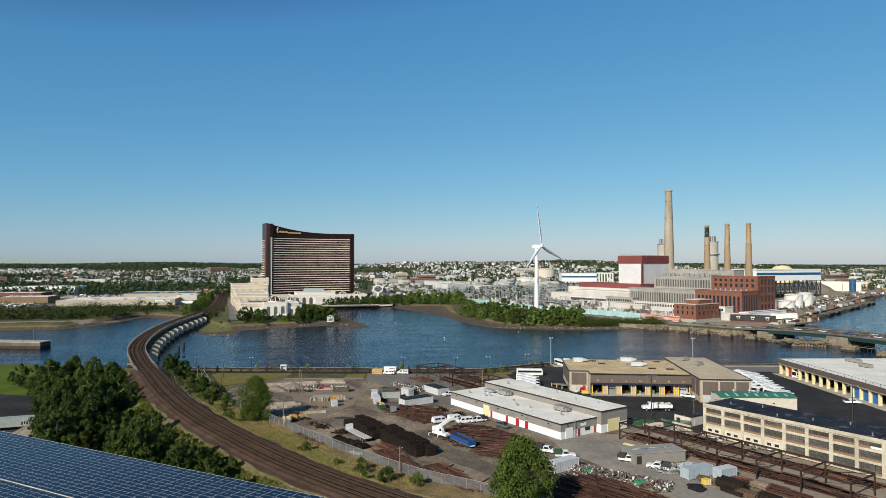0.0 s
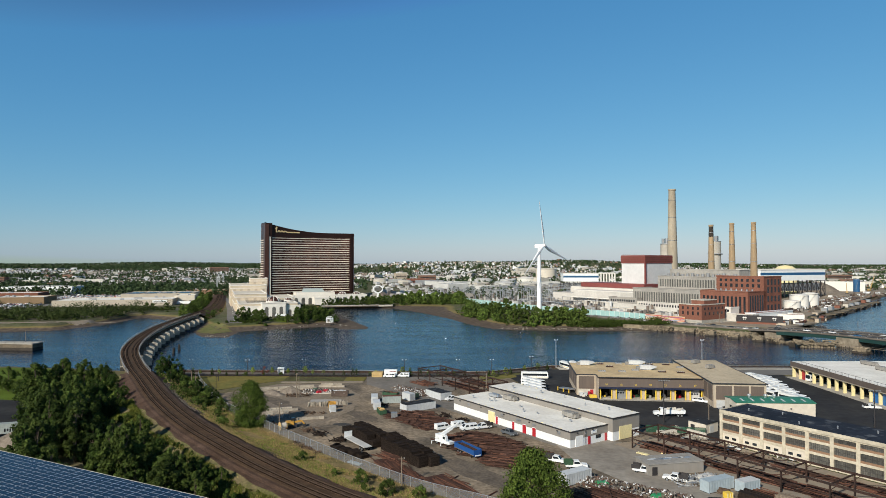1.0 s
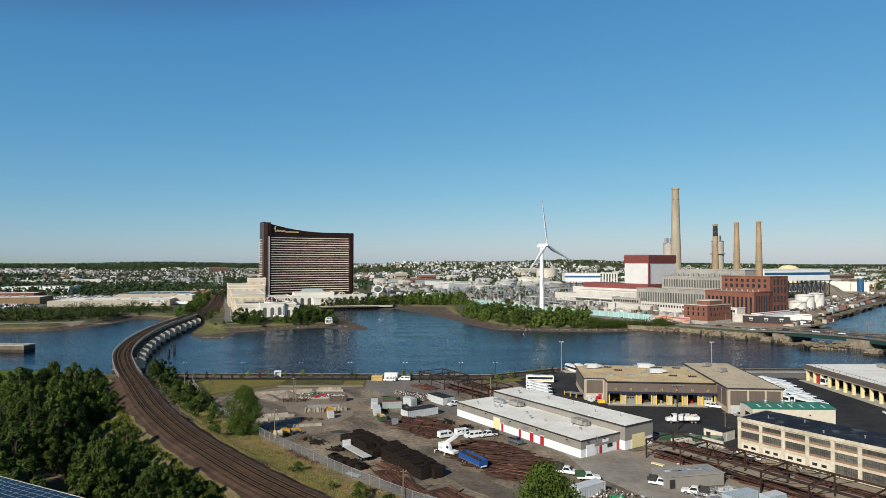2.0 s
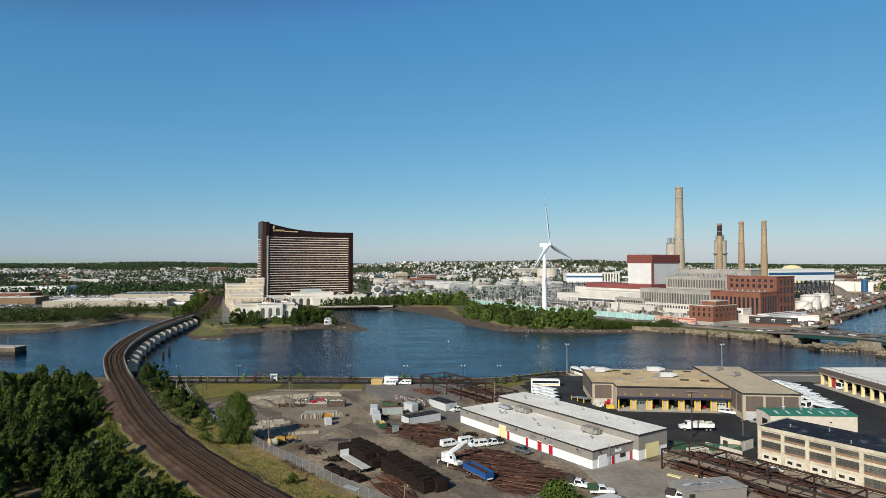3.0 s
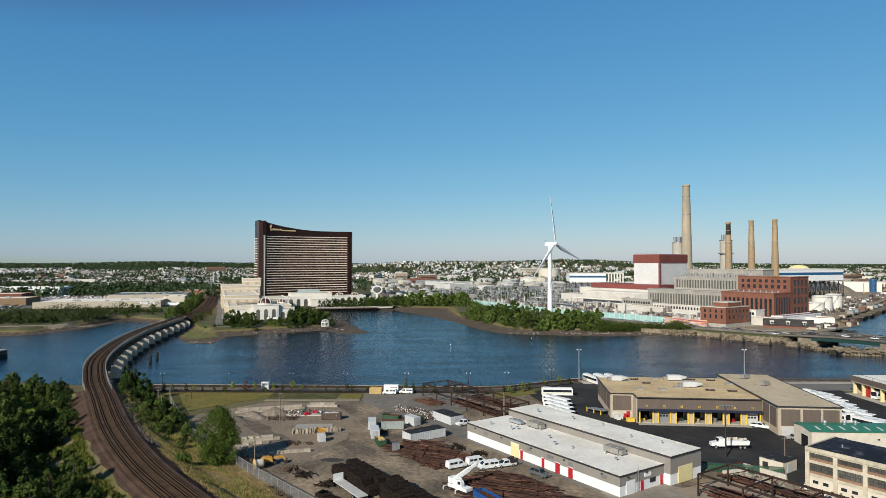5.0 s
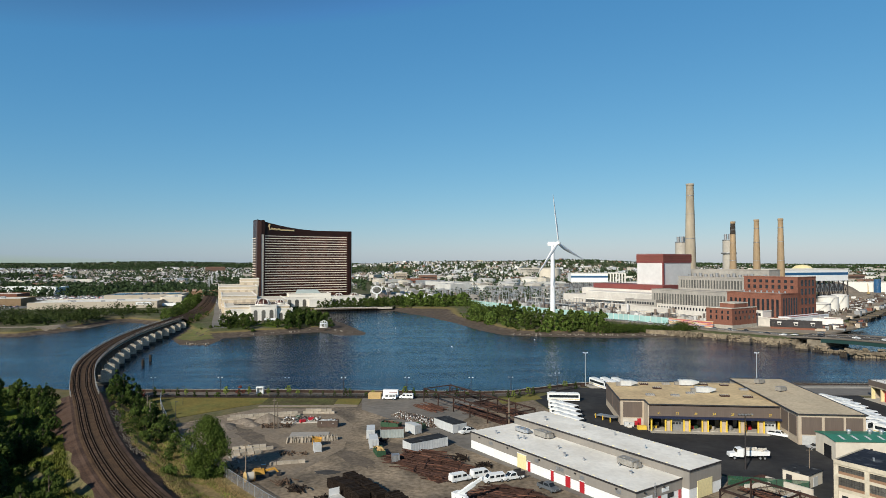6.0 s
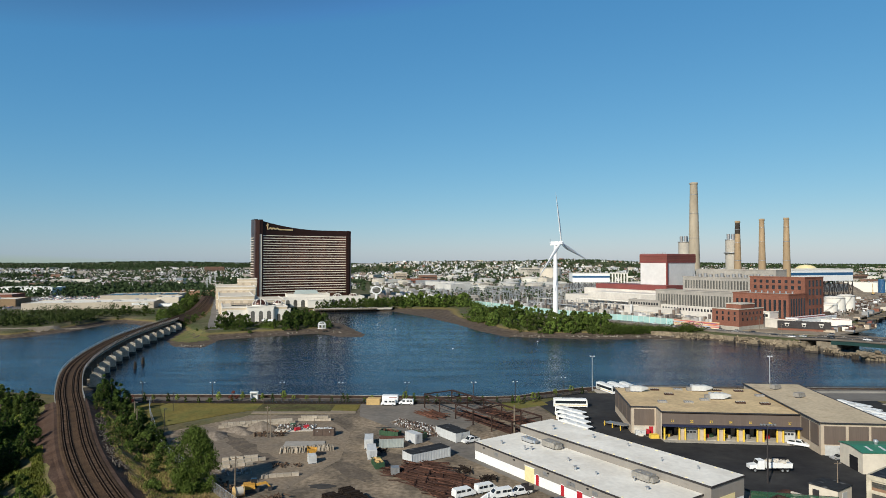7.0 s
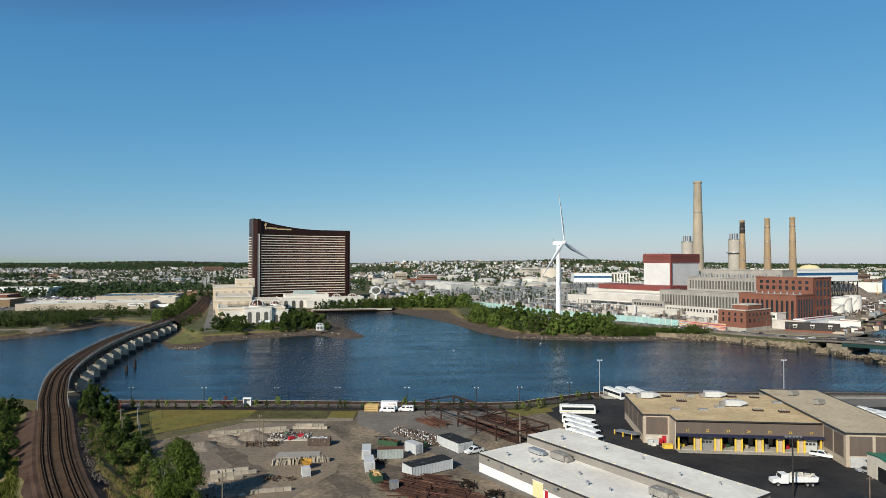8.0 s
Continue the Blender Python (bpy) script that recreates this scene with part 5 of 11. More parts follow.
def arch_front(t, x0, x1, y, z0, z1, n, depth=0.6):
    """Wall strip with n dark arched openings."""
    part("arcade_wall", Mesh().box(x0, x1, y, y + depth, z0, z1), PALE, t)
    w = (x1 - x0) / n
    for k in range(n):
        cx, r = x0 + (k + 0.5) * w, w * 0.25
        m = Mesh()
        vs = [(cx - r, y - 0.05, z0), (cx + r, y - 0.05, z0)] + [(cx + r * math.cos(math.pi * j / 8), y - 0.05, z1 - 1.2 - r + r * math.sin(math.pi * j / 8)) for j in range(9)]
        m.add(vs, [tuple(range(len(vs)))])
        part("arch_window", m, WINDOW_GREY, t)


def dome(t, x, y, z, r, h):
    prof = [(r * math.cos(a), z + h * math.sin(a)) for a in [math.pi / 2 * k / 8 for k in range(9)]]
    d = part("dome", Mesh().lathe(x, y, prof, 20), BRONZE_RED, t, "glazed dome with pale ribs")
    for k in range(8):
        rb = Mesh()
        a = 2 * math.pi * k / 8
        q = [(x + (p + 0.12) * math.cos(a), y + (p + 0.12) * math.sin(a), zz + 0.1) for p, zz in prof]
        for e, f in zip(q, q[1:]):
            rb.bar(e, f, 0.55)
        part("rib", rb, PALE, d)
    part("drum", Mesh().cyl(x, y, z - 2.2, z, r + 0.5, n=24), PALE, t)


def podium():
    t = thing("resort_podium", -190.0, 598.0, 4.0, 20.0, "cream resort podium with arcades, domes and terraces", "resort podium")
    def blk(name, x0, x1, y0, y1, h, m=PODIUM, z0=0.0):
        p = part(name, Mesh().box(x0, x1, y0, y1, z0, h), m, t)
        part("coping", Mesh().box(x0 - 0.4, x1 + 0.4, y0 - 0.4, y0 + 0.6, h, h + 0.8).box(x0 - 0.4, x0 + 0.6, y0 + 0.6, y1, h, h + 0.8).box(x1 - 0.6, x1 + 0.4, y0 + 0.6, y1, h, h + 0.8), PALE, p)
        part("roof", Mesh().box(x0 + 0.6, x1 - 0.6, y0 + 0.6, y1 - 0.2, h, h + 0.15), CREAM, p)
        if name == "wing":
            band = Mesh()
            for zz in (h - 3.2, h * 0.45):
                band.box(x0 - 0.25, x1 + 0.25, y0 - 0.25, y0, zz, zz + 0.7).box(x0 - 0.25, x0, y0, y1, zz, zz + 0.7)
            part("string_course", band, PALE, p)
            # panels stand proud; darker tan paints in the shade of a recess
            n = int((y1 - y0) / 8)
            for k in range(n):
                yy = y0 + (k + 0.5) * (y1 - y0) / n
                part("blind_window", Mesh().box(x0 - 0.12, x0, yy - 1.6, yy + 1.6, h * 0.5 + 0.4, h - 4.0), TAN_WALL, p, "darker panel standing proud, toned like a shaded recess")
            n = int((x1 - x0) / 7)
            for k in range(n):
                xx = x0 + (k + 0.5) * (x1 - x0) / n
                part("blind_window", Mesh().box(xx - 1.5, xx + 1.5, y0 - 0.12, y0, h * 0.5 + 0.4, h - 4.0), TAN_WALL, p, "darker panel standing proud, toned like a shaded recess")
        return p
    blk("wing", 0, 54, 8, 70, 11.5)
    blk("wing", -2, 30, 70, 150, 18)
    blk("wing", -4, 36, 150, 235, 24)
    blk("wing", 30, 60, 84, 150, 13)
    blk("wing", 20, 40, 190, 225, 31)
    blk("pavilion", 20, 42, -1, 10, 12.6, PALE)
    blk("pavilion", 4, 20, 3, 10, 9.5, PALE)
    blk("pavilion", 42, 56, 2, 12, 9.5, PALE)
    arch_front(t, 21, 41, -1.4, 0, 10.5, 3, 0.4)
    arch_front(t, 5, 19, 2.6, 0, 7.5, 2, 0.4)
    arch_front(t, 43, 55, 1.6, 0, 7.5, 2, 0.4)
    dome(t, 31, 8, 14.2, 6.2, 4.6)
    dome(t, 49, 40, 13.0, 4.2, 2.6)
    part("roof_plant", Mesh().box(8, 46, 34, 62, 11.5, 12.4), WINDOW, t, "dark roof glazing")
    blk("long_front", 40, 158, 160, 190, 10.5, PALE)
    blk("upper_front", 72, 120, 172, 196, 13.5, PALE)
    arch_front(t, 42, 92, 159.4, 0, 9.5, 6, 0.6)
    arch_front(t, 118, 157, 159.4, 0, 9.5, 5, 0.6)
    blk("entrance", 92, 118, 148, 160, 8.0, PALE)
    part("glass_gable", Mesh().add([(79, 172, 14.4), (108, 172, 14.4), (105, 179, 18.6), (82, 179, 18.6)], [(0, 1, 2, 3)]), mat("pale_sloped_glazing", (0.38, 0.43, 0.4), 0.4, var=0.08, scale=4), t, "pale green sloped glazing")
    part("glass_gable_back", Mesh().box(82, 105, 179, 180, 14, 18.6), PALE, t)
    dome(t, 128, 166, 11.6, 4.4, 2.6)
    dome(t, 146, 166, 11.6, 4.4, 2.6)
    return t


podium()


def gazebo():
    t = thing("gazebo", -99.5, 561.0, 3.0, 0, "white domed garden gazebo on columns", "gazebo")
    t.matrix_basis = t.matrix_basis @ Matrix.Scale(0.66, 4)
    part("floor", Mesh().cyl(0, 0, 0, 0.5, 5.2, n=8), PALE, t)
    for k in range(8):
        a = 2 * math.pi * k / 8
        part("column", Mesh().cyl(4.4 * math.cos(a), 4.4 * math.sin(a), 0.5, 4.6, 0.3, n=8), WHITE, t)
    part("ring_beam", Mesh().lathe(0, 0, [(4.0, 4.6), (4.9, 4.6), (4.9, 5.3), (4.0, 5.3), (4.0, 4.6)], 16), WHITE, t)
    rb = Mesh()
    for k in range(12):
        a = 2 * math.pi * k / 12
        q = [(4.6 * math.cos(b) * math.cos(a), 4.6 * math.cos(b) * math.sin(a), 5.3 + 3.0 * math.sin(b)) for b in [math.pi / 2 * j / 6 for j in range(7)]]
        for e, f in zip(q, q[1:]):
            rb.bar(e, f, 0.28)
    part("dome_ribs", rb, WHITE, t)
    return t


gazebo()


def chimney(x, y, top, r0, r1, material, soot=0.0, label="tall tapered tan brick chimney", z0=4.0):
    t = thing("chimney", x, y, z0, 0, label, "chimney", "power plant chimneys")
    H = top - z0
    zs = H - soot
    rs = r0 + (r1 - r0) * zs / H
    part("shaft", Mesh().lathe(0, 0, [(r0, 0), (rs, zs)], 28), material, t)
    if soot:
        part("sooty_top", Mesh().lathe(0, 0, [(rs, zs), (r1, H)], 28), SOOT, t, "soot-blackened top")
    part("rim", Mesh().lathe(0, 0, [(r1, H - 2.5), (r1 * 1.14, H - 1.8), (r1 * 1.14, H), (r1 * 0.75, H), (r1 * 0.75, H - 3)], 28), material, t)
    for f in (0.55, 0.75, 0.9):
        r = r0 + (r1 - r0) * f
        part("band", Mesh().lathe(0, 0, [(r + 0.02, H * f), (r + 0.12, H * f), (r + 0.12, H * f + 0.5), (r + 0.02, H * f + 0.5)], 28), GREY_MET, t)
    return t


chimney(280.2, 784.5, 144.8, 7.4, 4.0, CHIM_CONC, 0, "very tall tapered tan concrete chimney")
chimney(331.5, 686, 98.2, 4.6, 2.3, CHIMNEY)
chimney(315.5, 702, 98.2, 4.6, 2.3, CHIMNEY)
chimney(310.2, 743, 98.7, 4.7, 2.4, CHIMNEY, 14.0, "tan brick chimney with a soot-blackened top")


def twin_stack(x, y, top, k_):
    """Grouped stack; k_ scales its girth."""
    t = thing("grouped_stack", x, y, 4.0, 0, "thick grey concrete stack with three flues", "chimney", "grouped stacks")
    H, R = top - 4, 7.2 * k_
    part("shaft", Mesh().cyl(0, 0, 0, H - 7 * k_, R, R, n=24), CHIM_GREY, t)
    part("gallery", Mesh().lathe(0, 0, [(R, H - 24 * k_), (R * 1.25, H - 24 * k_), (R * 1.25, H - 22.6 * k_), (R, H - 22.6 * k_)], 24), GREY_MET, t)
    part("rim", Mesh().lathe(0, 0, [(R, H - 8 * k_), (R * 1.06, H - 7.6 * k_), (R * 1.06, H - 6.8 * k_), (R, H - 6.8 * k_)], 24), GREY_MET, t)
    for k in range(3):
        a = 2.1 * k + 0.5
        part("flue", Mesh().cyl(3.6 * k_ * math.cos(a), 3.6 * k_ * math.sin(a), H - 7 * k_, H, 2.0 * k_, n=12), GREY_MET, t)


twin_stack(310, 891, 88, 1.04)
twin_stack(482, 1132, 101.5, 1.38)

PLANT = (264.0, 560.0)


def window_rows(t, x0, x1, y, z0, z1, n, w, material=WINDOW, name="window", deep=0.12):
    s = (x1 - x0) / n
    for k in range(n):
        c = x0 + (k + 0.5) * s
        part(name, Mesh().box(c - w * s / 2, c + w * s / 2, y - deep, y, z0, z1), material, t)


def side_windows(t, x, y0, y1, z0, z1, n, w, material=WINDOW):
    s = (y1 - y0) / n
    for k in range(n):
        c = y0 + (k + 0.5) * s
        part("window", Mesh().box(x, x + 0.12, c - w * s / 2, c + w * s / 2, z0, z1), material, t)


def power_plant():
    """Old brick and stone generating hall; local x runs towards the river bridge."""
    t = thing("generating_hall", *PLANT, 4.0, YARD_ROT, "red brick and grey stone generating hall with tall windows", "power plant")
    def blk(name, x0, x1, y0, y1, h, m, z0=0.0, roof=GREYSTONE):
        p = part(name, Mesh().box(x0, x1, y0, y1, z0, h), m, t)
        part("parapet", Mesh().box(x0 - 0.3, x1 + 0.3, y0 - 0.3, y0 + 0.3, h, h + 0.9).box(x1 - 0.3, x1 + 0.3, y0 + 0.3, y1, h, h + 0.9).box(x0 - 0.3, x0 + 0.3, y0 + 0.3, y1, h, h + 0.9), m, p)
        part("roof", Mesh().box(x0 + 0.3, x1 - 0.3, y0 + 0.3, y1, h, h + 0.2), roof, p)
        return p
    a = blk("brick_block", -46, 0, 0, 30, 25.0, BRICK)
    window_rows(a, -44, -1, 0, 7, 21, 11, 0.5)
    side_windows(a, 0, 2, 26, 5, 22, 6, 0.45)
    b = blk("brick_block", -46, 0, 26, 56, 38.0, BRICK)
    window_rows(b, -44, -2, 26, 28.5, 31.5, 8, 0.45)
    window_rows(b, -44, -2, 26, 33.5, 36, 8, 0.45)
    for z in (8, 16, 24, 31):
        side_windows(b, 0, 30, 54, z, z + 5, 4, 0.42)
    c = blk("stone_block", -123, -46, 0, 30, 24.5, GREYSTONE)
    window_rows(c, -121, -47, 0, 10, 21.5, 26, 0.55, WINDOW_GREY)
    d = blk("stone_block", -112, -46, 26, 56, 36.5, GREYSTONE)
    window_rows(d, -110, -47, 26, 26.5, 34, 22, 0.55, WINDOW_GREY)
    e = blk("stone_block", -106, -30, 38, 56, 43.5, GREYSTONE)
    for k in range(14):
        part("roof_fan", Mesh().cyl(-104 + k * 5.6, 33, 36.5, 39.4 + (k % 3) * 0.6, 1.5, n=10), GREY_MET, t)
    f = blk("annex", -40, 12, -14, -4, 6.5, HALL_PALE, roof=MAROON)
    blk("annex", 0, 9, -4, 58, 7.0, WHITE, roof=MAROON)
    g2 = blk("annex", -30, -8, -13, 0, 11.5, PALE)
    window_rows(g2, -29, -9, -13, 8.2, 10.2, 7, 0.7)
    h = blk("annex", -150, -95, -12, 0, 8.5, HALL_PALE, roof=CONC_LT)
    i = blk("annex", -148, -112, -8, 4, 14.5, GREYSTONE)
    window_rows(i, -146, -114, -8, 10.8, 13, 11, 0.6)
    j = blk("annex", -112, -50, -7, 0, 11.5, HALL_PALE)
    window_rows(j, -111, -51, -7, 8, 10.3, 20, 0.5)
    for k in range(8):
        x, y = local(t, -40 + 5 * k, 16)
        roof_vent(x, y, 29.2, 2.0, 0.6)
    return t


power_plant()


def boiler_house():
    t = thing("boiler_house", *PLANT, 4.0, YARD_ROT, "white boiler house with a maroon crown", "boiler house")
    part("wall", Mesh().box(-186, -153, 58, 106, 0, 50), mat("dulled_boiler_cladding", (0.66, 0.645, 0.62), 0.7, var=0.05, scale=3, col2=(0.6, 0.585, 0.56), big=18), t)
    part("crown", Mesh().box(-186.6, -152.4, 57.4, 106.6, 50, 59), MAROON, t)
    for z in (52.2, 54.4, 56.6):
        part("groove", Mesh().box(-187.0, -152.0, 57.0, 107, z, z + 0.5), BRICK, t)
    part("corner_strip", Mesh().box(-153.6, -151.9, 57.2, 58.8, 10, 50), MAROON, t)
    for k in range(10):
        part("roof_post", Mesh().bar((-184 + k * 3.2, 58.4, 59), (-184 + k * 3.2, 58.4, 60.6), 0.25), MAROON, t)
    part("roof", Mesh().box(-186, -153, 58, 106, 59, 59.3), GREYSTONE, t)
    part("low_hall", Mesh().box(-250, -140, 40, 70, 0, 22), HALL_PALE, t)
    part("low_roof", Mesh().box(-232, -140, 39.4, 70, 22, 27), MAROON, t, "maroon clad upper storey")
    part("white_hall", Mesh().box(-218, -124, 12, 40, 0, 19), HALL_PALE, t)
    part("white_roof", Mesh().box(-218, -124, 12, 40, 19, 19.5), PALE, t)
    part("cream_hall", Mesh().box(-258, -219, 18, 40, 0, 15), HALL_PALE, t)
    return t


boiler_house()


def turbine_hall(x, y, rot, L, D, lo=25.0, hi=40.0, label="white hall with a blue stripe raised on steel frames"):
    """White clad box with a blue stripe, carried on open steel bents."""
    t = thing("raised_hall", x, y, 4.0, rot, label, "raised hall", "raised halls")
    part("cladding", Mesh().box(0, L, 0, D, lo, hi), WHITE, t)
    part("stripe", Mesh().box(-0.1, L + 0.1, -0.1, 0, lo + 0.52 * (hi - lo), lo + 0.76 * (hi - lo)), BLUE_STRIPE, t)
    part("roof", Mesh().box(-0.5, L + 0.5, -0.5, D + 0.5, hi, hi + 1.2), PALE, t)
    n = int(L / 9)
    for r in (0.6, D / 2, D - 0.6):
        for k in range(n + 1):
            xx = k * L / n
            part("column", Mesh().bar((xx, r, 0), (xx, r, lo), 0.9), DARK_MET, t)
    br = Mesh()
    for k in range(n):
        a, b = k * L / n, (k + 1) * L / n
        br.bar((a, 0.6, 2), (b, 0.6, lo - 1), 0.5).bar((b, 0.6, 2), (a, 0.6, lo - 1), 0.5).bar((a, 0.6, lo / 2), (b, 0.6, lo / 2), 0.5)
    part("bracing", br, DARK_MET, t)
    part("duct", Mesh().box(4, L - 4, 4, D - 4, lo * 0.4, lo * 0.8), GREY_MET, t)
    return t


turbine_hall(440, 888, 22, 128, 46)
turbine_hall(200, 1066, -4, 58, 40, 18.8, 31.5)
for k in range(6):
    ft = thing("flue_column", 262 + 4.2 * k, 1062 - 1.5 * k, 4, 0, "pale upright boiler flue", "flue", "boiler flues")
    part("pipe", Mesh().cyl(0, 0, 0, 32, 1.2, n=12), PALE, ft)
    part("elbow", Mesh().bar((0, 0, 32), (0, 12, 33), 2.2), PALE, ft)


def pump_house():
    t = thing("pump_house", 214.0, 536.0, 4.0, YARD_ROT, "red brick pump house with a stepped roof", "pump house")
    part("plinth", Mesh().box(-22, 0.3, -0.3, 34, 0, 3.0), CONC, t)
    a = part("wall", Mesh().box(-21.7, 0, 0, 33.5, 3.0, 15.5), BRICK, t)
    part("coping", Mesh().box(-22, 0.3, -0.3, 0.3, 15.5, 16.2).box(-0.3, 0.3, 0.3, 33.5, 15.5, 16.2), CONC_LT, t)
    part("roof", Mesh().box(-21.4, -0.3, 0.3, 33.4, 15.5, 15.8), GREYSTONE, t)
    b = part("upper_wall", Mesh().box(-15, -3, 8, 26, 15.5, 19.0), BRICK, t)
    part("upper_roof", Mesh().box(-15.3, -2.7, 7.7, 26.3, 19.0, 19.6), CONC_LT, t)
    window_rows(a, -20, -1, 0, 7, 10, 4, 0.3)
    window_rows(a, -20, -1, 0, 11.5, 13.8, 4, 0.3)
    side_windows(a, 0, 2, 32, 11.5, 13.5, 6, 0.3)
    side_windows(a, 0, 2, 32, 7, 9.5, 5, 0.3)
    return t


pump_house()


def tank(x, y, r, h, material=TANK_WHITE, label="white cylindrical storage tank", roofh=None, z=4.0):
    t = thing("storage_tank", x, y, z, 0, label, "storage tank", "storage tanks")
    part("shell", Mesh().cyl(0, 0, 0, h, r, n=36, cap=False), material, t)
    part("roof", Mesh().lathe(0, 0, [(r, h), (r * 0.6, h + (roofh or r * 0.1)), (0.01, h + (roofh or r * 0.1) * 1.3)], 36), material, t)
    part("wind_girder", Mesh().lathe(0, 0, [(r, h - 0.8), (r + 0.35, h - 0.8), (r + 0.35, h - 0.5), (r, h - 0.5)], 36), GREY_MET, t)
    st = Mesh()
    for k in range(18):
        a = 3.6 + k * 0.07
        st.rbox((r + 0.5) * math.cos(a), (r + 0.5) * math.sin(a), h * k / 18, 0.6, 0.9, 0.25, math.degrees(a))
    part("stair", st, GREY_MET, t)
    return t


tank(394, 712, 9.5, 15, PALE)
tank(416, 728, 8.0, 16, PALE)
tank(378, 697, 8.4, 9.2, PALE, "low cream cylindrical storage tank")
tank(434, 748, 3.2, 13)
tank(356, 692, 7.4, 10, PALE, "low cream storage tank")
tank(412, 742, 3.4, 13, CONC_LT)
tank(365, 1020, 17, 34, PALE, "tall domed cream storage tank", 9)
tank(291, 1800, 29, 31, CREAM, "wide cream storage tank", 2)
for x, y, r, h in ((-42, 1745, 27, 22), (-12, 1700, 17, 17), (22, 1730, 20, 18), (-150, 1530, 20, 14), (95, 1500, 24, 15), (150, 1480, 22, 14), (205, 1560, 24, 17), (-90, 1480, 17, 12), (62, 1360, 20, 11), (128, 1330, 24, 12), (170, 1270, 20, 11), (-20, 1600, 16, 12)):
    tank(x, y, r * 0.9, h * 0.7, rnd.choice((TANK_WHITE, TANK_WHITE, PALE, CONC_LT)))


# ---- trees and shrubs ----
def leaf_cloud(seed, clumps, per, size, flat=0.5):
    """Leaf sprays in clumps; clumps are (x, y, z, radius)."""
    r = random.Random(seed)
    m = Mesh()
    for cx, cy, cz, cr in clumps:
        for k in range(per):
            a, u = r.uniform(0, 2 * math.pi), r.uniform(-0.75, 1)
            q = math.sqrt(max(0, 1 - u * u))
            d = cr * r.uniform(0.55, 1.05)
            n = Vector((q * math.cos(a), q * math.sin(a), u))
            p = Vector((cx, cy, cz)) + n * d
            n = (n + Vector((r.gauss(0, 0.45), r.gauss(0, 0.45), r.gauss(0.35, 0.4)))).normalized()
            e = n.orthogonal().normalized()
            f = n.cross(e)
            t = r.uniform(0, 6.28)
            e, f = e * math.cos(t) + f * math.sin(t), f * math.cos(t) - e * math.sin(t)
            s = size * r.uniform(0.6, 1.35)
            m.add([tuple(p - e * s), tuple(p + f * s * flat - n * s * 0.15), tuple(p + e * s), tuple(p - f * s * flat - n * s * 0.15)], [(0, 1, 2, 3)])
    return m


def leader_clumps(seed, h, rad, base, count):
    """Clump centres round several pointed leaders of unequal height."""
    r = random.Random(seed)
    heads = [(0, 0, h, rad * 0.72)]
    for k in range(5):
        a, d = k * 1.257 + r.uniform(-0.4, 0.4), rad * r.uniform(0.4, 0.68)
        heads.append((d * math.cos(a), d * math.sin(a), h * r.uniform(0.55, 0.92), rad * r.uniform(0.42, 0.6)))
    out = []
    while len(out) < count:
        x, y, top, w = heads[len(out) % len(heads)]
        f = r.random() ** 0.8
        d = w * ((1 - f) ** 0.65 * (0.65 + 0.35 * min(1, f / 0.2))) * math.sqrt(r.uniform(0.2, 1))
        a = r.uniform(0, 6.28)
        cr = rad * r.uniform(0.2, 0.32) * (1.15 - 0.55 * f)
        out.append((x + d * math.cos(a), y + d * math.sin(a), base + cr + (top - base - cr) * f, cr))
    return out


def crown_clumps(seed, h, rad, base, count, cone=0.0, lump=0.3):
    """Clump centres filling an uneven crown from base to h."""
    r = random.Random(seed)
    out = []
    while len(out) < count:
        f = r.random()
        z = base + (h - base) * f
        w = math.sin(math.pi * min(1, 0.16 + 0.84 * f)) ** 0.6 if cone == 0 else (1 - f) ** 0.9 + 0.08
        a = r.uniform(0, 6.28)
        lob = 1 + lump * math.sin(a * 2 + seed) + lump * 0.6 * math.sin(a * 3 + seed * 2.3 + f * 5)
        d = rad * w * lob * math.sqrt(r.uniform(0.25, 1)) * 0.86
        out.append((d * math.cos(a), d * math.sin(a), z - rad * 0.1, rad * r.uniform(0.2, 0.34) * (0.7 if cone else 1)))
    return out


def tree_model(name, seed, h, rad, base, clumps, per, size, leaf, label, cone=0.0, group="", category="tree"):
    t = thing(name, 0, 0, 0, 0, label, category, group)
    r = random.Random(seed + 100)
    trunk = Mesh().tube((0, 0, -0.5), (0.15, 0.1, h * 0.45), h * 0.024 + 0.05, h * 0.014, 8).tube((0.15, 0.1, h * 0.45), (0, 0, h * 0.85), h * 0.014, 0.03, 6)
    cl = leader_clumps(seed, h, rad, base, clumps) if cone < 0 else crown_clumps(seed, h, rad, base, clumps, cone)
    for c in cl[::3]:
        z = max(base * 0.6, c[2] - rad * r.uniform(0.4, 0.8))
        trunk.tube((0.1, 0.05, min(z, h * 0.7)), (c[0], c[1], c[2]), h * 0.008, 0.02, 5)
    part("trunk", trunk, TREE_BARK, t)
    part("crown", leaf_cloud(seed, cl, per, size), leaf, t)
    return t


MODELS = {}


def model(key, *args, **kw):
    t = tree_model(*args, **kw)
    MODELS[key] = t
    return t


FIRST = {}


def plant(key, x, y, z, s=1.0, rot=None, sz=1.0):
    """Places a tree or shrub of a kind; the first use takes the model itself."""
    m = pose(x, y, z, 0, 0, rnd.uniform(0, 360) if rot is None else rot) @ Matrix.Diagonal((s, s, s * sz, 1))
    if key not in FIRST:
        FIRST[key] = True
        MODELS[key].matrix_basis = m
        return MODELS[key]
    o = copy_thing(MODELS[key], m)
    o.matrix_basis = m
    return o


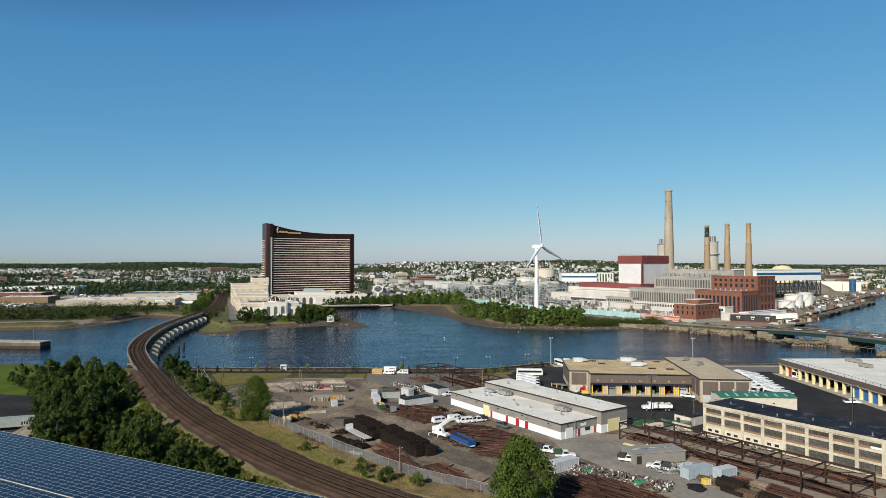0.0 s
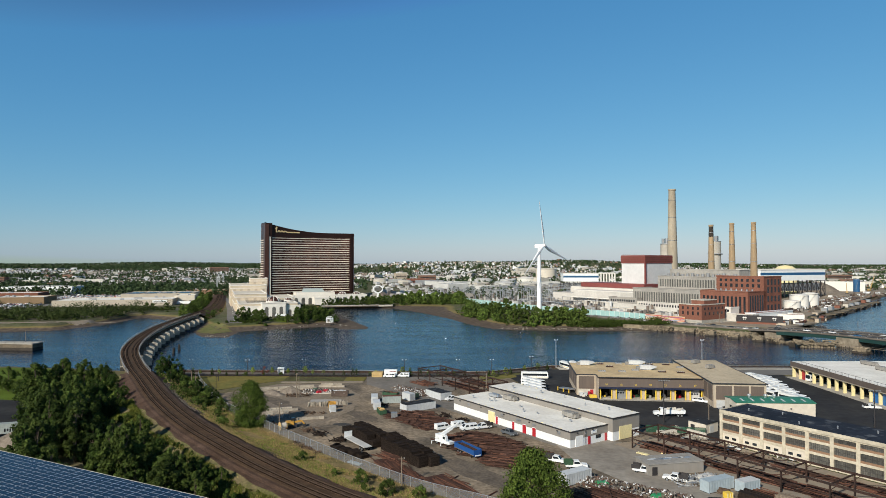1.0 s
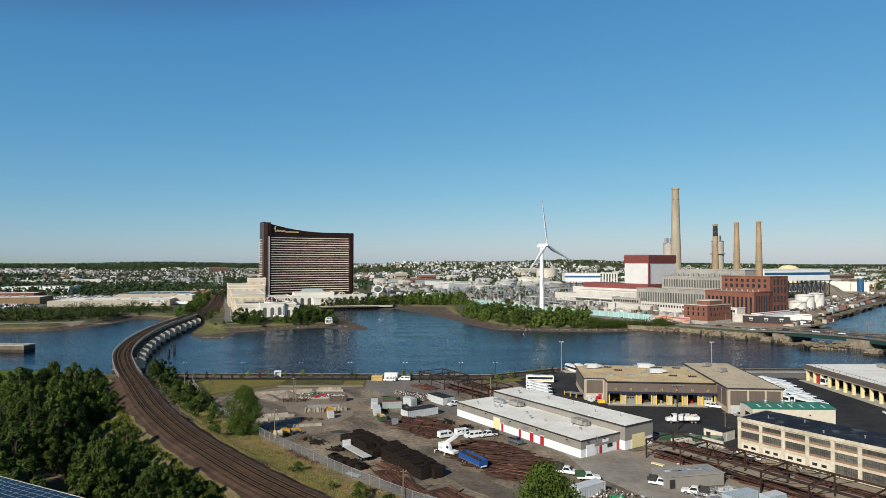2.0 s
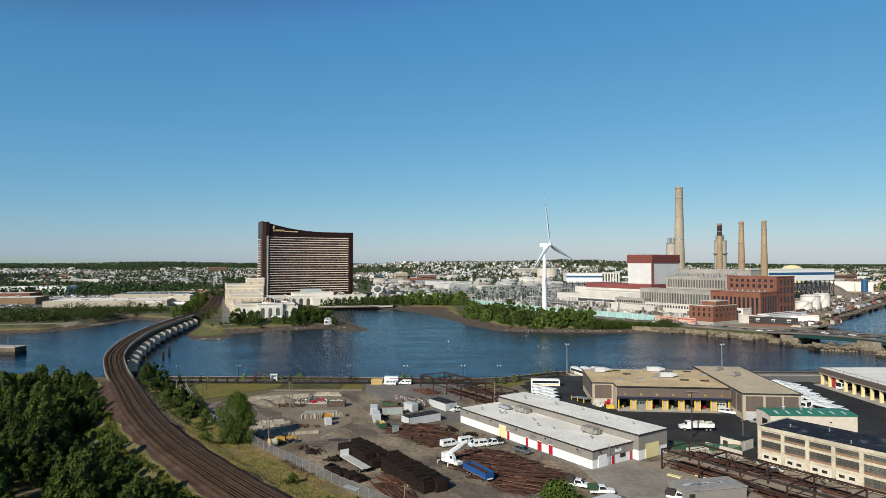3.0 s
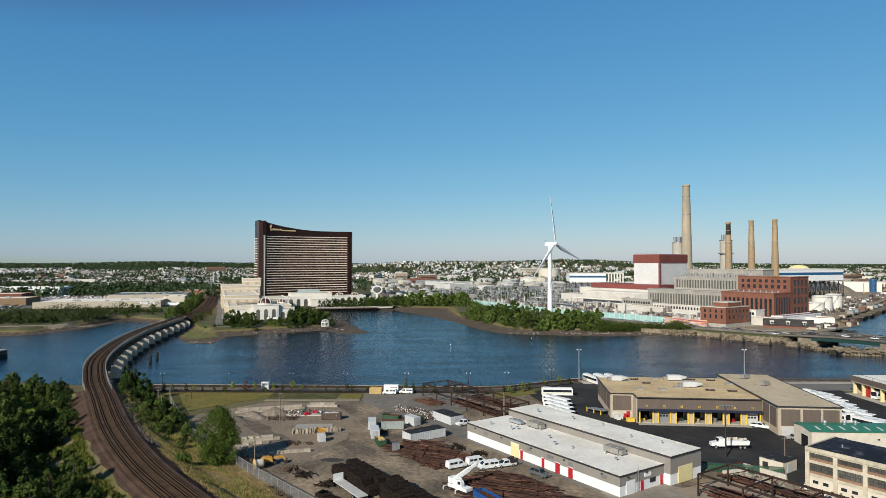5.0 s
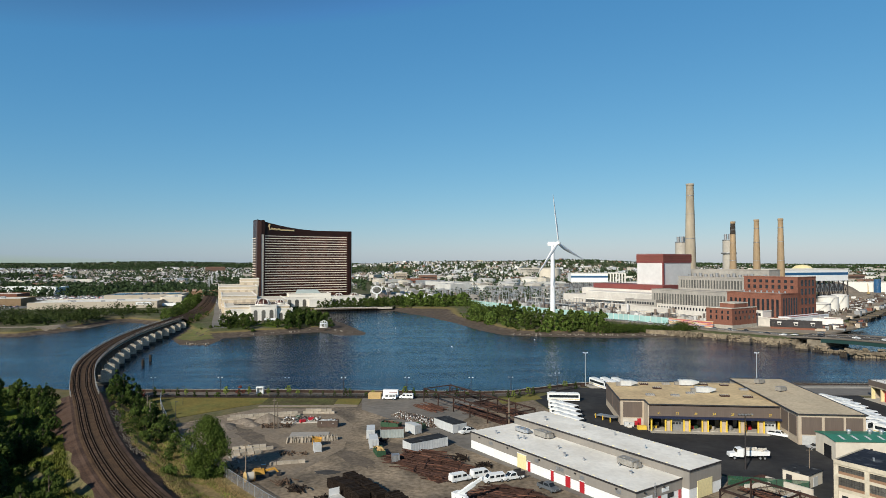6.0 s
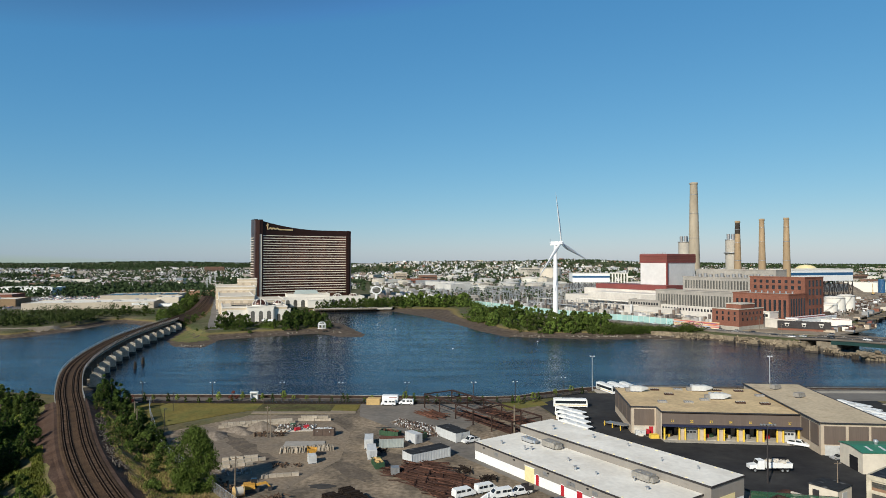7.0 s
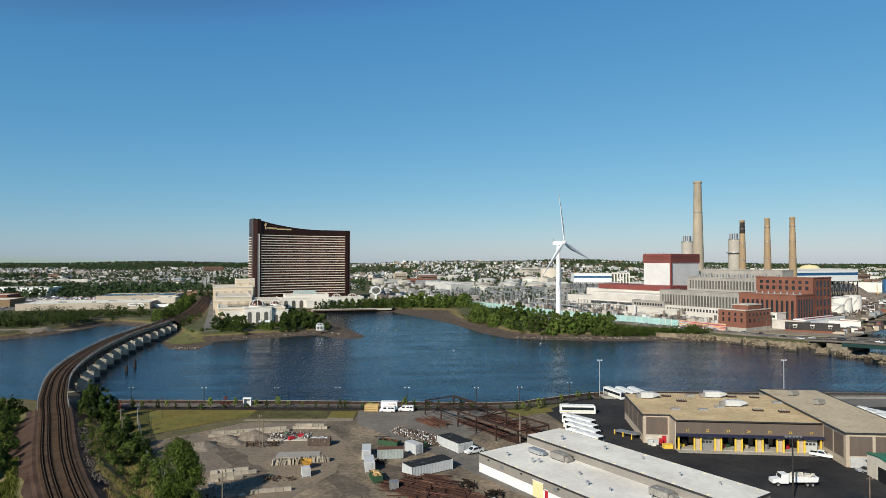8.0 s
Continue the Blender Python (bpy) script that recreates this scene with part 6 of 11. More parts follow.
for k in range(3):
    model("wood%d" % k, "tree", 21 + k, 14.5, 5.2, 0.6, 74, 76, 0.33, (LEAF, LEAF, LEAF_DK)[k], "tall leafy green tree in the dense trackside wood", cone=-1.0, group="trackside wood")
for k in range(2):
    model("dark%d" % k, "tree", 31 + k, 9.8, 3.9, 0.3, 52, 58, 0.33, LEAF_DK, "dark green bushy tree beside the railway", cone=-1.0, group="trackside trees")
for k in range(2):
    model("bush%d" % k, "shrub", 41 + k, 3.6, 2.4, 0.2, 26, 46, 0.24, LEAF if k else LEAF, "leafy green shrub on the railway slope", group="slope shrubs", category="shrub")
model("yard_tree", "tree", 52, 15.0, 6.6, 1.2, 175, 130, 0.26, LEAF_YARD, "broad leafy tree by the yard fence", group="yard trees")
model("young", "young_tree", 61, 4.2, 1.3, 1.2, 16, 26, 0.25, LEAF_LT, "young light green tree on the promenade", group="promenade trees", category="tree")
model("young_dk", "young_conifer", 62, 3.6, 1.4, 0.4, 18, 26, 0.25, LEAF_DK, "small dark conifer on the promenade", cone=1.0, group="promenade trees", category="tree")
model("red", "young_red_tree", 63, 4.0, 1.6, 0.8, 16, 26, 0.25, LEAF_RED, "young copper-red tree on the promenade", category="tree")
for k in range(3):
    model("far%d" % k, "tree", 71 + k, 9.0, 3.9, 0.8, 28, 30, 0.68, (LEAF_FAR, LEAF_FAR, LEAF)[k], "round green tree on the far shore", group="far shore trees")
for k in range(2):
    model("garden%d" % k, "garden_tree", 81 + k, 10.5, 3.9, 0.2, 34, 28, 0.56, LEAF if k else LEAF_DK, "dark green clipped garden tree near the resort", group="resort garden trees", category="tree")
model("cone", "conifer", 91, 11.0, 3.2, 0.6, 30, 20, 0.7, LEAF_DK, "dark conical evergreen in the resort garden", cone=1.0, group="resort garden trees", category="tree")
model("farbush", "shrub", 95, 4.2, 3.4, 0.1, 16, 20, 0.8, LEAF, "low green shrub on the river bank", group="bank shrubs", category="shrub")


def rail_at(y, off):
    """Place beside the railway at a northing y; off > 0 lies to the right of it."""
    k = next(i for i in range(b0 + 20) if line[i + 1][1] > y)
    a, b = line[k], line[k + 1]
    f = (y - a[1]) / (b[1] - a[1])
    dx, dy = b[0] - a[0], b[1] - a[1]
    L = math.hypot(dx, dy)
    return a[0] + dx * f + dy / L * off, a[1] + dy * f - dx / L * off, a[2] + (b[2] - a[2]) * f


def slope_z(off, z):
    h = z - 2.6
    o = abs(off)
    if off < 0:
        return max(2.8, z - 0.95 - max(0, o - 6.9) * (h - 0.35) / (2.1 * h - 0.5))
    return max(3.05, z - 0.7 - max(0, o - 5.6) * (h - 0.7) / (0.8 + 1.6 * h))


# wood left of the line
for row, (o0, o1, n, y0, y1, smin, smax) in enumerate(((19, 25, 17, 152, 262, 0.55, 0.8), (25, 34, 20, 158, 258, 0.8, 1.15), (30, 44, 20, 205, 268, 1.0, 1.3), (34, 46, 17, 165, 246, 0.95, 1.2), (44, 56, 10, 215, 262, 0.95, 1.25))):
    for k in range(n):
        y = y0 + (y1 - y0) * (k + rnd.uniform(0.1, 0.9)) / n
        x, yy, z = rail_at(y, -rnd.uniform(o0, o1))
        if yy < 132 - 0.5 * (x + 88) or x < -0.632 * yy:
            continue
        plant(rnd.choice(("wood0", "wood1", "wood2", "dark0", "dark1")), x, yy, 2.8, rnd.uniform(smin, smax))
for k in range(26):
    y = rnd.uniform(150, 250)
    off = -rnd.uniform(12, 19)
    x, yy, z = rail_at(y, off)
    plant(rnd.choice(("bush0", "bush1", "dark1")), x, yy, slope_z(off, z), rnd.uniform(0.45, 0.85))
for x, y, s in ((-168, 262, 0.75), (-156, 271, 0.7), (-147, 280, 0.65), (-160, 250, 0.8), (-178, 268, 0.72), (-151, 258, 0.8), (-158, 292, 0.7), (-164, 284, 0.8), (-152, 286, 0.65), (-170, 292, 0.7), (-148, 291, 0.5), (-160, 275, 0.85), (-172, 278, 0.85), (-154, 280, 0.8), (-166, 296, 0.5), (-190, 280, 0.35), (-228, 322, 0.3), (-144, 268, 0.6)):
    plant(rnd.choice(("dark0", "wood0")), x, y, 2.9, s)
for x, y, s in ((-72, 176, 0.5), (-66, 170, 0.55), (-60, 167, 0.5), (-76, 184, 0.6), (-80, 178, 0.7), (-70, 182, 0.45), (-55, 163, 0.45), (-84, 190, 0.7), (-64, 176, 0.4), (-50, 158, 0.4)):
    plant(rnd.choice(("dark0", "wood0", "dark1")), x - 2, y - 2, 2.9, s)
for k in range(14):
    off = -rnd.uniform(14, 21)
    x, yy, z = rail_at(222 + 4.0 * k, off)
    plant(rnd.choice(("dark0", "dark1", "bush1")), x, yy, slope_z(off, z), rnd.uniform(0.5, 0.8))
for k in range(20):
    off = -rnd.uniform(8.5, 13)
    x, yy, z = rail_at(236 + 3.3 * k, off)
    plant(rnd.choice(("dark0", "bush1", "bush1")), x, yy, slope_z(off, z), rnd.uniform(0.38, 0.62))
for k in range(18):
    off = rnd.uniform(6.6, 9.5)
    x, yy, z = rail_at(232 + 3.4 * k, off)
    plant(rnd.choice(("bush0", "bush1")), x, yy, slope_z(off, z), rnd.uniform(0.3, 0.5))
# shrubs right of the line
for y, off, key, s in ((292, 11, "dark0", 0.85), (286, 13, "dark1", 0.9), (279, 15, "dark0", 0.95), (284, 10.5, "dark1", 0.7), (271, 14, "bush0", 1.3), (266, 19, "bush1", 1.2), (262, 14, "dark0", 0.55), (256, 17, "bush1", 1.4), (250, 16, "dark1", 0.6), (247, 20, "bush0", 1.2), (242, 14, "bush1", 1.1), (240, 19, "dark0", 0.55),
                       (233, 16, "bush0", 0.9), (228, 20, "bush1", 1.0), (205, 17, "bush1", 0.6), (168, 15, "bush1", 0.7), (156, 14, "bush1", 0.5), (150, 15, "bush1", 0.9), (143, 14, "bush0", 1.0), (138, 17, "bush1", 0.8), (146, 11, "bush0", 0.5), (275, 18, "bush0", 1.0), (224, 13, "bush1", 0.6), (270, 10.5, "dark1", 0.5), (259, 19, "dark1", 0.6), (253, 12.5, "bush1", 1.2), (246, 16.5, "dark0", 0.6), (237, 17, "bush1", 1.3), (231, 12, "bush0", 0.8), (222, 18, "bush1", 1.1), (216, 15, "bush0", 0.8), (244, 11.5, "bush0", 0.9), (236, 20.5, "dark1", 0.5)):
    x, yy, z = rail_at(y, off)
    plant(key, x, yy, slope_z(off, z), s)
plant("yard_tree", -62.6, 213, 2.9, 0.76, 0, 1.24)
plant("yard_tree", 16.3, 133.5, 2.9, 0.96, 40, 1.1)
plant("bush1", -70, 208, 3, 1.2)

# dry grass strip along the yard fence
ribbon = spline([(-97, 268, 3.0), (-84, 244.5, 3.0), (-62.8, 218, 3.0), (-47.2, 199.5, 3.0), (-36.2, 187.3, 3.0), (-21.9, 171.7, 3.0), (-6.1, 156.5, 3.0), (8.6, 146.6, 3.0), (26, 133.5, 3.0)], 3.0)
structure("fence_verge", Mesh().sweep(ribbon, [(0.1, -0.3), (0.1, 0.03), (9.0, 0.06), (9.0, -0.3)]), VERGE, "dry straw-coloured grass strip along the fence", "verge")

# grass, weeds on the slopes
def grass_band(name, label, leaf, y0, y1, o0, o1, n, size, seed, wide=0.06):
    r = random.Random(seed)
    m = Mesh()
    for k in range(n):
        y, off = r.uniform(y0, y1), r.uniform(o0, o1)
        if math.sin(y * 0.31 + off * 0.9) + math.sin(y * 0.13 - off * 0.5) < -0.7:
            continue
        x, yy, z = rail_at(y, off)
        zz = slope_z(off, z) - 0.05
        for j in range(5):
            a, h = r.uniform(0, 6.28), size * r.uniform(0.5, 1.3)
            ox, oy = r.uniform(-0.6, 0.6), r.uniform(-0.6, 0.6)
            c, s = math.cos(a) * wide, math.sin(a) * wide
            lx, ly = r.uniform(-0.3, 0.3) * h, r.uniform(-0.3, 0.3) * h
            m.add([(x + ox - c, yy + oy - s, zz), (x + ox + c, yy + oy + s, zz), (x + ox + lx + c * 0.5, yy + oy + ly + s * 0.5, zz + h), (x + ox + lx - c * 0.5, yy + oy + ly - s * 0.5, zz + h)], [(0, 1, 2, 3)])
    return tagged(part(name, m, leaf), label, "grass", kind="stuff")


grass_band("dry_grass", "tall dry straw-coloured grass along the fence", DRY_GRASS, 138, 224, 7.4, 21.0, 11000, 0.42, 5, 0.032)
grass_band("grass_tufts", "scattered tufts of dry grass among the shrubs", DRY_GRASS, 222, 284, 8.0, 19.0, 1800, 0.55, 15, 0.035)
grass_band("green_weeds", "green weeds among the dry grass", LEAF_LT, 138, 284, 8.0, 19.5, 4200, 0.4, 6, 0.08)
grass_band("yellow_weeds", "yellow-green weeds on the ballast slope", WEED, 140, 245, -19.5, -8.0, 15000, 0.5, 7, 0.11)
grass_band("slope_weeds", "green weeds on the slope", LEAF_LT, 148, 284, -21, -10.5, 9000, 0.5, 8)
grass_band("straw_grass", "dry straw grass on the railway slope", DRY_GRASS, 138, 205, -18, -7.4, 3500, 0.3, 9)

# promenade planting
for k in range(34):
    x = -122 + k * 4.1 + rnd.uniform(-1.2, 1.2)
    key = rnd.choice(("young", "young_dk", "young_dk", "young_dk", "bush0"))
    plant(key, x, 304.2 + rnd.uniform(-0.6, 0.6), 3.0, rnd.uniform(0.35, 0.6) if key == "bush0" else rnd.uniform(0.6, 1.05))
plant("red", -84, 305, 3.0, 1.0)
plant("red", -121, 303, 3.0, 0.7)
for x, y in ((20, 302), (25, 305), (31, 309), (38, 313), (45, 317), (50, 319), (22, 299), (28, 303)):
    plant(rnd.choice(("young", "young_dk")), x, y, 3.05, rnd.uniform(0.7, 1.0))


def bank_plant(keys, pts, smin, smax, jit):
    for x, y in pts:
        x, y = x + rnd.uniform(-jit, jit), y + rnd.uniform(-jit, jit)
        z = float(height([x], [y])[0])
        if z > 1.2:
            plant(rnd.choice(keys), x, y, z - 0.15, rnd.uniform(smin, smax))


# far shore: bank by the turbine
bank_plant(("far0", "far1", "far2"), [(14 + 6.2 * (k % 27), 545 + 11 * (k // 27) + (30 if k % 27 < 4 else 0)) for k in range(81) if k % 27 < 18], 0.9, 1.45, 3.5)
bank_plant(("farbush", "far2"), [(22 + 4.3 * k, 538 + 1.5 * math.sin(k)) for k in range(30)], 0.5, 0.95, 2.0)
bank_plant(("far0", "far1", "far2"), [(-56 + 3.6 * k, 806 - 0.6 * k) for k in range(22)], 1.0, 1.6, 5)
bank_plant(("far0", "far1"), [(-48 + 3.4 * k, 824 - 0.8 * k) for k in range(22)], 1.1, 1.7, 5)
bank_plant(("far0", "far2", "far1"), [(-95 + 6.5 * (k % 14), 800 + 22 * (k // 14)) for k in range(28)], 0.8, 1.2, 5)
bank_plant(("far0", "far1", "far2", "farbush"), [(14 + 5.5 * (k % 7) + 1.5 * (k // 7), 576 + 12 * (k // 7)) for k in range(56)], 0.75, 1.35, 3.5)
bank_plant(("far0", "far2"), [(66 + 5.6 * k, 668 - 8.6 * k) for k in range(11)], 0.8, 1.25, 2.5)
plant("cone", 101, 560, 3.5, 1.15)
plant("cone", 122, 566, 3.5, 1.25)
plant("far1", 62, 640, 3.5, 1.7)
# resort garden
bank_plant(("garden0", "garden1", "cone"), [(-176 + 6.0 * (k % 13), 552 + 10 * (k // 13)) for k in range(39) if not (3 < k % 13 < 7)], 0.65, 1.12, 3)
bank_plant(("garden0", "garden1"), [(-128 + 6.5 * (k % 4), 566 + 11 * (k // 4)) for k in range(16)], 0.7, 1.05, 2.5)
t = thing("garden_tent", -151, 596, 3.6, 20, "low white canopy on the resort lawn", "canopy")
part("canopy", Mesh().gable(-5, 5, -2.5, 2.5, 2.4, 3.6).box(-5, 5, -2.5, 2.5, 2.2, 2.4), WHITE, t)
for k in range(6):
    part("leg", Mesh().bar((-4.7 + 4.7 * (k % 3), -2.2 + 4.4 * (k // 3), 0), (-4.7 + 4.7 * (k % 3), -2.2 + 4.4 * (k // 3), 2.2), 0.12), GALV, t)
bank_plant(("garden0", "garden1"), [(-138 + 5.5 * (k % 6) - 6 * (k // 6), 590 + 26 * (k // 6)) for k in range(18)], 0.6, 1.0, 3)
bank_plant(("garden0", "garden1"), [(-112 + 6.0 * (k % 6), 578 + 13 * (k // 6)) for k in range(30)], 0.7, 1.05, 3)
slab("quay_terrace", [(-146, 754), (-134, 756.5), (-78, 771), (-62, 776), (-62, 812), (-150, 790)], 3.5, CONC_LT, "pale paved terrace behind the boardwalk", "pavement", 1.6)
for k in range(17):
    plant(rnd.choice(("garden0", "garden1")), -143 + 4.9 * k, 763 + 1.2 * k + rnd.uniform(-1, 1), 3.4, rnd.uniform(0.72, 0.9), None, 0.95)
for k in range(12):
    plant(rnd.choice(("garden0", "garden1")), -138 + 6.4 * k, 776 + 1.5 * k + rnd.uniform(-1, 1), 3.4, rnd.uniform(0.8, 1.05))
bank_plant(("farbush",), [(-184 + 3.6 * k, 546 + 0.2 * k) for k in range(24)], 0.4, 0.65, 1.2)
# beside the far end of the railway, and the left bank
for y in range(585, 900, 11):
    k = min(range(len(line)), key=lambda i: abs(line[i][1] - y))
    for off, s in ((-14, 1.1), (-22, 1.0), (11, 0.55)):
        x, yy = line[k][0] + off + rnd.uniform(-3, 3), line[k][1] + rnd.uniform(-4, 4)
        z = float(height([x], [yy])[0])
        if z > 1.5 and not (off > 0 and y > 660):
            plant(rnd.choice(("far0", "far1", "far2")), x, yy, z - 0.2, s * rnd.uniform(0.7, 1.15))
bank_plant(("farbush", "far1"), [(-326 + 6 * k, 690 + 3 * math.sin(k)) for k in range(8)], 0.6, 1.0, 3)



def thicket(name, label, leaf, runs, n, seed, h, spread, size=0.8):
    """Dense bank scrub of many leaf sprays along a line of places."""
    r = random.Random(seed)
    cl = []
    run = spline([(x, y, 0) for x, y in runs], 3.0)
    P = []
    for k in range(n):
        p = run[min(len(run) - 1, int(r.random() * len(run)))]
        P.append((p[0] + r.gauss(0, spread), p[1] + r.gauss(0, spread * 1.4)))
    Z = height([p[0] for p in P], [p[1] for p in P])
    for (x, y), z in zip(P, Z):
        if z > 1.0:
            s = h * (r.uniform(0.4, 1.2) if r.random() < 0.75 else r.uniform(1.2, 1.75))
            for j in range(3):
                cl.append((x + r.uniform(-0.4, 0.4) * s, y + r.uniform(-0.4, 0.4) * s, z + s * r.uniform(0.15, 0.75), s * r.uniform(0.22, 0.4)))
    return tagged(part(name, leaf_cloud(seed, cl, 16, size), leaf), label, "shrubs", kind="stuff")


thicket("bank_scrub", "dense mixed green scrub on the left bank", LEAF_OLIVE, [(-520, 566), (-420, 570), (-340, 586), (-316, 630)], 320, 11, 8.5, 8.0)
thicket("bank_wood", "dark green wood behind the left bank", LEAF_OLIVE, [(-560, 615), (-440, 625), (-350, 640), (-310, 690)], 380, 12, 8.0, 16.0, 0.8)
thicket("point_scrub", "green scrub between railway and resort road", LEAF, [(-214, 540), (-224, 600), (-244, 680), (-262, 740)], 90, 13, 3.2, 2.6, 0.6)
thicket("turbine_scrub", "light green scrub on the turbine bank", LEAF_FAR, [(16, 560), (60, 546), (100, 543), (118, 548)], 280, 14, 4.5, 7.0, 0.7)
thicket("low_scrub", "low green scrub along the bank lawn", LEAF, [(118, 541), (140, 539), (166, 540), (182, 536)], 420, 18, 4.6, 2.6, 0.5)
thicket("shore_scrub", "mixed green scrub on the inner shore", LEAF_FAR, [(-90, 808), (-20, 806), (26, 792), (34, 720), (26, 640), (26, 590)], 240, 15, 5.0, 5.0, 0.7)
thicket("resort_scrub", "dense dark green planting round the resort", LEAF, [(-180, 562), (-150, 570), (-112, 600), (-95, 660), (-110, 690)], 130, 16, 3.2, 7.0, 0.7)
thicket("terrace_scrub", "dark green planting before the resort terrace", LEAF_DK, [(-150, 720), (-110, 765), (-50, 790)], 140, 17, 6.0, 6.0, 0.8)

# ---- distant town and woods ----
def scatter_town():
    r = random.Random(3)
    wall, roof, flat = Mesh(), Mesh(), Mesh()
    pts = []
    while len(pts) < 6200:
        y = 1250 + 2350 * r.random() ** 1.3
        x = r.uniform(-0.82, 0.82) * y
        if x > -0.13 * y and y < 1650 and x < 0.5 * y:
            continue
        if x < -0.25 * y and y > 3000:
            continue
        if math.sin(x / 170 + 0.6) + math.sin(y / 130 + x / 300) < -0.95:
            continue
        pts.append((x, y))
    P = np.array(pts)
    Z = height(P[:, 0], P[:, 1])
    for (x, y), z in zip(pts, Z):
        a = radians(r.choice((20, 24, 110, 115, 65)) + r.uniform(-6, 6))
        big = r.random() < 0.035
        L, W, H = (r.uniform(20, 46), r.uniform(12, 20), r.uniform(7, 16)) if big else (r.uniform(8, 13), r.uniform(6, 8.5), r.uniform(5, 7.5))
        c, s = math.cos(a), math.sin(a)
        g = lambda p, q, h: (x + c * p - s * q, y + s * p + c * q, z - 1 + h)
        b = [g(p, q, 0) for p, q in ((-L / 2, -W / 2), (L / 2, -W / 2), (L / 2, W / 2), (-L / 2, W / 2))]
        t = [g(p, q, H) for p, q in ((-L / 2, -W / 2), (L / 2, -W / 2), (L / 2, W / 2), (-L / 2, W / 2))]
        if big:
            flat.add(b + t, [(0, 1, 5, 4), (1, 2, 6, 5), (2, 3, 7, 6), (3, 0, 4, 7), (4, 5, 6, 7)])
            continue
        e, f = g(-L / 2, 0, H + W * 0.38), g(L / 2, 0, H + W * 0.38)
        wall.add(b + t + [e, f], [(0, 1, 5, 4), (1, 2, 6, 5), (2, 3, 7, 6), (3, 0, 4, 7), (4, 8, 7), (5, 6, 9)])
        o = [g(p, q, H - 0.2) for p, q in ((-L / 2 - 0.4, -W / 2 - 0.5), (L / 2 + 0.4, -W / 2 - 0.5), (L / 2 + 0.4, W / 2 + 0.5), (-L / 2 - 0.4, W / 2 + 0.5))]
        roof.add(o + [g(-L / 2 - 0.4, 0, H + W * 0.38 + 0.15), g(L / 2 + 0.4, 0, H + W * 0.38 + 0.15)], [(0, 1, 5, 4), (2, 3, 4, 5)])
    t = tagged(part("town_houses", wall, HOUSE_WALL), "many pale wooden houses across the hills", "houses", kind="stuff")
    tagged(part("house_roofs", roof, HOUSE_ROOF, None), "grey and brown shingled roofs of distant houses", "roofs", kind="stuff")
    tagged(part("town_blocks", flat, FLAT_WALL), "larger flat-roofed brick and pale town blocks", "buildings", kind="stuff")


scatter_town()


def scatter_woods(name, n, y0, y1, seed, size, power, label, keep):
    r = random.Random(seed)
    pts = []
    while len(pts) < n:
        y = y0 + (y1 - y0) * r.random() ** power
        x = r.uniform(-0.84, 0.84) * y
        if keep(x, y, r):
            pts.append((x, y))
    P = np.array(pts)
    Z = height(P[:, 0], P[:, 1])
    m = Mesh()
    for (x, y), z in zip(pts, Z):
        h = size * r.uniform(0.7, 1.3)
        for k in range(8 if y > 3000 else 10 if y > 1500 else 26):
            a, f = r.uniform(0, 6.28), r.random()
            d = h * 0.4 * math.sin(math.pi * (0.2 + 0.75 * f)) * math.sqrt(r.random())
            cx, cy, cz = x + d * math.cos(a), y + d * math.sin(a), z + h * (0.12 + 0.82 * f)
            nrm = Vector((math.cos(a) * 0.8 + r.gauss(0, 0.4), math.sin(a) * 0.8 + r.gauss(0, 0.4), r.uniform(0.1, 1.2))).normalized()
            e = nrm.orthogonal().normalized()
            g = nrm.cross(e)
            t, s = r.uniform(0, 6.28), h * (r.uniform(0.24, 0.44) if y > 3000 else r.uniform(0.17, 0.3) if y > 1500 else r.uniform(0.09, 0.17))
            e, g = (e * math.cos(t) + g * math.sin(t)) * s, (g * math.cos(t) - e * math.sin(t)) * s
            c = Vector((cx, cy, cz))
            m.add([tuple(c - e), tuple(c - g * 0.7), tuple(c + e), tuple(c + g * 0.8)], [(0, 1, 2, 3)])
    tagged(part(name, m, FAR_LEAF), label, "trees", kind="stuff")


scatter_woods("town_trees", 17000, 1150, 3700, 5, 9.6, 1.1, "green trees between the distant houses", lambda x, y, r: not (-0.12 * y < x < 0.5 * y and y < 1560) and (math.sin(x / 210) + math.sin(y / 160 + x / 330) > -0.9 or r.random() < 0.3))
scatter_woods("tree_belt", 1700, 960, 1330, 6, 12.0, 1.0, "belt of green trees behind the store", lambda x, y, r: x < -0.3 * y or (x > 0.5 * y and y > 1270))
scatter_woods("ridge_woods", 15000, 3000, 4300, 7, 8.0, 1.0, "dark wooded ridge on the skyline", lambda x, y, r: True)
scatter_woods("works_trees", 420, 860, 1500, 8, 9.0, 1.0, "scattered green trees among the works", lambda x, y, r: -0.12 * y < x < 0.5 * y and math.sin(x / 60) + math.sin(y / 70) > 0.4)


# ---- yard: fences, poles, racks ----
def fence(points, h, name, label, step=3.0, mesh_mat=None, z=3.0, top=True):
    """Posts, rails and a thin woven sheet along a line."""
    t = thing(name, 0, 0, 0, 0, label, "fence")
    run = spline([(*p, z) for p in points], step)
    for i, p in enumerate(run):
        part("post", Mesh().cyl(p[0], p[1], z - 0.3, z + h, 0.06, n=6), DARK_MET if "dark" in label else GALV, t)
    part("mesh_sheet", Mesh().sweep(run, [(0, 0.05), (0, h)]), mesh_mat, t)
    if top:
        part("top_rail", Mesh().sweep(run, [(-0.04, h - 0.02), (0.04, h - 0.02), (0.04, h + 0.06), (-0.04, h + 0.06)], True), DARK_MET if "dark" in label else GALV, t)
    return t


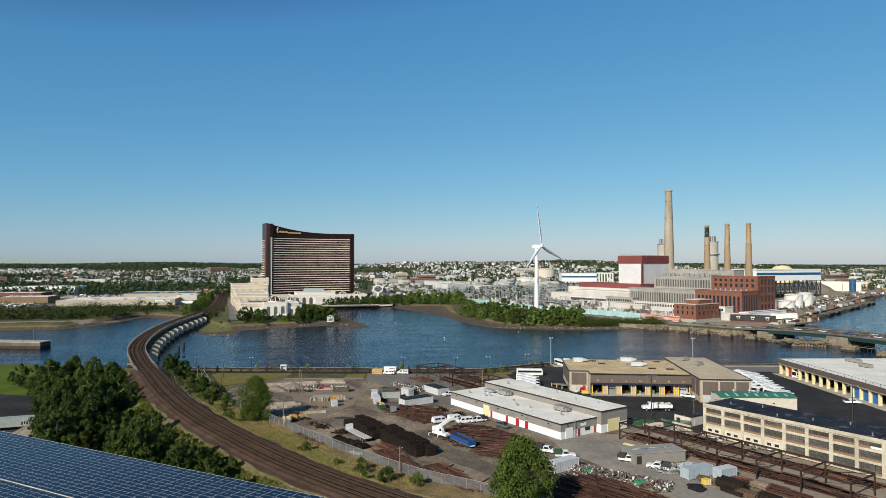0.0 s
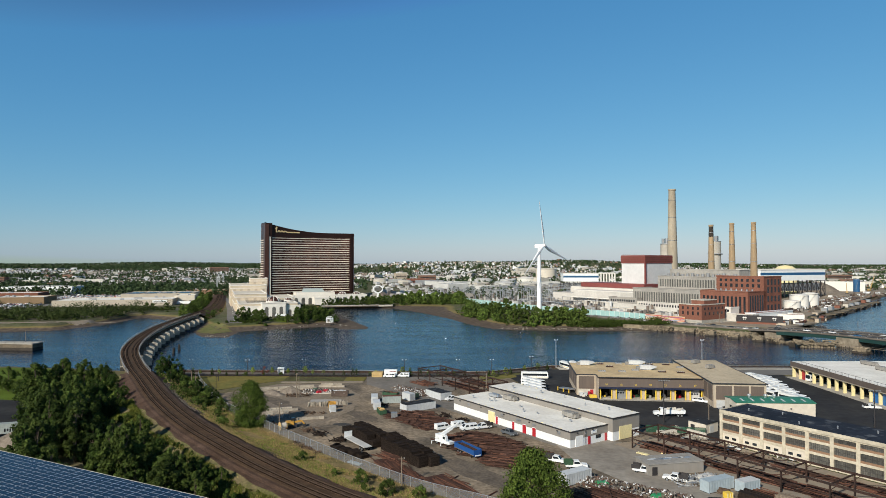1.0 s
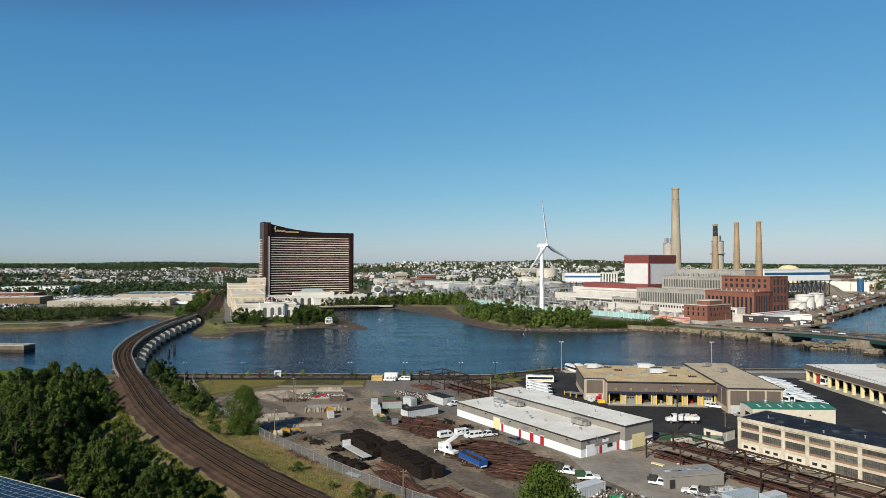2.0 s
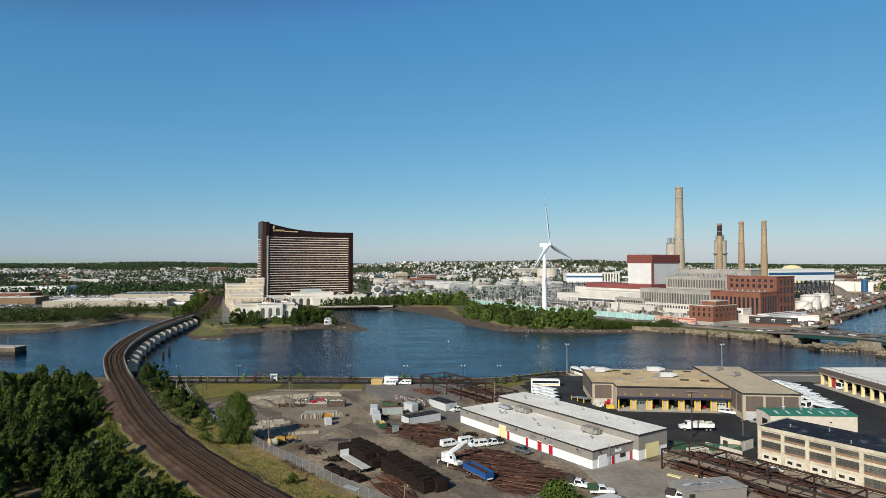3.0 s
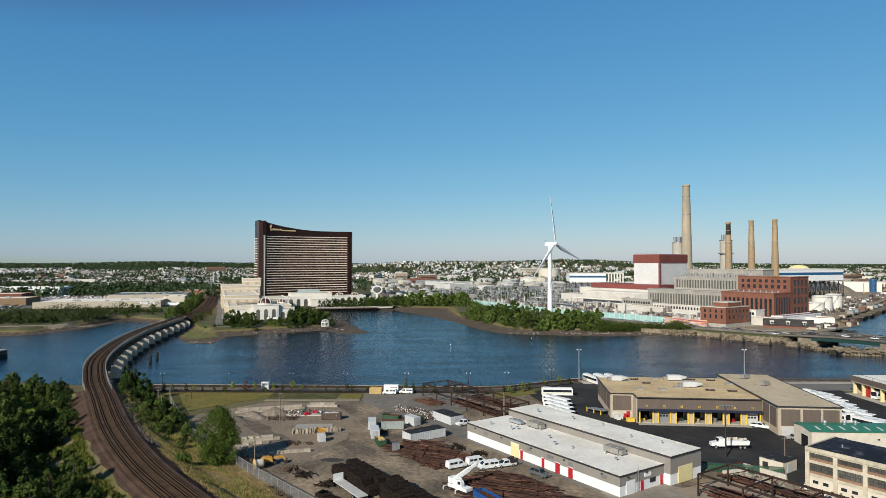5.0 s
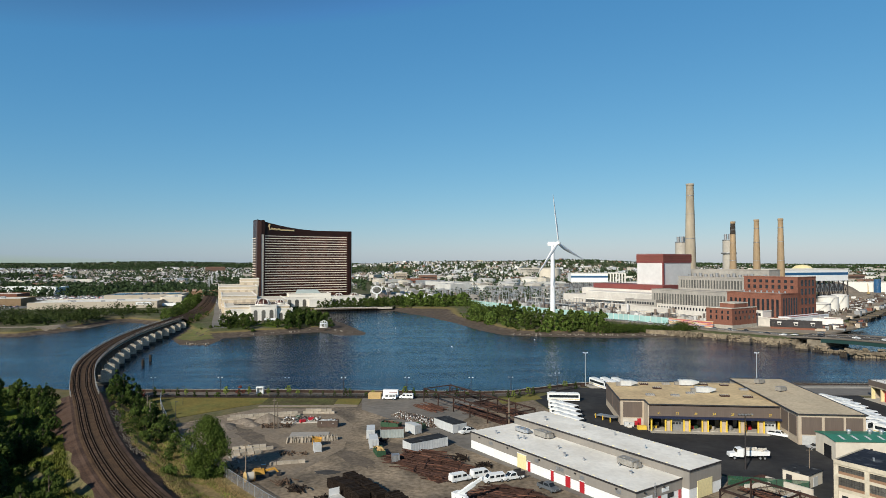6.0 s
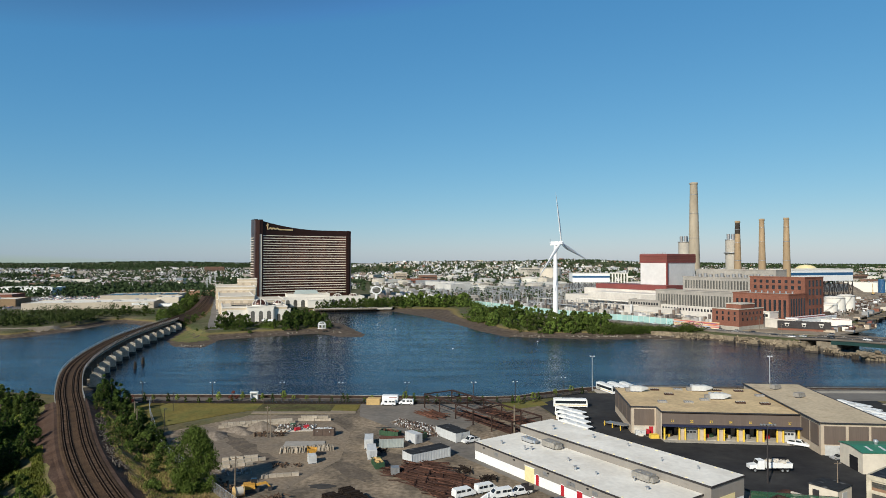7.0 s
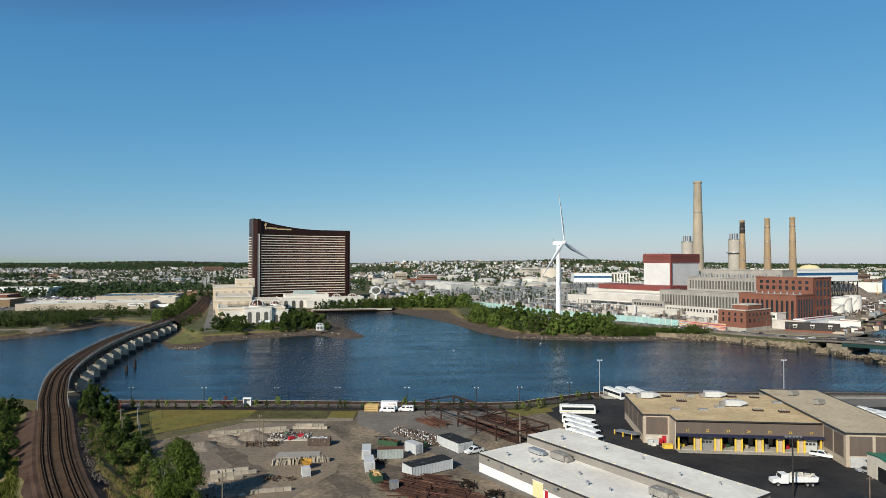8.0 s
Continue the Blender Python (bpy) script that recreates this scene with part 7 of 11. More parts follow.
def wire_mesh(name, col, cover):
    """Chain-link weave: a fine diagonal net that lets the view through."""
    m = mat(name, col, 0.5, 0.4, var=0.1)
    nt = m.node_tree
    b, out = nt.nodes["Principled BSDF"], nt.nodes["Material Output"]
    tr = nt.nodes.new("ShaderNodeBsdfTransparent")
    mx = nt.nodes.new("ShaderNodeMixShader")
    mx.inputs[0].default_value = cover
    nt.links.new(tr.outputs[0], mx.inputs[1])
    nt.links.new(b.outputs[0], mx.inputs[2])
    nt.links.new(mx.outputs[0], out.inputs[0])
    return m


CHAIN = wire_mesh("chain_link", (0.3, 0.3, 0.3), 0.42)
GREEN_NET = wire_mesh("green_screen_mesh", (0.03, 0.11, 0.06), 0.8)
fence([(-97, 268), (-84, 244.5), (-62.8, 218), (-47.2, 199.5), (-36.2, 187.3), (-21.9, 171.7), (-6.1, 156.5), (8.6, 146.6), (26, 133.5)], 2.4, "chain_link_fence", "grey chain-link fence between railway and yard", 3.2, CHAIN)
fence([(-97, 268), (-103, 279), (-110, 293), (-114, 303)], 2.4, "field_fence", "chain-link fence beside the dry field", 3.2, CHAIN)
fence([(62, 207), (79, 203)], 2.2, "green_screen_fence", "dark green screened fence by the depot", 3.0, GREEN_NET)
fence([(-72, 302.5), (-36, 302), (16, 301.5), (32, 309.5), (50, 319)], 1.5, "promenade_fence", "dark low fence along the promenade", 2.4, wire_mesh("dark_fence_bars", (0.03, 0.03, 0.03), 0.5))
fence([(57, 325), (110, 324.5), (164, 323), (300, 321)], 2.0, "quay_fence", "dark mesh fence on the quay", 3.0, wire_mesh("dark_quay_bars", (0.05, 0.05, 0.05), 0.4), 3.1)


def promenade_lamp(x, y):
    t = thing("street_lamp", x, y, 3.1, 0, "black twin-headed promenade lamp post", "street lamp", "promenade lamps")
    part("post", Mesh().cyl(0, 0, 0, 6.4, 0.15, 0.11, n=8), DARK_MET, t)
    part("base", Mesh().cyl(0, 0, 0, 0.7, 0.22, 0.16, n=8), DARK_MET, t)
    for s in (-1, 1):
        a = part("arm", Mesh().bar((0, 0, 6.3), (s * 0.75, 0, 6.6), 0.08), DARK_MET, t)
        part("lamp_head", Mesh().lathe(s * 0.75, 0, [(0.05, 6.75), (0.24, 6.62), (0.2, 6.48), (0.02, 6.45)], 10), PALE, a)


for x in (-119.5, -93, -66.6, -44.3, -19.2, 6.1):
    promenade_lamp(x, 308)
for x, y in ((22, 309), (42, 318)):
    promenade_lamp(x, y)


def mast(x, y, h, label, heads=4, material=None, z=3.0):
    t = thing("light_mast", x, y, z, 0, label, "light mast", "light masts")
    m = material or DARK_MET
    part("pole", Mesh().cyl(0, 0, 0, h, 0.24, 0.13, n=10), m, t)
    w = 1.7 if heads > 2 else 0.8
    part("crossarm", Mesh().bar((-w, 0, h - 0.4), (w, 0, h - 0.4), 0.16), m, t)
    for k in range(heads):
        x0 = w * (-0.94 + 1.88 * k / max(1, heads - 1))
        part("floodlight", Mesh().rbox(x0, -0.25, h - 0.3, 0.5, 0.5, 0.3), WHITE if m is not DARK_MET else GREY_MET, t)


for x, y, h in ((-100.5, 290.5, 6.6), (-91.8, 263.5, 7.0)):
    t = thing("field_lamp", x, y, 3.0, 0, "slim black lamp post beside the dry field", "lamp post", "field lamps")
    part("post", Mesh().cyl(0, 0, 0, h, 0.11, 0.08, n=8), DARK_MET, t)
    part("lamp_head", Mesh().rbox(0.3, 0, h - 0.1, 0.9, 0.35, 0.18), DARK_MET, t)
mast(71.5, 218, 14, "tall dark floodlight mast in the depot yard", 5)
mast(135.1, 209.8, 12.3, "tall dark floodlight mast beside the mill", 4)
mast(55.2, 325, 14.2, "tall pale floodlight pole on the quay", 2, GALV)
mast(129.5, 329, 13.6, "tall pale floodlight pole on the quay", 2, GALV)


def utility_pole(x, y, h, r=0.17, z=3.0, arm=True):
    t = thing("utility_pole", x, y, z, rnd.uniform(-20, 20), "weathered wooden utility pole", "utility pole", "utility poles")
    part("pole", Mesh().cyl(0, 0, 0, h, r, r * 0.75, n=8), WOOD_OLD, t)
    if arm:
        part("crossarm", Mesh().bar((-0.8, 0, h - 0.5), (0.8, 0, h - 0.5), 0.12), WOOD_OLD, t)
        part("insulator", Mesh().cyl(0.6, 0, h - 0.45, h - 0.2, 0.07, n=6), CONT_WHITE, t)


utility_pole(16.2, 261, 8.6, 0.3, arm=False)
utility_pole(-53.7, 214.0, 7.6)
utility_pole(-10.8, 159.6, 6.8)
utility_pole(-58.0, 256.5, 9.5)
utility_pole(-57.2, 257.2, 8.2, arm=False)
utility_pole(-99.5, 262.0, 7.5, 0.2)
utility_pole(-105.0, 272.0, 7.5, 0.2)
utility_pole(82.5, 209, 8.0, 0.14)


def gantry(a0, a1, b0_, b1_, bays, label):
    """Riveted steel runway frame over the rail stacks; a along the yard, b across."""
    x, y = yard(a0, b0_)
    t = thing("steel_gantry", x, y, 3.0, YARD_ROT, label, "steel gantry", "steel gantries")
    L, D, H = a0 - a1, b1_ - b0_, 5.0
    for r in (0, D):
        for k in range(bays + 1):
            part("post", Mesh().bar((k * L / bays, r, 0), (k * L / bays, r, H), 0.32), RUST_STEEL, t)
        part("top_beam", Mesh().bar((0, r, H), (L, r, H), 0.32, 0.46), RUST_STEEL, t)
        part("side_rail", Mesh().bar((0, r, H * 0.52), (L, r, H * 0.52), 0.14, 0.2), RUST_STEEL, t)
        for k in range(bays):
            p, q = k * L / bays, (k + 1) * L / bays
            if k % 2 == 0:
                part("brace", Mesh().bar((p, r, H * 0.55), ((p + q) / 2, r, H), 0.16), RUST_STEEL, t)
            part("knee", Mesh().bar((p, r, H - 1.4), (p + 1.4, r, H), 0.16), RUST_STEEL, t)
    for k in range(bays + 1):
        p = k * L / bays
        part("cross_beam", Mesh().bar((p, 0, H - 0.1), (p, D, H - 0.1), 0.22, 0.34), RUST_STEEL, t)
        if k < bays and k % 2:
            part("roof_brace", Mesh().bar((p, 0, H), (p + L / bays, D, H), 0.14), RUST_STEEL, t)
    return t


gantry(-9.5, -72.5, 15.0, 26.6, 6, "rusty steel gantry frame over stacked rails")
gantry(114, 66, 20.6, 32.5, 5, "rusty steel gantry frame beside the white warehouse")
slab("mill_yard", [yard(a, b) for a, b in ((-4, 13.5), (-86, 13.5), (-86, 40), (-8, 40))], 3.04, DUSTY, "pale dusty concrete strip before the mill", "pavement", 0.15)

UNIT_RAIL = [Mesh().box(-0.5, 0.5, -w, w, 0, h) for w, h in ((0.085, 0.16), (0.14, 0.12), (0.11, 0.22))]
UNIT_RAIL = [m.data("steel_rail", RUST) for m in UNIT_RAIL] + [Mesh().box(-0.5, 0.5, -0.1, 0.1, 0, 0.14).data("steel_rail", RUST_RED)]


def rail_pile(a, b, la, lb, h, n, singles, label, seed, red=0.25, ang=0.0, lie=0.0):
    """Heaped lengths of old rail over la x lb metres, lying mostly along the yard."""
    x, y = yard(a, b)
    t = thing("rail_pile", x, y, 3.0, YARD_ROT + ang, label, "rail pile", "old rail piles")
    r = random.Random(seed)
    rest, rest_red = Mesh(), Mesh()
    part("bed", Mesh().rbox(0, 0, -0.02, la * 0.94, lb * 0.9, h * 0.35, 0, 0.8), RUST, t, "dense bottom layer of rusty rails")
    for k in range(n):
        L = r.uniform(3.5, 10.5)
        px = r.uniform(-la / 2, la / 2) * 0.82
        py = r.uniform(-lb / 2, lb / 2)
        top = h * (1 - 0.75 * (2 * abs(py) / lb) ** 6) * (0.65 + 0.35 * math.sin(px * 0.5 + seed) ** 2)
        z = max(0.04, top * r.uniform(0.35, 1.0))
        d = r.gauss(lie, 5) if r.random() < 0.94 else r.uniform(-70, 70)
        i = 3 if r.random() < red else r.randrange(3)
        if k < singles * 0.6:
            o = part("steel_rail", UNIT_RAIL[i], None, t)
            o.matrix_basis = pose(px, py, z, r.gauss(0, 8), r.gauss(0, 1.2), d) @ Matrix.Diagonal((L, 1.2, 1.2, 1))
        else:
            (rest_red if i == 3 else rest).rbox(px, py, z * 0.8, L, 0.2, 0.16, d, 1, r.gauss(0, 0.12))
    if rest.v:
        part("rail_layer", rest, RUST, t, kind="stuff")
    if rest_red.v:
        part("red_rail_layer", rest_red, RUST_RED, t, kind="stuff")
    return t


rail_pile(51, -17.5, 27, 14, 0.9, 170, 60, "heap of rusty brown rails on the yard", 1, 0.15, 0, 22)
rail_pile(13, -18.5, 36, 18, 1.1, 330, 80, "broad heap of rusty brown rails beside the trailer", 2, 0.15, 0, 34)
rail_pile(12, -49.5, 22, 6, 0.35, 42, 30, "low heap of red-rusted rails near the fence", 3, 0.6, -6)
rail_pile(-8, -45, 24, 6.5, 0.35, 46, 30, "low heap of red-rusted rails near the fence", 4, 0.6, -3)
rail_pile(-42, -24, 36, 20, 1.2, 240, 80, "large dark heap of rusty rails beside the scrap", 5, 0.15, 4)
rail_pile(20, -46, 9, 3.5, 0.5, 24, 24, "small heap of rusted rail offcuts", 6, 0.5, 10)
for a, b, L, s in ((-20, 20.5, 20, 11), (-42, 21, 22, 12), (-62, 21, 20, 13), (85, 26.5, 32, 14), (88, 36, 30, 15), (-35, 33, 44, 16), (-62, 33, 20, 17), (-14, 32, 16, 18)):
    rail_pile(a, b, L, 6.5 if abs(b - 33) > 2 else 3.5, 1.3, 60, 30, "stacked rusty rails under the gantry", s, 0.45)
rail_pile(-60, 11, 26, 4, 1.2, 40, 20, "stack of rusty beams beside the gantry", 19, 0.6)
rail_pile(104, 17, 10, 7, 0.8, 40, 20, "rusty red scrap rails beside the gantry", 20, 0.7)


def tie_stack(a, b, la, lb, h, seed, turn=0.0):
    """Squared stack of creosoted sleepers, layers crossed."""
    x, y = yard(a, b)
    t = thing("sleeper_stack", x, y, 3.0, YARD_ROT + turn, "black creosoted railway sleepers in a square stack", "sleeper stack", "sleeper stacks")
    r = random.Random(seed)
    m = Mesh()
    layers = int(h / 0.19)
    for j in range(layers):
        z = j * 0.19
        n = int(la / 0.27)
        for k in range(n):
            m.rbox(-la / 2 + (k + 0.5) * la / n + r.gauss(0, 0.012), r.gauss(0, 0.05), z, 0.23, lb, 0.17, r.gauss(0, 0.5))
        if j % 4 == 3:
            m.rbox(0, -lb * 0.3, z + 0.17, la, 0.06, 0.03).rbox(0, lb * 0.3, z + 0.17, la, 0.06, 0.03)
    part("stacked_timber", m, TIE, t, kind="stuff")
    for k in range(5):
        part("loose_sleeper", Mesh().rbox(r.uniform(-la / 3, la / 3), 0, layers * 0.19, 0.24, lb * 0.98, 0.18, r.gauss(0, 3)), TIE, t)
    return t


for k in range(6):
    tie_stack(49.6 - 3.32 * k, -45.0, 3.25, 2.7, (2.2, 3.0, 3.3, 3.4, 3.2, 1.9)[k], 60 + k, (0.0, 1.2, -0.8, 0.5, -1.4, 2.0)[k])
for k in range(5):
    tie_stack(47.6 - 3.36 * k, -41.9, 3.3, 2.8, (3.3, 3.6, 3.5, 3.6, 3.4)[k], 70 + k, (0.8, -0.6, 1.1, 0.0, -1.0)[k])
for k in range(6):
    tie_stack(28.0 - 3.34 * k, -43.2, 3.26, 2.8, (3.6, 3.3, 3.5, 3.1, 3.4, 2.7)[k], 80 + k, (-0.9, 0.7, 0.0, 1.3, -0.5, 1.8)[k])
for k in range(7):
    tie_stack(30.4 - 3.36 * k, -40.1, 3.3, 2.8, (3.7, 3.5, 3.2, 3.5, 3.3, 3.4, 2.5)[k], 90 + k, (0.6, -1.2, 0.3, 1.0, -0.4, 0.9, -1.6)[k])
for k, (a, b, la, lb, h, rot) in enumerate(((35.6, -54.6, 3.0, 2.6, 1.1, 0), (32.2, -54.2, 3.2, 2.6, 1.3, 4), (28.8, -53.2, 3.0, 2.6, 1.4, -3), (25.8, -52.2, 2.6, 2.6, 1.1, 6), (38.6, -54.4, 2.0, 2.4, 0.9, 30))):
    tie_stack(a, b, la, lb, h, 110 + k, rot)
# dark lumber stacks by the blue containers
def beam_stack(x, y, turn, L, W, h, material, label, seed):
    """Low stack of long squared timbers or beams on bearers, the ends uneven."""
    t = thing("timber_stack", x, y, 3.0, YARD_ROT + turn, label, "timber stack", "timber stacks")
    r = random.Random(seed)
    layers = max(2, int(h / 0.3))
    for k in (-0.35, 0.35):
        part("bearer", Mesh().rbox(k * L, 0, 0, 0.2, W, 0.14), WOOD_OLD, t)
    n = max(4, int(W / 0.34))
    for j in range(layers):
        for k in range(n):
            if j == layers - 1 and r.random() < 0.35:
                continue
            part("timber", Mesh().rbox(r.gauss(0, 0.12), -W / 2 + (k + 0.5) * W / n, 0.14 + j * 0.3, L * r.uniform(0.9, 1.03), W / n - 0.03, 0.28, r.gauss(0, 0.5)), material, t)


STACK_GREY = mat("greyed_timber", (0.2, 0.155, 0.115), 0.9, var=0.25, scale=0.5, obj=0.25)
for x, y, turn, L, W, h, m, label in ((67.6, 149.2, 2, 6.4, 3.4, 1.9, TIE, "black creosoted timbers stacked by the containers"), (66.2, 145.6, -3, 5.6, 1.6, 0.9, TIE, "low black timber stack by the containers"), (68.6, 143.6, 4, 4.6, 2.6, 1.3, TIE_OLD, "red-brown timbers in a low stack"), (72.4, 141.4, -2, 5.0, 2.8, 1.4, TIE, "black timbers in a broad low stack"), (74.6, 149.6, 3, 3.8, 2.6, 1.2, STACK_GREY, "greyed timbers in a small stack"), (63.0, 154.6, 20, 2.2, 1.6, 1.1, TIE_OLD, "small brown stack beside the container")):
    beam_stack(x, y, turn, L, W, h, m, label, int(x * 10))


def tie_heap(x, y, n, spread, seed, label="tumbled heap of black sleepers", material=None):
    t = thing("sleeper_heap", x, y, 3.0, 0, label, "sleeper heap", "sleeper heaps")
    r = random.Random(seed)
    for k in range(n):
        part("sleeper", Mesh().rbox(r.gauss(0, spread * 0.4), r.gauss(0, spread * 0.35), max(0, 0.9 - 0.3 * r.random() * 3) * (1 - k / n) + 0.02, r.uniform(1.6, 2.7), 0.24, 0.18, r.uniform(0, 180), 1, r.uniform(0, 0.7)), material or TIE, t)


tie_heap(-31.5, 196.5, 30, 2.2, 1)
tie_heap(-38.5, 203.0, 26, 2.2, 2)
tie_heap(-42.5, 208.0, 20, 3.0, 3, "tumbled heap of old grey-brown sleepers", TIE_OLD)
tie_heap(-1, 226, 24, 4.0, 4)
tie_heap(-119, 189, 26, 4.0, 7, "broken grey timber tumbled below the spoil heap", WOOD_OLD)
tie_heap(5, 220, 20, 2.2, 5)
tie_heap(-23.5, 243, 14, 2.5, 6)


# ---- containers, bins, sheds ----
def container(x, y, rot, L, W=2.45, H=2.6, material=None, label="white steel shipping container", roof=None, z=3.0, doors=True):
    t = thing("container", x, y, z, rot, label, "container", "containers")
    mt = material or CONT_WHITE
    m = Mesh()
    n = int(L / 0.42)
    ring = []
    for k in range(n + 1):
        ring.append((-L / 2 + L * k / n, -W / 2 + (0.05 if k % 2 else 0)))
    for k in range(n, -1, -1):
        ring.append((-L / 2 + L * k / n, W / 2 - (0.05 if k % 2 else 0)))
    part("body", m.prism(ring, 0.15, H - 0.06), mt, t)
    part("roof", Mesh().box(-L / 2, L / 2, -W / 2, W / 2, H - 0.06, H), roof or mt, t)
    part("base_rail", Mesh().box(-L / 2, L / 2, -W / 2, W / 2, 0, 0.15), DARK_MET, t)
    for sx in (-1, 1):
        for sy in (-1, 1):
            part("corner_post", Mesh().rbox(sx * (L / 2 - 0.06), sy * (W / 2 - 0.04), 0, 0.16, 0.14, H + 0.02), mt, t)
    if doors:
        for k in (-0.6, -0.25, 0.25, 0.6):
            part("lock_rod", Mesh().bar((L / 2 + 0.04, k, 0.3), (L / 2 + 0.04, k, H - 0.2), 0.05), GALV, t)
    return t


container(-26.8, 248.6, -84, 6.1)
container(-24.9, 238.6, -80, 6.1)
container(-20.3, 247.4, 6, 6.9, 2.6, 2.7, CONT_GREY, "grey-green ribbed shipping container with a rusty roof", RUST_RED)
container(-14.2, 252.4, -50, 5.0, 2.5, 2.8)
container(-10.0, 236.6, 34.3, 12.2, 4.6, 2.7, None, "long pale container shed with a black roof", BLACK_ROOF)
container(-2.8, 256.6, YARD_ROT, 10.5, 5.0, 2.8, None, "long pale container shed with a black roof", BLACK_ROOF)
container(30.6, 162.2, 34.3, 8.4, 2.9, 2.8, None, "white office container at the yard road")
container(62.6, 157.2, 26, 8.2, 2.6, 2.7, CONT_BLUE, "pale blue steel container with a dusty top")
container(69.2, 156.2, 26, 5.2, 2.6, 2.7, CONT_BLUE, "pale blue steel container beside the lumber", CONT_WHITE)
container(-39.9, 233.3, -70, 2.2, 2.0, 2.2, CONT_WHITE, "small pale utility box", None, 3.0, False)
container(-17.5, 224.0, 10, 2.0, 1.8, 2.0, GREY_MET, "small dark equipment cabinet", None, 3.0, False)


def shed(x, y, rot, L, W, H, wall, roof, label, category="shed"):
    t = thing("flat_shed", x, y, 3.0, rot, label, category)
    part("wall", Mesh().box(-L / 2, L / 2, -W / 2, W / 2, 0, H), wall, t)
    part("roof", Mesh().box(-L / 2 - 0.2, L / 2 + 0.2, -W / 2 - 0.2, W / 2 + 0.2, H, H + 0.18), roof, t)
    part("door", Mesh().box(-L / 2 + 0.8, -L / 2 + 2.2, -W / 2 - 0.06, -W / 2, 0, 2.1), DARK_MET, t)
    part("side_door", Mesh().box(L / 2, L / 2 + 0.06, -1.2, 1.0, 0, 2.2), CONT_WHITE, t)
    return t


shed(56.5, 171.0, 12, 15.0, 6.5, 2.7, TAUPE, mat("dusty_shed_roof", (0.3, 0.28, 0.25), 0.8, var=0.15), "low taupe shed with a dusty grey roof")
shed(80.5, 208.5, YARD_ROT, 6, 6.5, 3.0, CREAM, BLACK_ROOF, "small cream annex with a dark flat roof")
shed(147.5, 196.5, -60, 9, 6, 3.4, TAN_WALL, BLACK_ROOF, "small tan shed with a dark flat roof")


def dumpster(x, y, rot, L, W, H, material, fill, label):
    t = thing("dumpster", x, y, 3.0, rot, label, "dumpster", "dumpsters")
    w = 0.12
    part("floor", Mesh().box(-L / 2, L / 2, -W / 2, W / 2, 0.15, 0.3), material, t)
    for nm, bx in (("side", (-L / 2, L / 2, -W / 2, -W / 2 + w)), ("side", (-L / 2, L / 2, W / 2 - w, W / 2)), ("end", (-L / 2, -L / 2 + w, -W / 2 + w, W / 2 - w)), ("end", (L / 2 - w, L / 2, -W / 2 + w, W / 2 - w))):
        part(nm, Mesh().box(*bx, 0.3, H), material, t)
    for k in range(int(L / 0.8)):
        part("rib", Mesh().box(-L / 2 + 0.4 + k * 0.8, -L / 2 + 0.52 + k * 0.8, -W / 2 - 0.08, -W / 2, 0.3, H), material, t)
    r = random.Random(int(L * 100 + x))
    m = Mesh()
    for k in range(46):
        m.rbox(r.uniform(-L / 2 + 0.5, L / 2 - 0.5), r.uniform(-W / 2 + 0.35, W / 2 - 0.35), r.uniform(H * 0.5, H * 0.95), r.uniform(0.3, 1.3), r.uniform(0.1, 0.5), r.uniform(0.08, 0.4), r.uniform(0, 180))
    part("rubbish", m, fill, t, "loose rubbish heaped inside", "stuff")
    return t


dumpster(-41.6, 259.5, 0, 6.4, 2.5, 2.2, mat("brown_dumpster", (0.09, 0.06, 0.045), 0.7, var=0.2), CONT_WHITE, "brown skip full of pale rubble")
dumpster(-22.4, 230.4, -72, 5.2, 2.4, 1.7, GREEN_PAINT, WOOD, "green skip full of broken timber")
dumpster(-21.5, 259.0, -25, 6.4, 2.4, 1.6, GREEN_PAINT, RUST_RED, "green skip full of rusty scrap")
dumpster(-13.5, 257.5, -35, 6.0, 2.4, 1.6, GREEN_PAINT, RUST_RED, "green skip full of rusty scrap")


def lumber_pack(x, y, rot=0.0):
    t = thing("lumber_pack", x, y, 3.0, rot, "strapped packs of fresh yellow lumber", "lumber", "lumber packs")
    for k in range(3):
        part("pack", Mesh().box(-2.4, 2.4, -0.6, 0.6, 0.1 + k * 0.75, 0.75 + k * 0.75), WOOD, t)
        part("batten", Mesh().box(-1.6, -1.45, -0.62, 0.62, k * 0.75, 0.1 + k * 0.75), WOOD_OLD, t)


lumber_pack(-31.2, 300.0)
lumber_pack(-31.0, 301.6)
for x, y in ((53.8, 184.0), (56.8, 180.0), (60.5, 183.5)):
    t = thing("pallet", x, y, 3.0, YARD_ROT + 8, "yellow timber pallet leaning by the rails", "pallet", "yellow pallets")
    part("deck", Mesh().box(-1.7, 1.7, -0.6, 0.6, 0.12, 0.3), PALE_YELLOW, t)
    for k in (-1.5, 0, 1.5):
        part("bearer", Mesh().box(k - 0.12, k + 0.12, -0.6, 0.6, 0, 0.12), PALE_YELLOW, t)

# ---- concrete blocks, heaps, scrap ----
BLOCK_CONC = mat("weathered_block_concrete", (0.43, 0.37, 0.29), 0.9, var=0.2, scale=0.7, col2=(0.33, 0.285, 0.23), big=2.5, obj=0.2)
BLOCK = Mesh().rbox(0, 0, 0, 1.75, 0.8, 0.82, 0, 0.97).data("concrete_block", BLOCK_CONC)


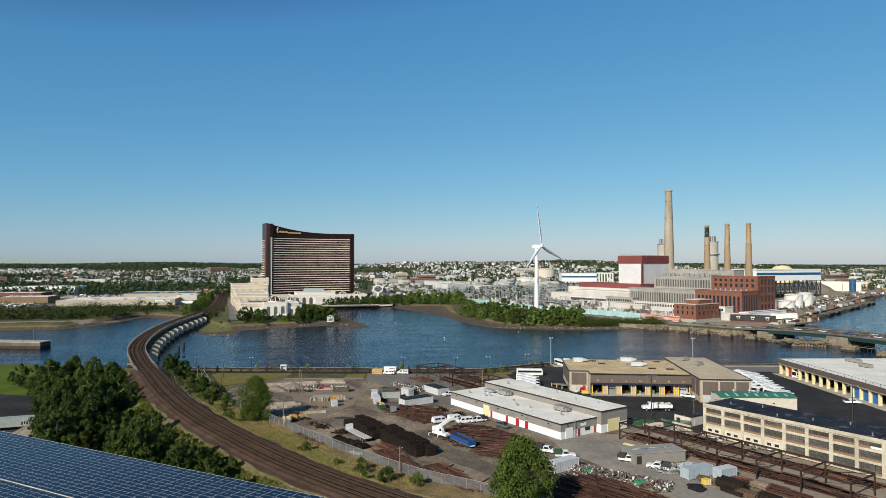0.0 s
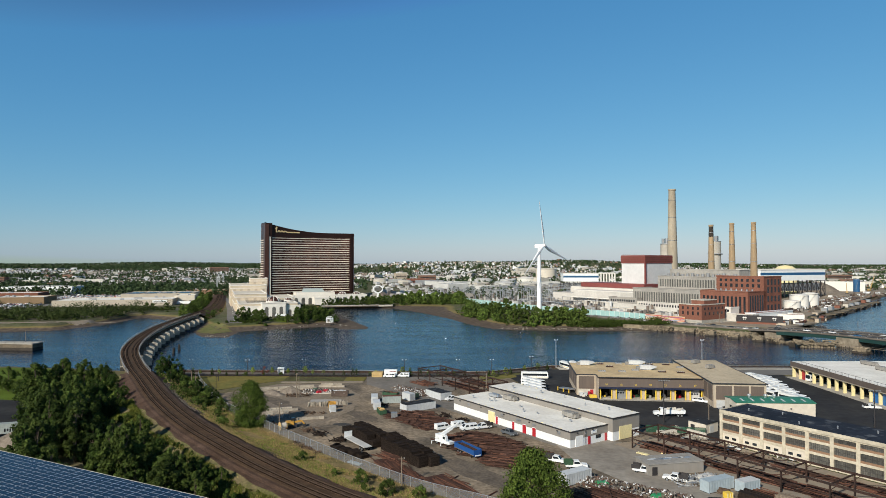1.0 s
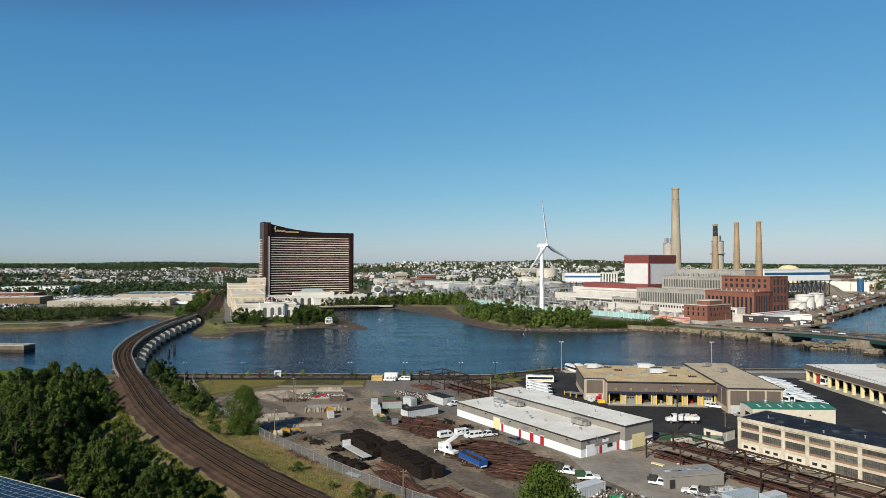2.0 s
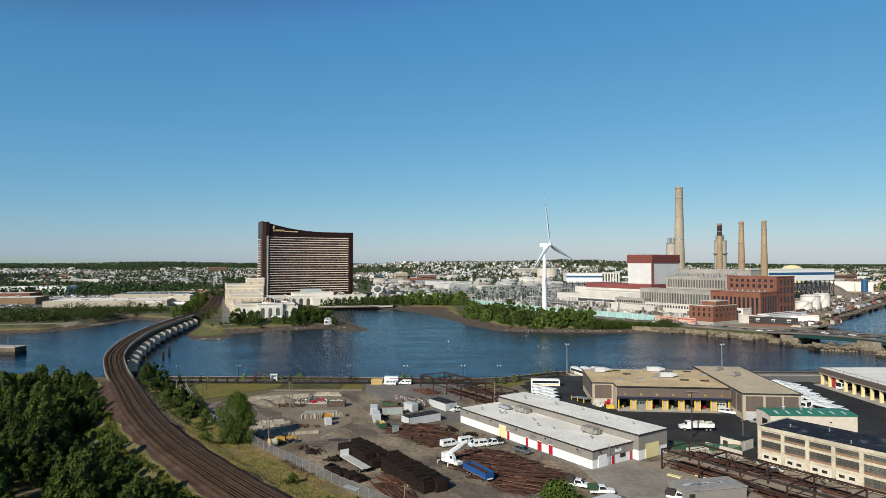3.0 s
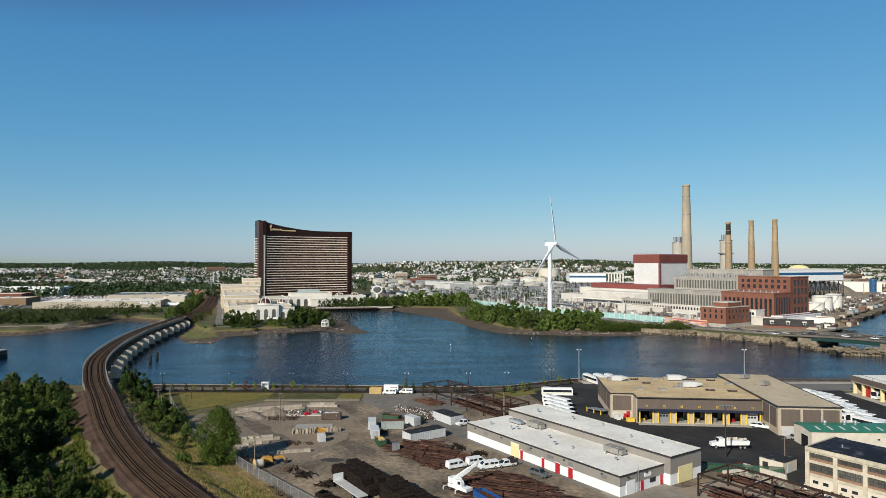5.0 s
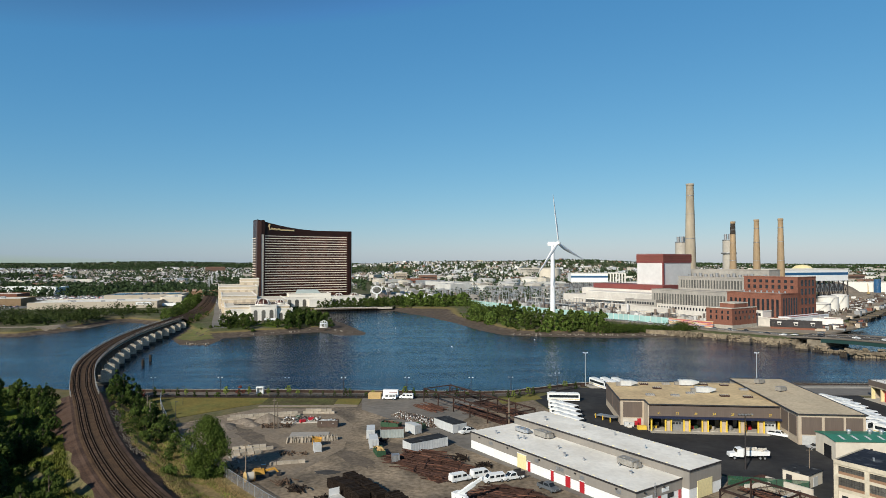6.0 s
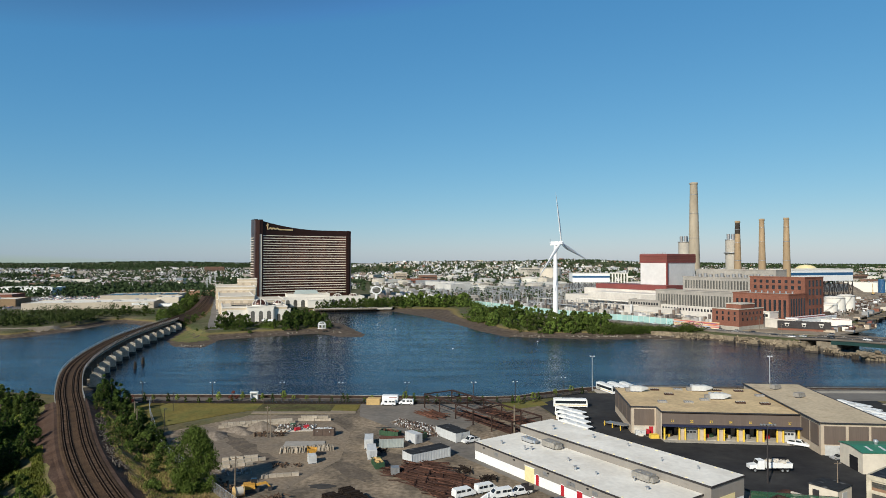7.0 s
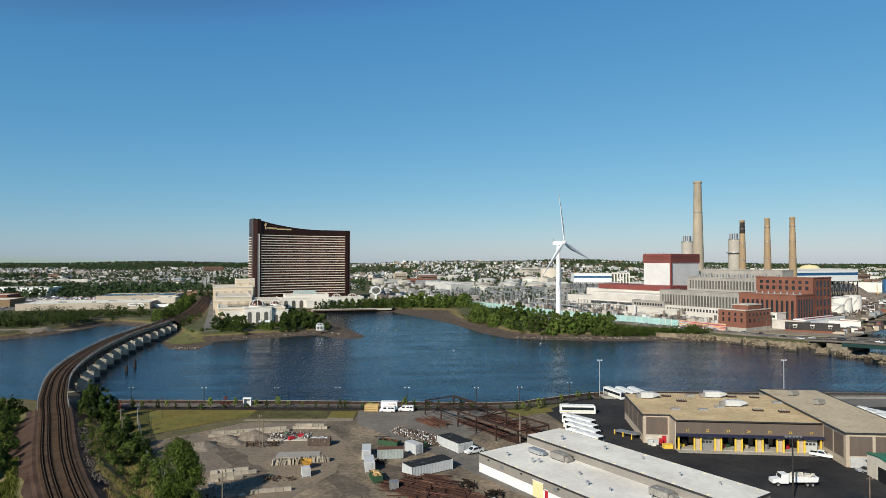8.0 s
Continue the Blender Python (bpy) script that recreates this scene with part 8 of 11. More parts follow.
def block_row(x, y, rot, n, rows, label, gap=1.82, seed=1, sx=1.0, mess=1.0):
    t = thing("block_wall", x, y, 3.0, rot, label, "block wall", "concrete block walls")
    r = random.Random(seed)
    for j in range(rows):
        for k in range(n - j):
            o = part("concrete_block", BLOCK, None, t)
            o.matrix_basis = pose((k + j * 0.5) * gap * sx, r.gauss(0, 0.06) * mess, j * 0.83, 0, 0, r.gauss(0, 2.2) * mess) @ Matrix.Diagonal((sx, 1, 1, 1))


block_row(-75.5, 267.5, 17, 13, 2, "two-high wall of pale concrete blocks", seed=2)
block_row(-52.5, 277, 0, 6, 2, "two-high wall of pale concrete blocks", seed=3)
block_row(-62, 232.0, 22, 6, 1, "row of pale concrete barrier blocks", seed=4, mess=2.5)
block_row(-63, 235.0, 16, 5, 1, "row of pale concrete barrier blocks", seed=5, mess=3.0)
block_row(-62.5, 228.6, 24, 5, 1, "row of pale concrete barrier blocks", seed=14, mess=2.5)


def kerb_row(x0, y0, x1, y1, n, label, seed):
    """Long row of kerb stones standing on end, leaning on one another."""
    r = random.Random(seed)
    t = thing("kerb_row", x0, y0, 3.0, math.degrees(math.atan2(y1 - y0, x1 - x0)), label, "kerb stones", "kerb rows")
    L = math.hypot(x1 - x0, y1 - y0)
    for k in range(n):
        h, w = r.uniform(1.2, 1.75), r.uniform(0.22, 0.34)
        o = part("kerb_stone", Mesh().rbox(0, 0, 0, w, r.uniform(1.2, 1.9), h, r.uniform(-6, 6), 0.96), BLOCK_CONC, t)
        o.matrix_basis = pose(L * (k + 0.5) / n, r.uniform(-0.3, 0.3), 0, 0, r.uniform(2, 14), r.uniform(-5, 5))
    return t


kerb_row(-50.5, 241.6, -43.5, 242.6, 20, "row of pale kerb stones standing on end", 6)
kerb_row(-44.0, 243.6, -36.2, 244.8, 22, "row of pale kerb stones standing on end", 7)
block_row(-49, 221.5, 15, 5, 1, "short row of pale concrete blocks", seed=9)
block_row(70, 326.5, 0, 8, 1, "row of pale quay barrier blocks", 2.6, 10)
for x, y, L, W in ((-45.5, 250.0, 11.5, 4.8), (-52.0, 267.5, 12, 8)):
    t = thing("concrete_pad", x, y, 3.0, 3, "pale weathered concrete pad on the gravel", "concrete pad")
    part("slab", Mesh().box(-L / 2, L / 2, -W / 2, W / 2, 0, 0.22), GREYSTONE if W < 5 else CONC_LT, t)


def heap(x, y, r0, h, material, label, seed=1, name="dirt_heap"):
    t = thing(name, x, y, 3.0, 0, label, "heap", "spoil heaps")
    m, n, rings = Mesh(), 26, 9
    vs = []
    for j in range(rings + 1):
        f = j / rings
        for k in range(n):
            a = 2 * math.pi * k / n
            w = 1 + 0.18 * math.sin(2 * a + seed) + 0.1 * math.sin(5 * a + 2 * seed)
            rr = r0 * w * (1 - f) ** 0.9 + 0.01
            vs.append((rr * math.cos(a), rr * math.sin(a), h * f ** 0.85 + 0.12 * h * math.sin(3 * a + 4 * f + seed) * f * (1 - f) - 0.02))
    m.add(vs, [(j * n + k, j * n + (k + 1) % n, (j + 1) * n + (k + 1) % n, (j + 1) * n + k) for j in range(rings) for k in range(n)], True)
    part("spoil", m, material, t)


heap(-62.5, 266.5, 4.2, 2.6, DIRT, "grey-brown conical gravel heap", 1)
heap(-70.0, 265.0, 3.6, 1.5, DIRT, "low brown dirt heap", 2)
heap(-66.5, 261.5, 2.8, 1.1, DIRT, "low brown dirt heap", 3)
heap(-74, 258.0, 4.5, 1.6, DIRT, "low brown dirt heap", 4)
heap(59.5, 149.5, 2.6, 0.9, BLACK_SHADE, "dark tarpaulin-covered heap of dirt", 5)
heap(71.5, 209, 3.6, 1.7, RUST, "brown rust-coloured scrap heap", 6)
heap(85, 176, 3.0, 1.0, DIRT, "low heap of pale sand", 7)
heap(-123.5, 196, 7.5, 4.4, DIRT, "brown spoil heap beside the wood", 8)
heap(-116, 188, 5.0, 2.2, DIRT, "brown spoil heap beside the wood", 9)


def scrap(x, y, rot, L, W, h, n, seed, label, material=None):
    r = random.Random(seed)
    m = Mesh()
    c, s = math.cos(radians(rot)), math.sin(radians(rot))
    for k in range(n):
        p, q = r.uniform(-L / 2, L / 2), r.uniform(-W / 2, W / 2)
        e = h * (1 - (2 * q / W) ** 2)
        m.rbox(x + c * p - s * q, y + s * p + c * q, 3.0 + max(0, e * r.random() - 0.05), r.uniform(0.15, 0.6) * (3.2 if r.random() < 0.14 else 1.2), r.uniform(0.08, 0.5), r.uniform(0.06, 0.4), r.uniform(0, 180), r.uniform(0.6, 1), r.uniform(0, 0.35))
    tagged(part("scrap_heap", m, material or DEBRIS), label, "scrap", kind="stuff")


scrap(43, 156, -35, 25, 7.5, 1.0, 1250, 1, "mixed pale and dark scrap along the yard road")
scrap(36.5, 161, -30, 6, 4, 1.0, 60, 2, "white and green plastic scrap bags")
scrap(-12.5, 267, -44, 22, 6.5, 1.2, 1300, 3, "white and grey mixed scrap on the yard")
scrap(-58.0, 259.5, 0, 9, 4, 0.9, 90, 4, "dark machine parts beside the poles", TIE_OLD)
scrap(-52, 268, 5, 11, 6, 0.9, 240, 5, "mixed scrap on the concrete pad")
for x, y, rot, m, label in ((-48.6, 267.2, 20, RED_DOOR, "red machine guard on the concrete pad"), (-53.2, 269.2, -15, GREEN_PAINT, "green plastic bin on the concrete pad"), (-50.8, 264.4, 40, RED_DOOR, "red steel frame on the concrete pad")):
    t = thing("machine_part", x, y, 3.2, rot, label, "machine part", "machine parts")
    part("shell", Mesh().rbox(0, 0, 0, 2.0, 1.1, 0.9, 0, 0.8), m, t)
    part("foot", Mesh().rbox(-0.6, 0, 0, 0.3, 1.3, 0.25).rbox(0.6, 0, 0, 0.3, 1.3, 0.25), DARK_MET, t)
scrap(-55.5, 213.5, -50, 12, 4, 0.9, 90, 6, "dark scrap metal along the fence", TIE_OLD)
scrap(60, 163, 20, 13, 6, 1.0, 150, 7, "grey metal cabinets and scrap", GREY_MET)
r = random.Random(19)
for k in range(16):
    t = thing("sheet_stack", 56.5 + 9.5 * r.random(), 160.5 + 5.5 * r.random(), 3.0, 15 + r.uniform(-14, 14), "flat stack of pale sheet metal by the shed", "sheet metal", "sheet stacks")
    hh = r.uniform(0.3, 1.2)
    part("pallet", Mesh().rbox(0, 0, 0, 1.9, 1.1, hh), r.choice((WOOD_OLD, GREY_MET, UNIT_GREY)), t)
    for j in range(3):
        part("sheet", Mesh().rbox(r.uniform(-0.2, 0.2), r.uniform(-0.15, 0.15), hh + j * 0.06, r.uniform(1.8, 3.6), r.uniform(0.9, 1.6), 0.05, r.uniform(-8, 8), 1.0), r.choice((CONT_WHITE, GALV, GREY_MET, PALE)), t)
t = thing("tool_box", 60.8, 158.6, 3.0, -30, "red steel tool box among the sheet stacks", "tool box")
part("box", Mesh().rbox(0, 0, 0, 1.6, 0.9, 1.0, 0, 0.97), RED_DOOR, t)
part("lid", Mesh().rbox(0, 0, 1.0, 1.66, 0.96, 0.08), GREY_MET, t)
r = random.Random(20)
for k in range(7):
    t = thing("roof_sheet", *[q + r.uniform(-0.4, 0.4) for q in (51.5 + 1.7 * k, 170.2 + 0.36 * k)], 5.9, 12 + r.uniform(-20, 20), "loose pale sheet lying on the shed roof", "sheet metal", "loose roof sheets")
    part("sheet", Mesh().rbox(0, 0, 0, r.uniform(1.2, 2.6), r.uniform(0.7, 1.5), 0.06), r.choice((GALV, GREY_MET, CONT_WHITE)), t)
scrap(-58, 226, 10, 9, 4, 0.5, 34, 8, "pale concrete rubble", GREYSTONE)
scrap(-40, 190, -50, 14, 2.5, 0.4, 60, 9, "old sleepers lying along the fence", TIE_OLD)
t = thing("loading_ramp", 49.6, 268.5, 3.0, -62, "grey steel loading ramp with yellow guard posts", "loading ramp")
part("deck", Mesh().rbox(0, 0, 0.6, 9, 3.0, 0.3, 0, 1, 0.9), GREY_MET, t)
for k in (-3.5, 0, 3.5):
    part("leg", Mesh().bar((k, -1.2, 0), (k, -1.2, 0.9), 0.2), DARK_MET, t)
    part("guard_post", Mesh().bar((k, -1.9, 0), (k, -1.9, 1.5), 0.25), YELLOW, t)
for k, (x, y, L, h, rot) in enumerate(((74.5, 203.5, 11, 1.7, YARD_ROT), (72.0, 198.0, 8, 1.2, YARD_ROT + 90), (67.5, 204.0, 7, 1.4, YARD_ROT + 70))):
    t = thing("concrete_wall", x, y, 3.0, rot, "low broken concrete wall before the depot", "wall", "old concrete walls")
    part("wall", Mesh().rbox(0, 0, 0, L, 0.5, h, 0, 0.97), CONC_LT, t)
    part("footing", Mesh().rbox(0, 0, 0, L + 0.6, 1.1, 0.25), CONC, t)
scrap(71, 201, -56, 14, 7, 0.7, 160, 14, "pale broken concrete and stones before the depot", STONE)
scrap(86, 186, -56, 26, 6, 0.8, 110, 11, "pale builder's scrap before the mill")
scrap(-46, 230.5, 0, 8, 3, 0.6, 40, 12, "dark timber offcuts", TIE_OLD)
for x, y, col, nm in ((47, 151.5, GREEN_PAINT, "green"), (36.5, 159.8, GREEN_PAINT, "green")):
    t = thing("tarpaulin", x, y, 3.0, 15, nm + " plastic tarpaulin bundle among the scrap", "tarpaulin", "green tarpaulins")
    part("sheet", Mesh().rbox(0, 0, 0, 3.6, 2.2, 1.0, 0, 0.62), mat("bright_green_tarp", (0.03, 0.25, 0.09), 0.5, var=0.1), t)


# ---- vehicles ----
def wheel(t, x, y, r, w=0.28, rim=True):
    m = Mesh().tube((x, y - w / 2, r), (x, y + w / 2, r), r, n=14)
    tyre = part("wheel", m, TYRE, t)
    if rim:
        part("rim", Mesh().tube((x, y - w / 2 - 0.02, r), (x, y + w / 2 + 0.02, r), r * 0.55, n=10), GALV, tyre)


def loft(profile, y0, y1, tuck=0.0):
    """Side outline (x, z) carried across from y0 to y1; tuck draws the upper points in."""
    m = Mesh()
    zs = [z for _, z in profile]
    lo, hi = min(zs), max(zs)
    n = len(profile)
    vs = []
    for s, y in ((1, y0), (-1, y1)):
        vs += [(x, y + s * tuck * (z - lo) / (hi - lo), z) for x, z in profile]
    return m.add(vs, [tuple(range(n - 1, -1, -1)), tuple(range(n, 2 * n))] + [(k, (k + 1) % n, n + (k + 1) % n, n + k) for k in range(n)])


def pickup(x, y, rot, paint, label, bed=None, z=3.0):
    t = thing("pickup_truck", x, y, z, rot, label, "pickup truck", "pickup trucks")
    part("body", loft([(-2.8, 0.45), (2.75, 0.45), (2.8, 0.95), (1.4, 1.12), (-2.8, 1.12)], -0.98, 0.98), paint, t)
    part("cab", loft([(-0.9, 1.12), (1.35, 1.12), (0.65, 1.85), (-0.7, 1.85)], -0.92, 0.92, 0.12), paint, t)
    part("windscreen", Mesh().add([(1.36, -0.78, 1.16), (1.36, 0.78, 1.16), (0.72, 0.7, 1.8), (0.72, -0.7, 1.8)], [(0, 1, 2, 3)]), CARGLASS, t)
    for s in (-1, 1):
        part("side_glass", Mesh().add([(-0.7, s * 0.925, 1.18), (1.0, s * 0.925, 1.18), (0.58, s * 0.83, 1.75), (-0.6, s * 0.83, 1.75)], [(0, 1, 2, 3)]), CARGLASS, t)
        part("headlight", Mesh().rbox(2.76, s * 0.75, 0.72, 0.1, 0.3, 0.18), CONT_WHITE, t)
        for wx in (-1.75, 1.75):
            wheel(t, wx, s * 0.86, 0.4)
    part("bed_floor", Mesh().box(-2.65, -0.95, -0.82, 0.82, 1.12, 1.14), TYRE, t)
    if bed:
        for s in (-1, 1):
            part("stake_side", Mesh().box(-3.1, -1.0, s * 1.0 - 0.05, s * 1.0 + 0.05, 1.15, 2.0), bed, t)
        part("headboard", Mesh().box(-1.05, -0.95, -0.95, 0.95, 1.15, 2.1), bed, t)
        part("flatbed", Mesh().box(-3.1, -1.0, -1.05, 1.05, 1.0, 1.16), bed, t)
    return t


def van(x, y, rot, label, paint=None, z=3.0):
    t = thing("van", x, y, z, rot, label, "van", "vans")
    p = paint or WHITE
    part("body", loft([(-2.7, 0.4), (2.6, 0.4), (2.7, 0.95), (1.95, 1.25), (1.25, 2.0), (-2.6, 2.05), (-2.7, 1.2)], -0.98, 0.98, 0.1), p, t)
    part("windscreen", Mesh().add([(1.93, -0.75, 1.32), (1.93, 0.75, 1.32), (1.31, 0.7, 1.98), (1.31, -0.7, 1.98)], [(0, 1, 2, 3)]), CARGLASS, t)
    for s in (-1, 1):
        part("side_glass", Mesh().box(0.3, 1.3, s * 0.955 - 0.02, s * 0.955 + 0.02, 1.25, 1.8), CARGLASS, t)
        for wx in (-1.9, -0.75):
            part("rear_side_glass", Mesh().box(wx - 0.48, wx + 0.48, s * 0.965 - 0.02, s * 0.965 + 0.02, 1.3, 1.8), CARGLASS, t)
        part("headlight", Mesh().rbox(2.66, s * 0.72, 0.75, 0.1, 0.3, 0.2), CONT_WHITE, t)
        for wx in (-1.7, 1.75):
            wheel(t, wx, s * 0.88, 0.36)
    part("bumper", Mesh().box(2.6, 2.78, -0.95, 0.95, 0.4, 0.6), GREY_MET, t)
    return t


def sedan(x, y, rot, paint, label, z=3.0):
    t = thing("car", x, y, z, rot, label, "car", "parked cars")
    part("body", loft([(-2.2, 0.35), (2.2, 0.35), (2.25, 0.7), (1.1, 0.92), (-1.9, 0.95), (-2.25, 0.8)], -0.88, 0.88), paint, t)
    part("cabin", loft([(-1.7, 0.94), (0.95, 0.92), (0.25, 1.4), (-1.0, 1.42)], -0.78, 0.78, 0.14), CARGLASS, t)
    part("roof", Mesh().rbox(-0.4, 0, 1.4, 1.2, 1.2, 0.05), paint, t)
    for s in (-1, 1):
        for wx in (-1.35, 1.35):
            wheel(t, wx, s * 0.78, 0.32, 0.22)
    return t


def bus(x, y, rot, label="white city bus with a yellow stripe", z=3.0):
    t = thing("bus", x, y, z, rot, label, "bus", "parked buses")
    part("body", loft([(-6.0, 0.35), (6.0, 0.35), (6.05, 1.4), (5.9, 2.9), (5.6, 3.05), (-5.8, 3.05), (-6.0, 2.8)], -1.27, 1.27, 0.05), WHITE, t)
    part("roof_pod", Mesh().rbox(-4.0, 0, 3.05, 2.6, 1.7, 0.28, 0, 0.9), CONT_WHITE, t)
    part("roof_pod", Mesh().rbox(1.0, 0, 3.05, 1.6, 1.5, 0.18, 0, 0.9), CONT_WHITE, t)
    for s in (-1, 1):
        part("window_band", Mesh().box(-5.4, 5.5, s * 1.265 - 0.02, s * 1.265 + 0.02, 1.5, 2.45), CARGLASS, t)
        part("stripe", Mesh().box(-5.9, 5.9, s * 1.28 - 0.015, s * 1.28 + 0.015, 0.85, 1.0), YELLOW, t)
        for wx in (-3.6, 3.7):
            wheel(t, wx, s * 1.12, 0.5, 0.3, False)
    part("windscreen", Mesh().box(6.0, 6.06, -1.1, 1.1, 1.3, 2.6), CARGLASS, t)
    part("destination_box", Mesh().box(5.93, 6.04, -0.9, 0.9, 2.62, 2.88), BLACK_SHADE, t)
    return t


B0 = bus(40.4, 296.5, -4)
for k in range(1, 5):
    copy_thing(B0, pose(38.0 - 0.7 * k, 286.0 - 6.0 * k, 3.0, 0, 0, -52 - k))
copy_thing(B0, pose(60.5, 331 - 8, 3.02, 0, 0, -72))
copy_thing(B0, pose(65.0, 323, 3.02, 0, 0, -74))
copy_thing(B0, pose(69.5, 322.5, 3.02, 0, 0, -76))
for k in range(9):
    copy_thing(B0, pose(138.5 - 1.1 * k + rnd.uniform(-0.5, 0.5), 288.5 - 5.27 * k + rnd.uniform(-0.9, 0.9), 3.02, 0, 0, -66 + rnd.uniform(-3, 3)))
for k in range(1, 9):
    copy_thing(B0, pose(133.0 - 1.1 * k + rnd.uniform(-0.5, 0.5), 300.8 - 5.27 * k + rnd.uniform(-0.9, 0.9), 3.02, 0, 0, -66 + rnd.uniform(-3, 3)))
copy_thing(B0, pose(165.2, 290.5, 3.1, 0, 0, -162))

van(-25.5, 299.0, 176, "white work van parked by the promenade")
van(-19.0, 300.2, 172, "white work van parked by the promenade")
t = thing("box_trailer", -25.0, 301.2, 3.0, 176, "white box trailer with a red stripe", "trailer")
part("box", Mesh().box(-2.9, 2.9, -1.1, 1.1, 0.6, 3.3), WHITE, t)
part("stripe", Mesh().box(-2.6, 0.4, 1.1, 1.12, 2.4, 2.7), MAROON, t)
for s in (-1, 1):
    wheel(t, -0.6, s * 1.0, 0.35)
van(-1.0, 209.6, 30, "white work van beside the rail heap")
van(4.2, 212.4, 28, "white work van beside the rail heap")
van(7.0, 209.0, 200, "white work van beside the rail heap")
pickup(11.6, 210.6, 205, WHITE, "white pickup with a dark stake bed", DARK_MET)
pickup(19.2, 203.6, -52, mat("grey_car_paint", (0.1, 0.11, 0.12), 0.35), "dark grey pickup beside the warehouse")
pickup(2.4, 251.6, 215, WHITE, "white pickup by the container shed")
pickup(28.8, 177.0, -25, WHITE, "white pickup near the big tree", DARK_MET)
pickup(33.2, 172.8, -2, WHITE, "white and green service pickup", GREEN_PAINT)
pickup(49.5, 168.8, -30, WHITE, "white crew pickup with a dark stake bed", DARK_MET)
pickup(55.0, 163.0, 150, WHITE, "white crew pickup with a dark dump bed", DARK_MET)
t = thing("crate", 62.6, 151.6, 3.0, 20, "yellow timber crate beside the blue containers", "crate")
part("box", Mesh().box(-0.8, 0.8, -0.7, 0.7, 0.15, 1.4), YELLOW, t)
for k in (-0.7, 0, 0.7):
    part("slat", Mesh().box(k - 0.12, k + 0.12, -0.76, -0.7, 0.15, 1.45), PALE_YELLOW, t)
part("base", Mesh().box(-0.85, 0.85, -0.75, 0.75, 0, 0.15), WOOD_OLD, t)
pickup(95.8, 248.0, -40, WHITE, "white pickup by the garage bays")
sedan(99.5, 235.6, 178, mat("silver_car_paint", (0.5, 0.51, 0.53), 0.3, 0.4), "silver sedan beside the garage")
pickup(153.0, 237.6, -10, WHITE, "white pickup by the blue doors")
sedan(79.6, 186.8, 20, WHITE, "white car behind the steel gantry")


def dump_truck(x, y, rot):
    t = thing("dump_truck", x, y, 3.0, rot, "white heavy truck with a pale stone load", "dump truck")
    part("chassis", Mesh().box(-5.6, 4.2, -0.5, 0.5, 0.7, 1.0), DARK_MET, t)
    part("hood", loft([(2.6, 0.8), (4.5, 0.8), (4.5, 1.7), (2.6, 1.95)], -1.0, 1.0, 0.1), WHITE, t)
    part("cab", loft([(0.9, 0.8), (2.7, 0.8), (2.7, 1.95), (2.35, 2.9), (0.9, 2.95)], -1.2, 1.2, 0.1), WHITE, t)
    part("windscreen", Mesh().add([(2.7, -1.0, 2.0), (2.7, 1.0, 2.0), (2.42, 0.95, 2.8), (2.42, -0.95, 2.8)], [(0, 1, 2, 3)]), CARGLASS, t)
    part("dump_body", loft([(-5.8, 1.2), (0.6, 1.1), (0.7, 2.5), (-6.0, 2.3)], -1.25, 1.25), WHITE, t)
    r = random.Random(4)
    m = Mesh()
    for k in range(26):
        m.rbox(r.uniform(-5.2, 0), r.uniform(-0.9, 0.9), 2.2 + 0.4 * r.random(), r.uniform(0.4, 1.2), r.uniform(0.4, 0.9), r.uniform(0.2, 0.6), r.uniform(0, 180), 0.7)
    part("load", m, CONC_LT, t, "pale broken concrete load", "stuff")
    for s in (-1, 1):
        for wx in (-4.6, -3.4, 3.3):
            wheel(t, wx, s * 1.05, 0.52, 0.35)


dump_truck(75.5, 226.5, 178)


def crane_truck(x, y, rot):
    t = thing("crane_truck", x, y, 3.0, rot, "white truck crane with its boom raised", "crane truck")
    t.matrix_basis = t.matrix_basis @ Matrix.Scale(0.86, 4)
    part("carrier", Mesh().box(-3.4, 3.6, -1.2, 1.2, 0.8, 1.6), WHITE, t)
    part("cab", loft([(0.2, 1.6), (1.9, 1.6), (1.8, 2.6), (1.4, 3.3), (0.2, 3.3)], -1.2, -0.1), WHITE, t)
    part("cab_glass", Mesh().box(0.4, 1.4, -1.24, -1.2, 2.2, 3.0), CARGLASS, t)
    part("turret", Mesh().cyl(-1.0, 0, 1.6, 2.3, 1.3, n=16).box(-2.2, 0.1, -0.9, 0.9, 2.3, 3.1), WHITE, t)
    part("counterweight", Mesh().rbox(-2.7, 0, 1.8, 1.2, 2.3, 1.5), WHITE, t)
    b = part("boom", Mesh().bar((-1.6, -0.6, 2.8), (0.1, 3.6, 5.1), 0.85, 0.95), WHITE, t)
    part("boom_tip", Mesh().bar((0.0, 3.4, 5.0), (0.8, 5.4, 6.1), 0.6, 0.7).rbox(0.9, 5.6, 5.7, 0.6, 0.7, 0.8), WHITE, b)
    part("ram", Mesh().tube((-0.9, 1.0, 2.1), (-0.5, 2.1, 4.2), 0.16), GALV, t)
    for s in (-1, 1):
        for wx in (-2.4, 2.4):
            wheel(t, wx, s * 1.05, 0.55, 0.36)
        for wx in (-3.9, 0.6):
            part("outrigger", Mesh().bar((wx, s * 1.1, 0.9), (wx, s * 2.3, 0.9), 0.25).bar((wx, s * 2.3, 0.9), (wx, s * 2.3, 0.05), 0.2), WHITE, t)


crane_truck(-0.6, 193.2, -46)


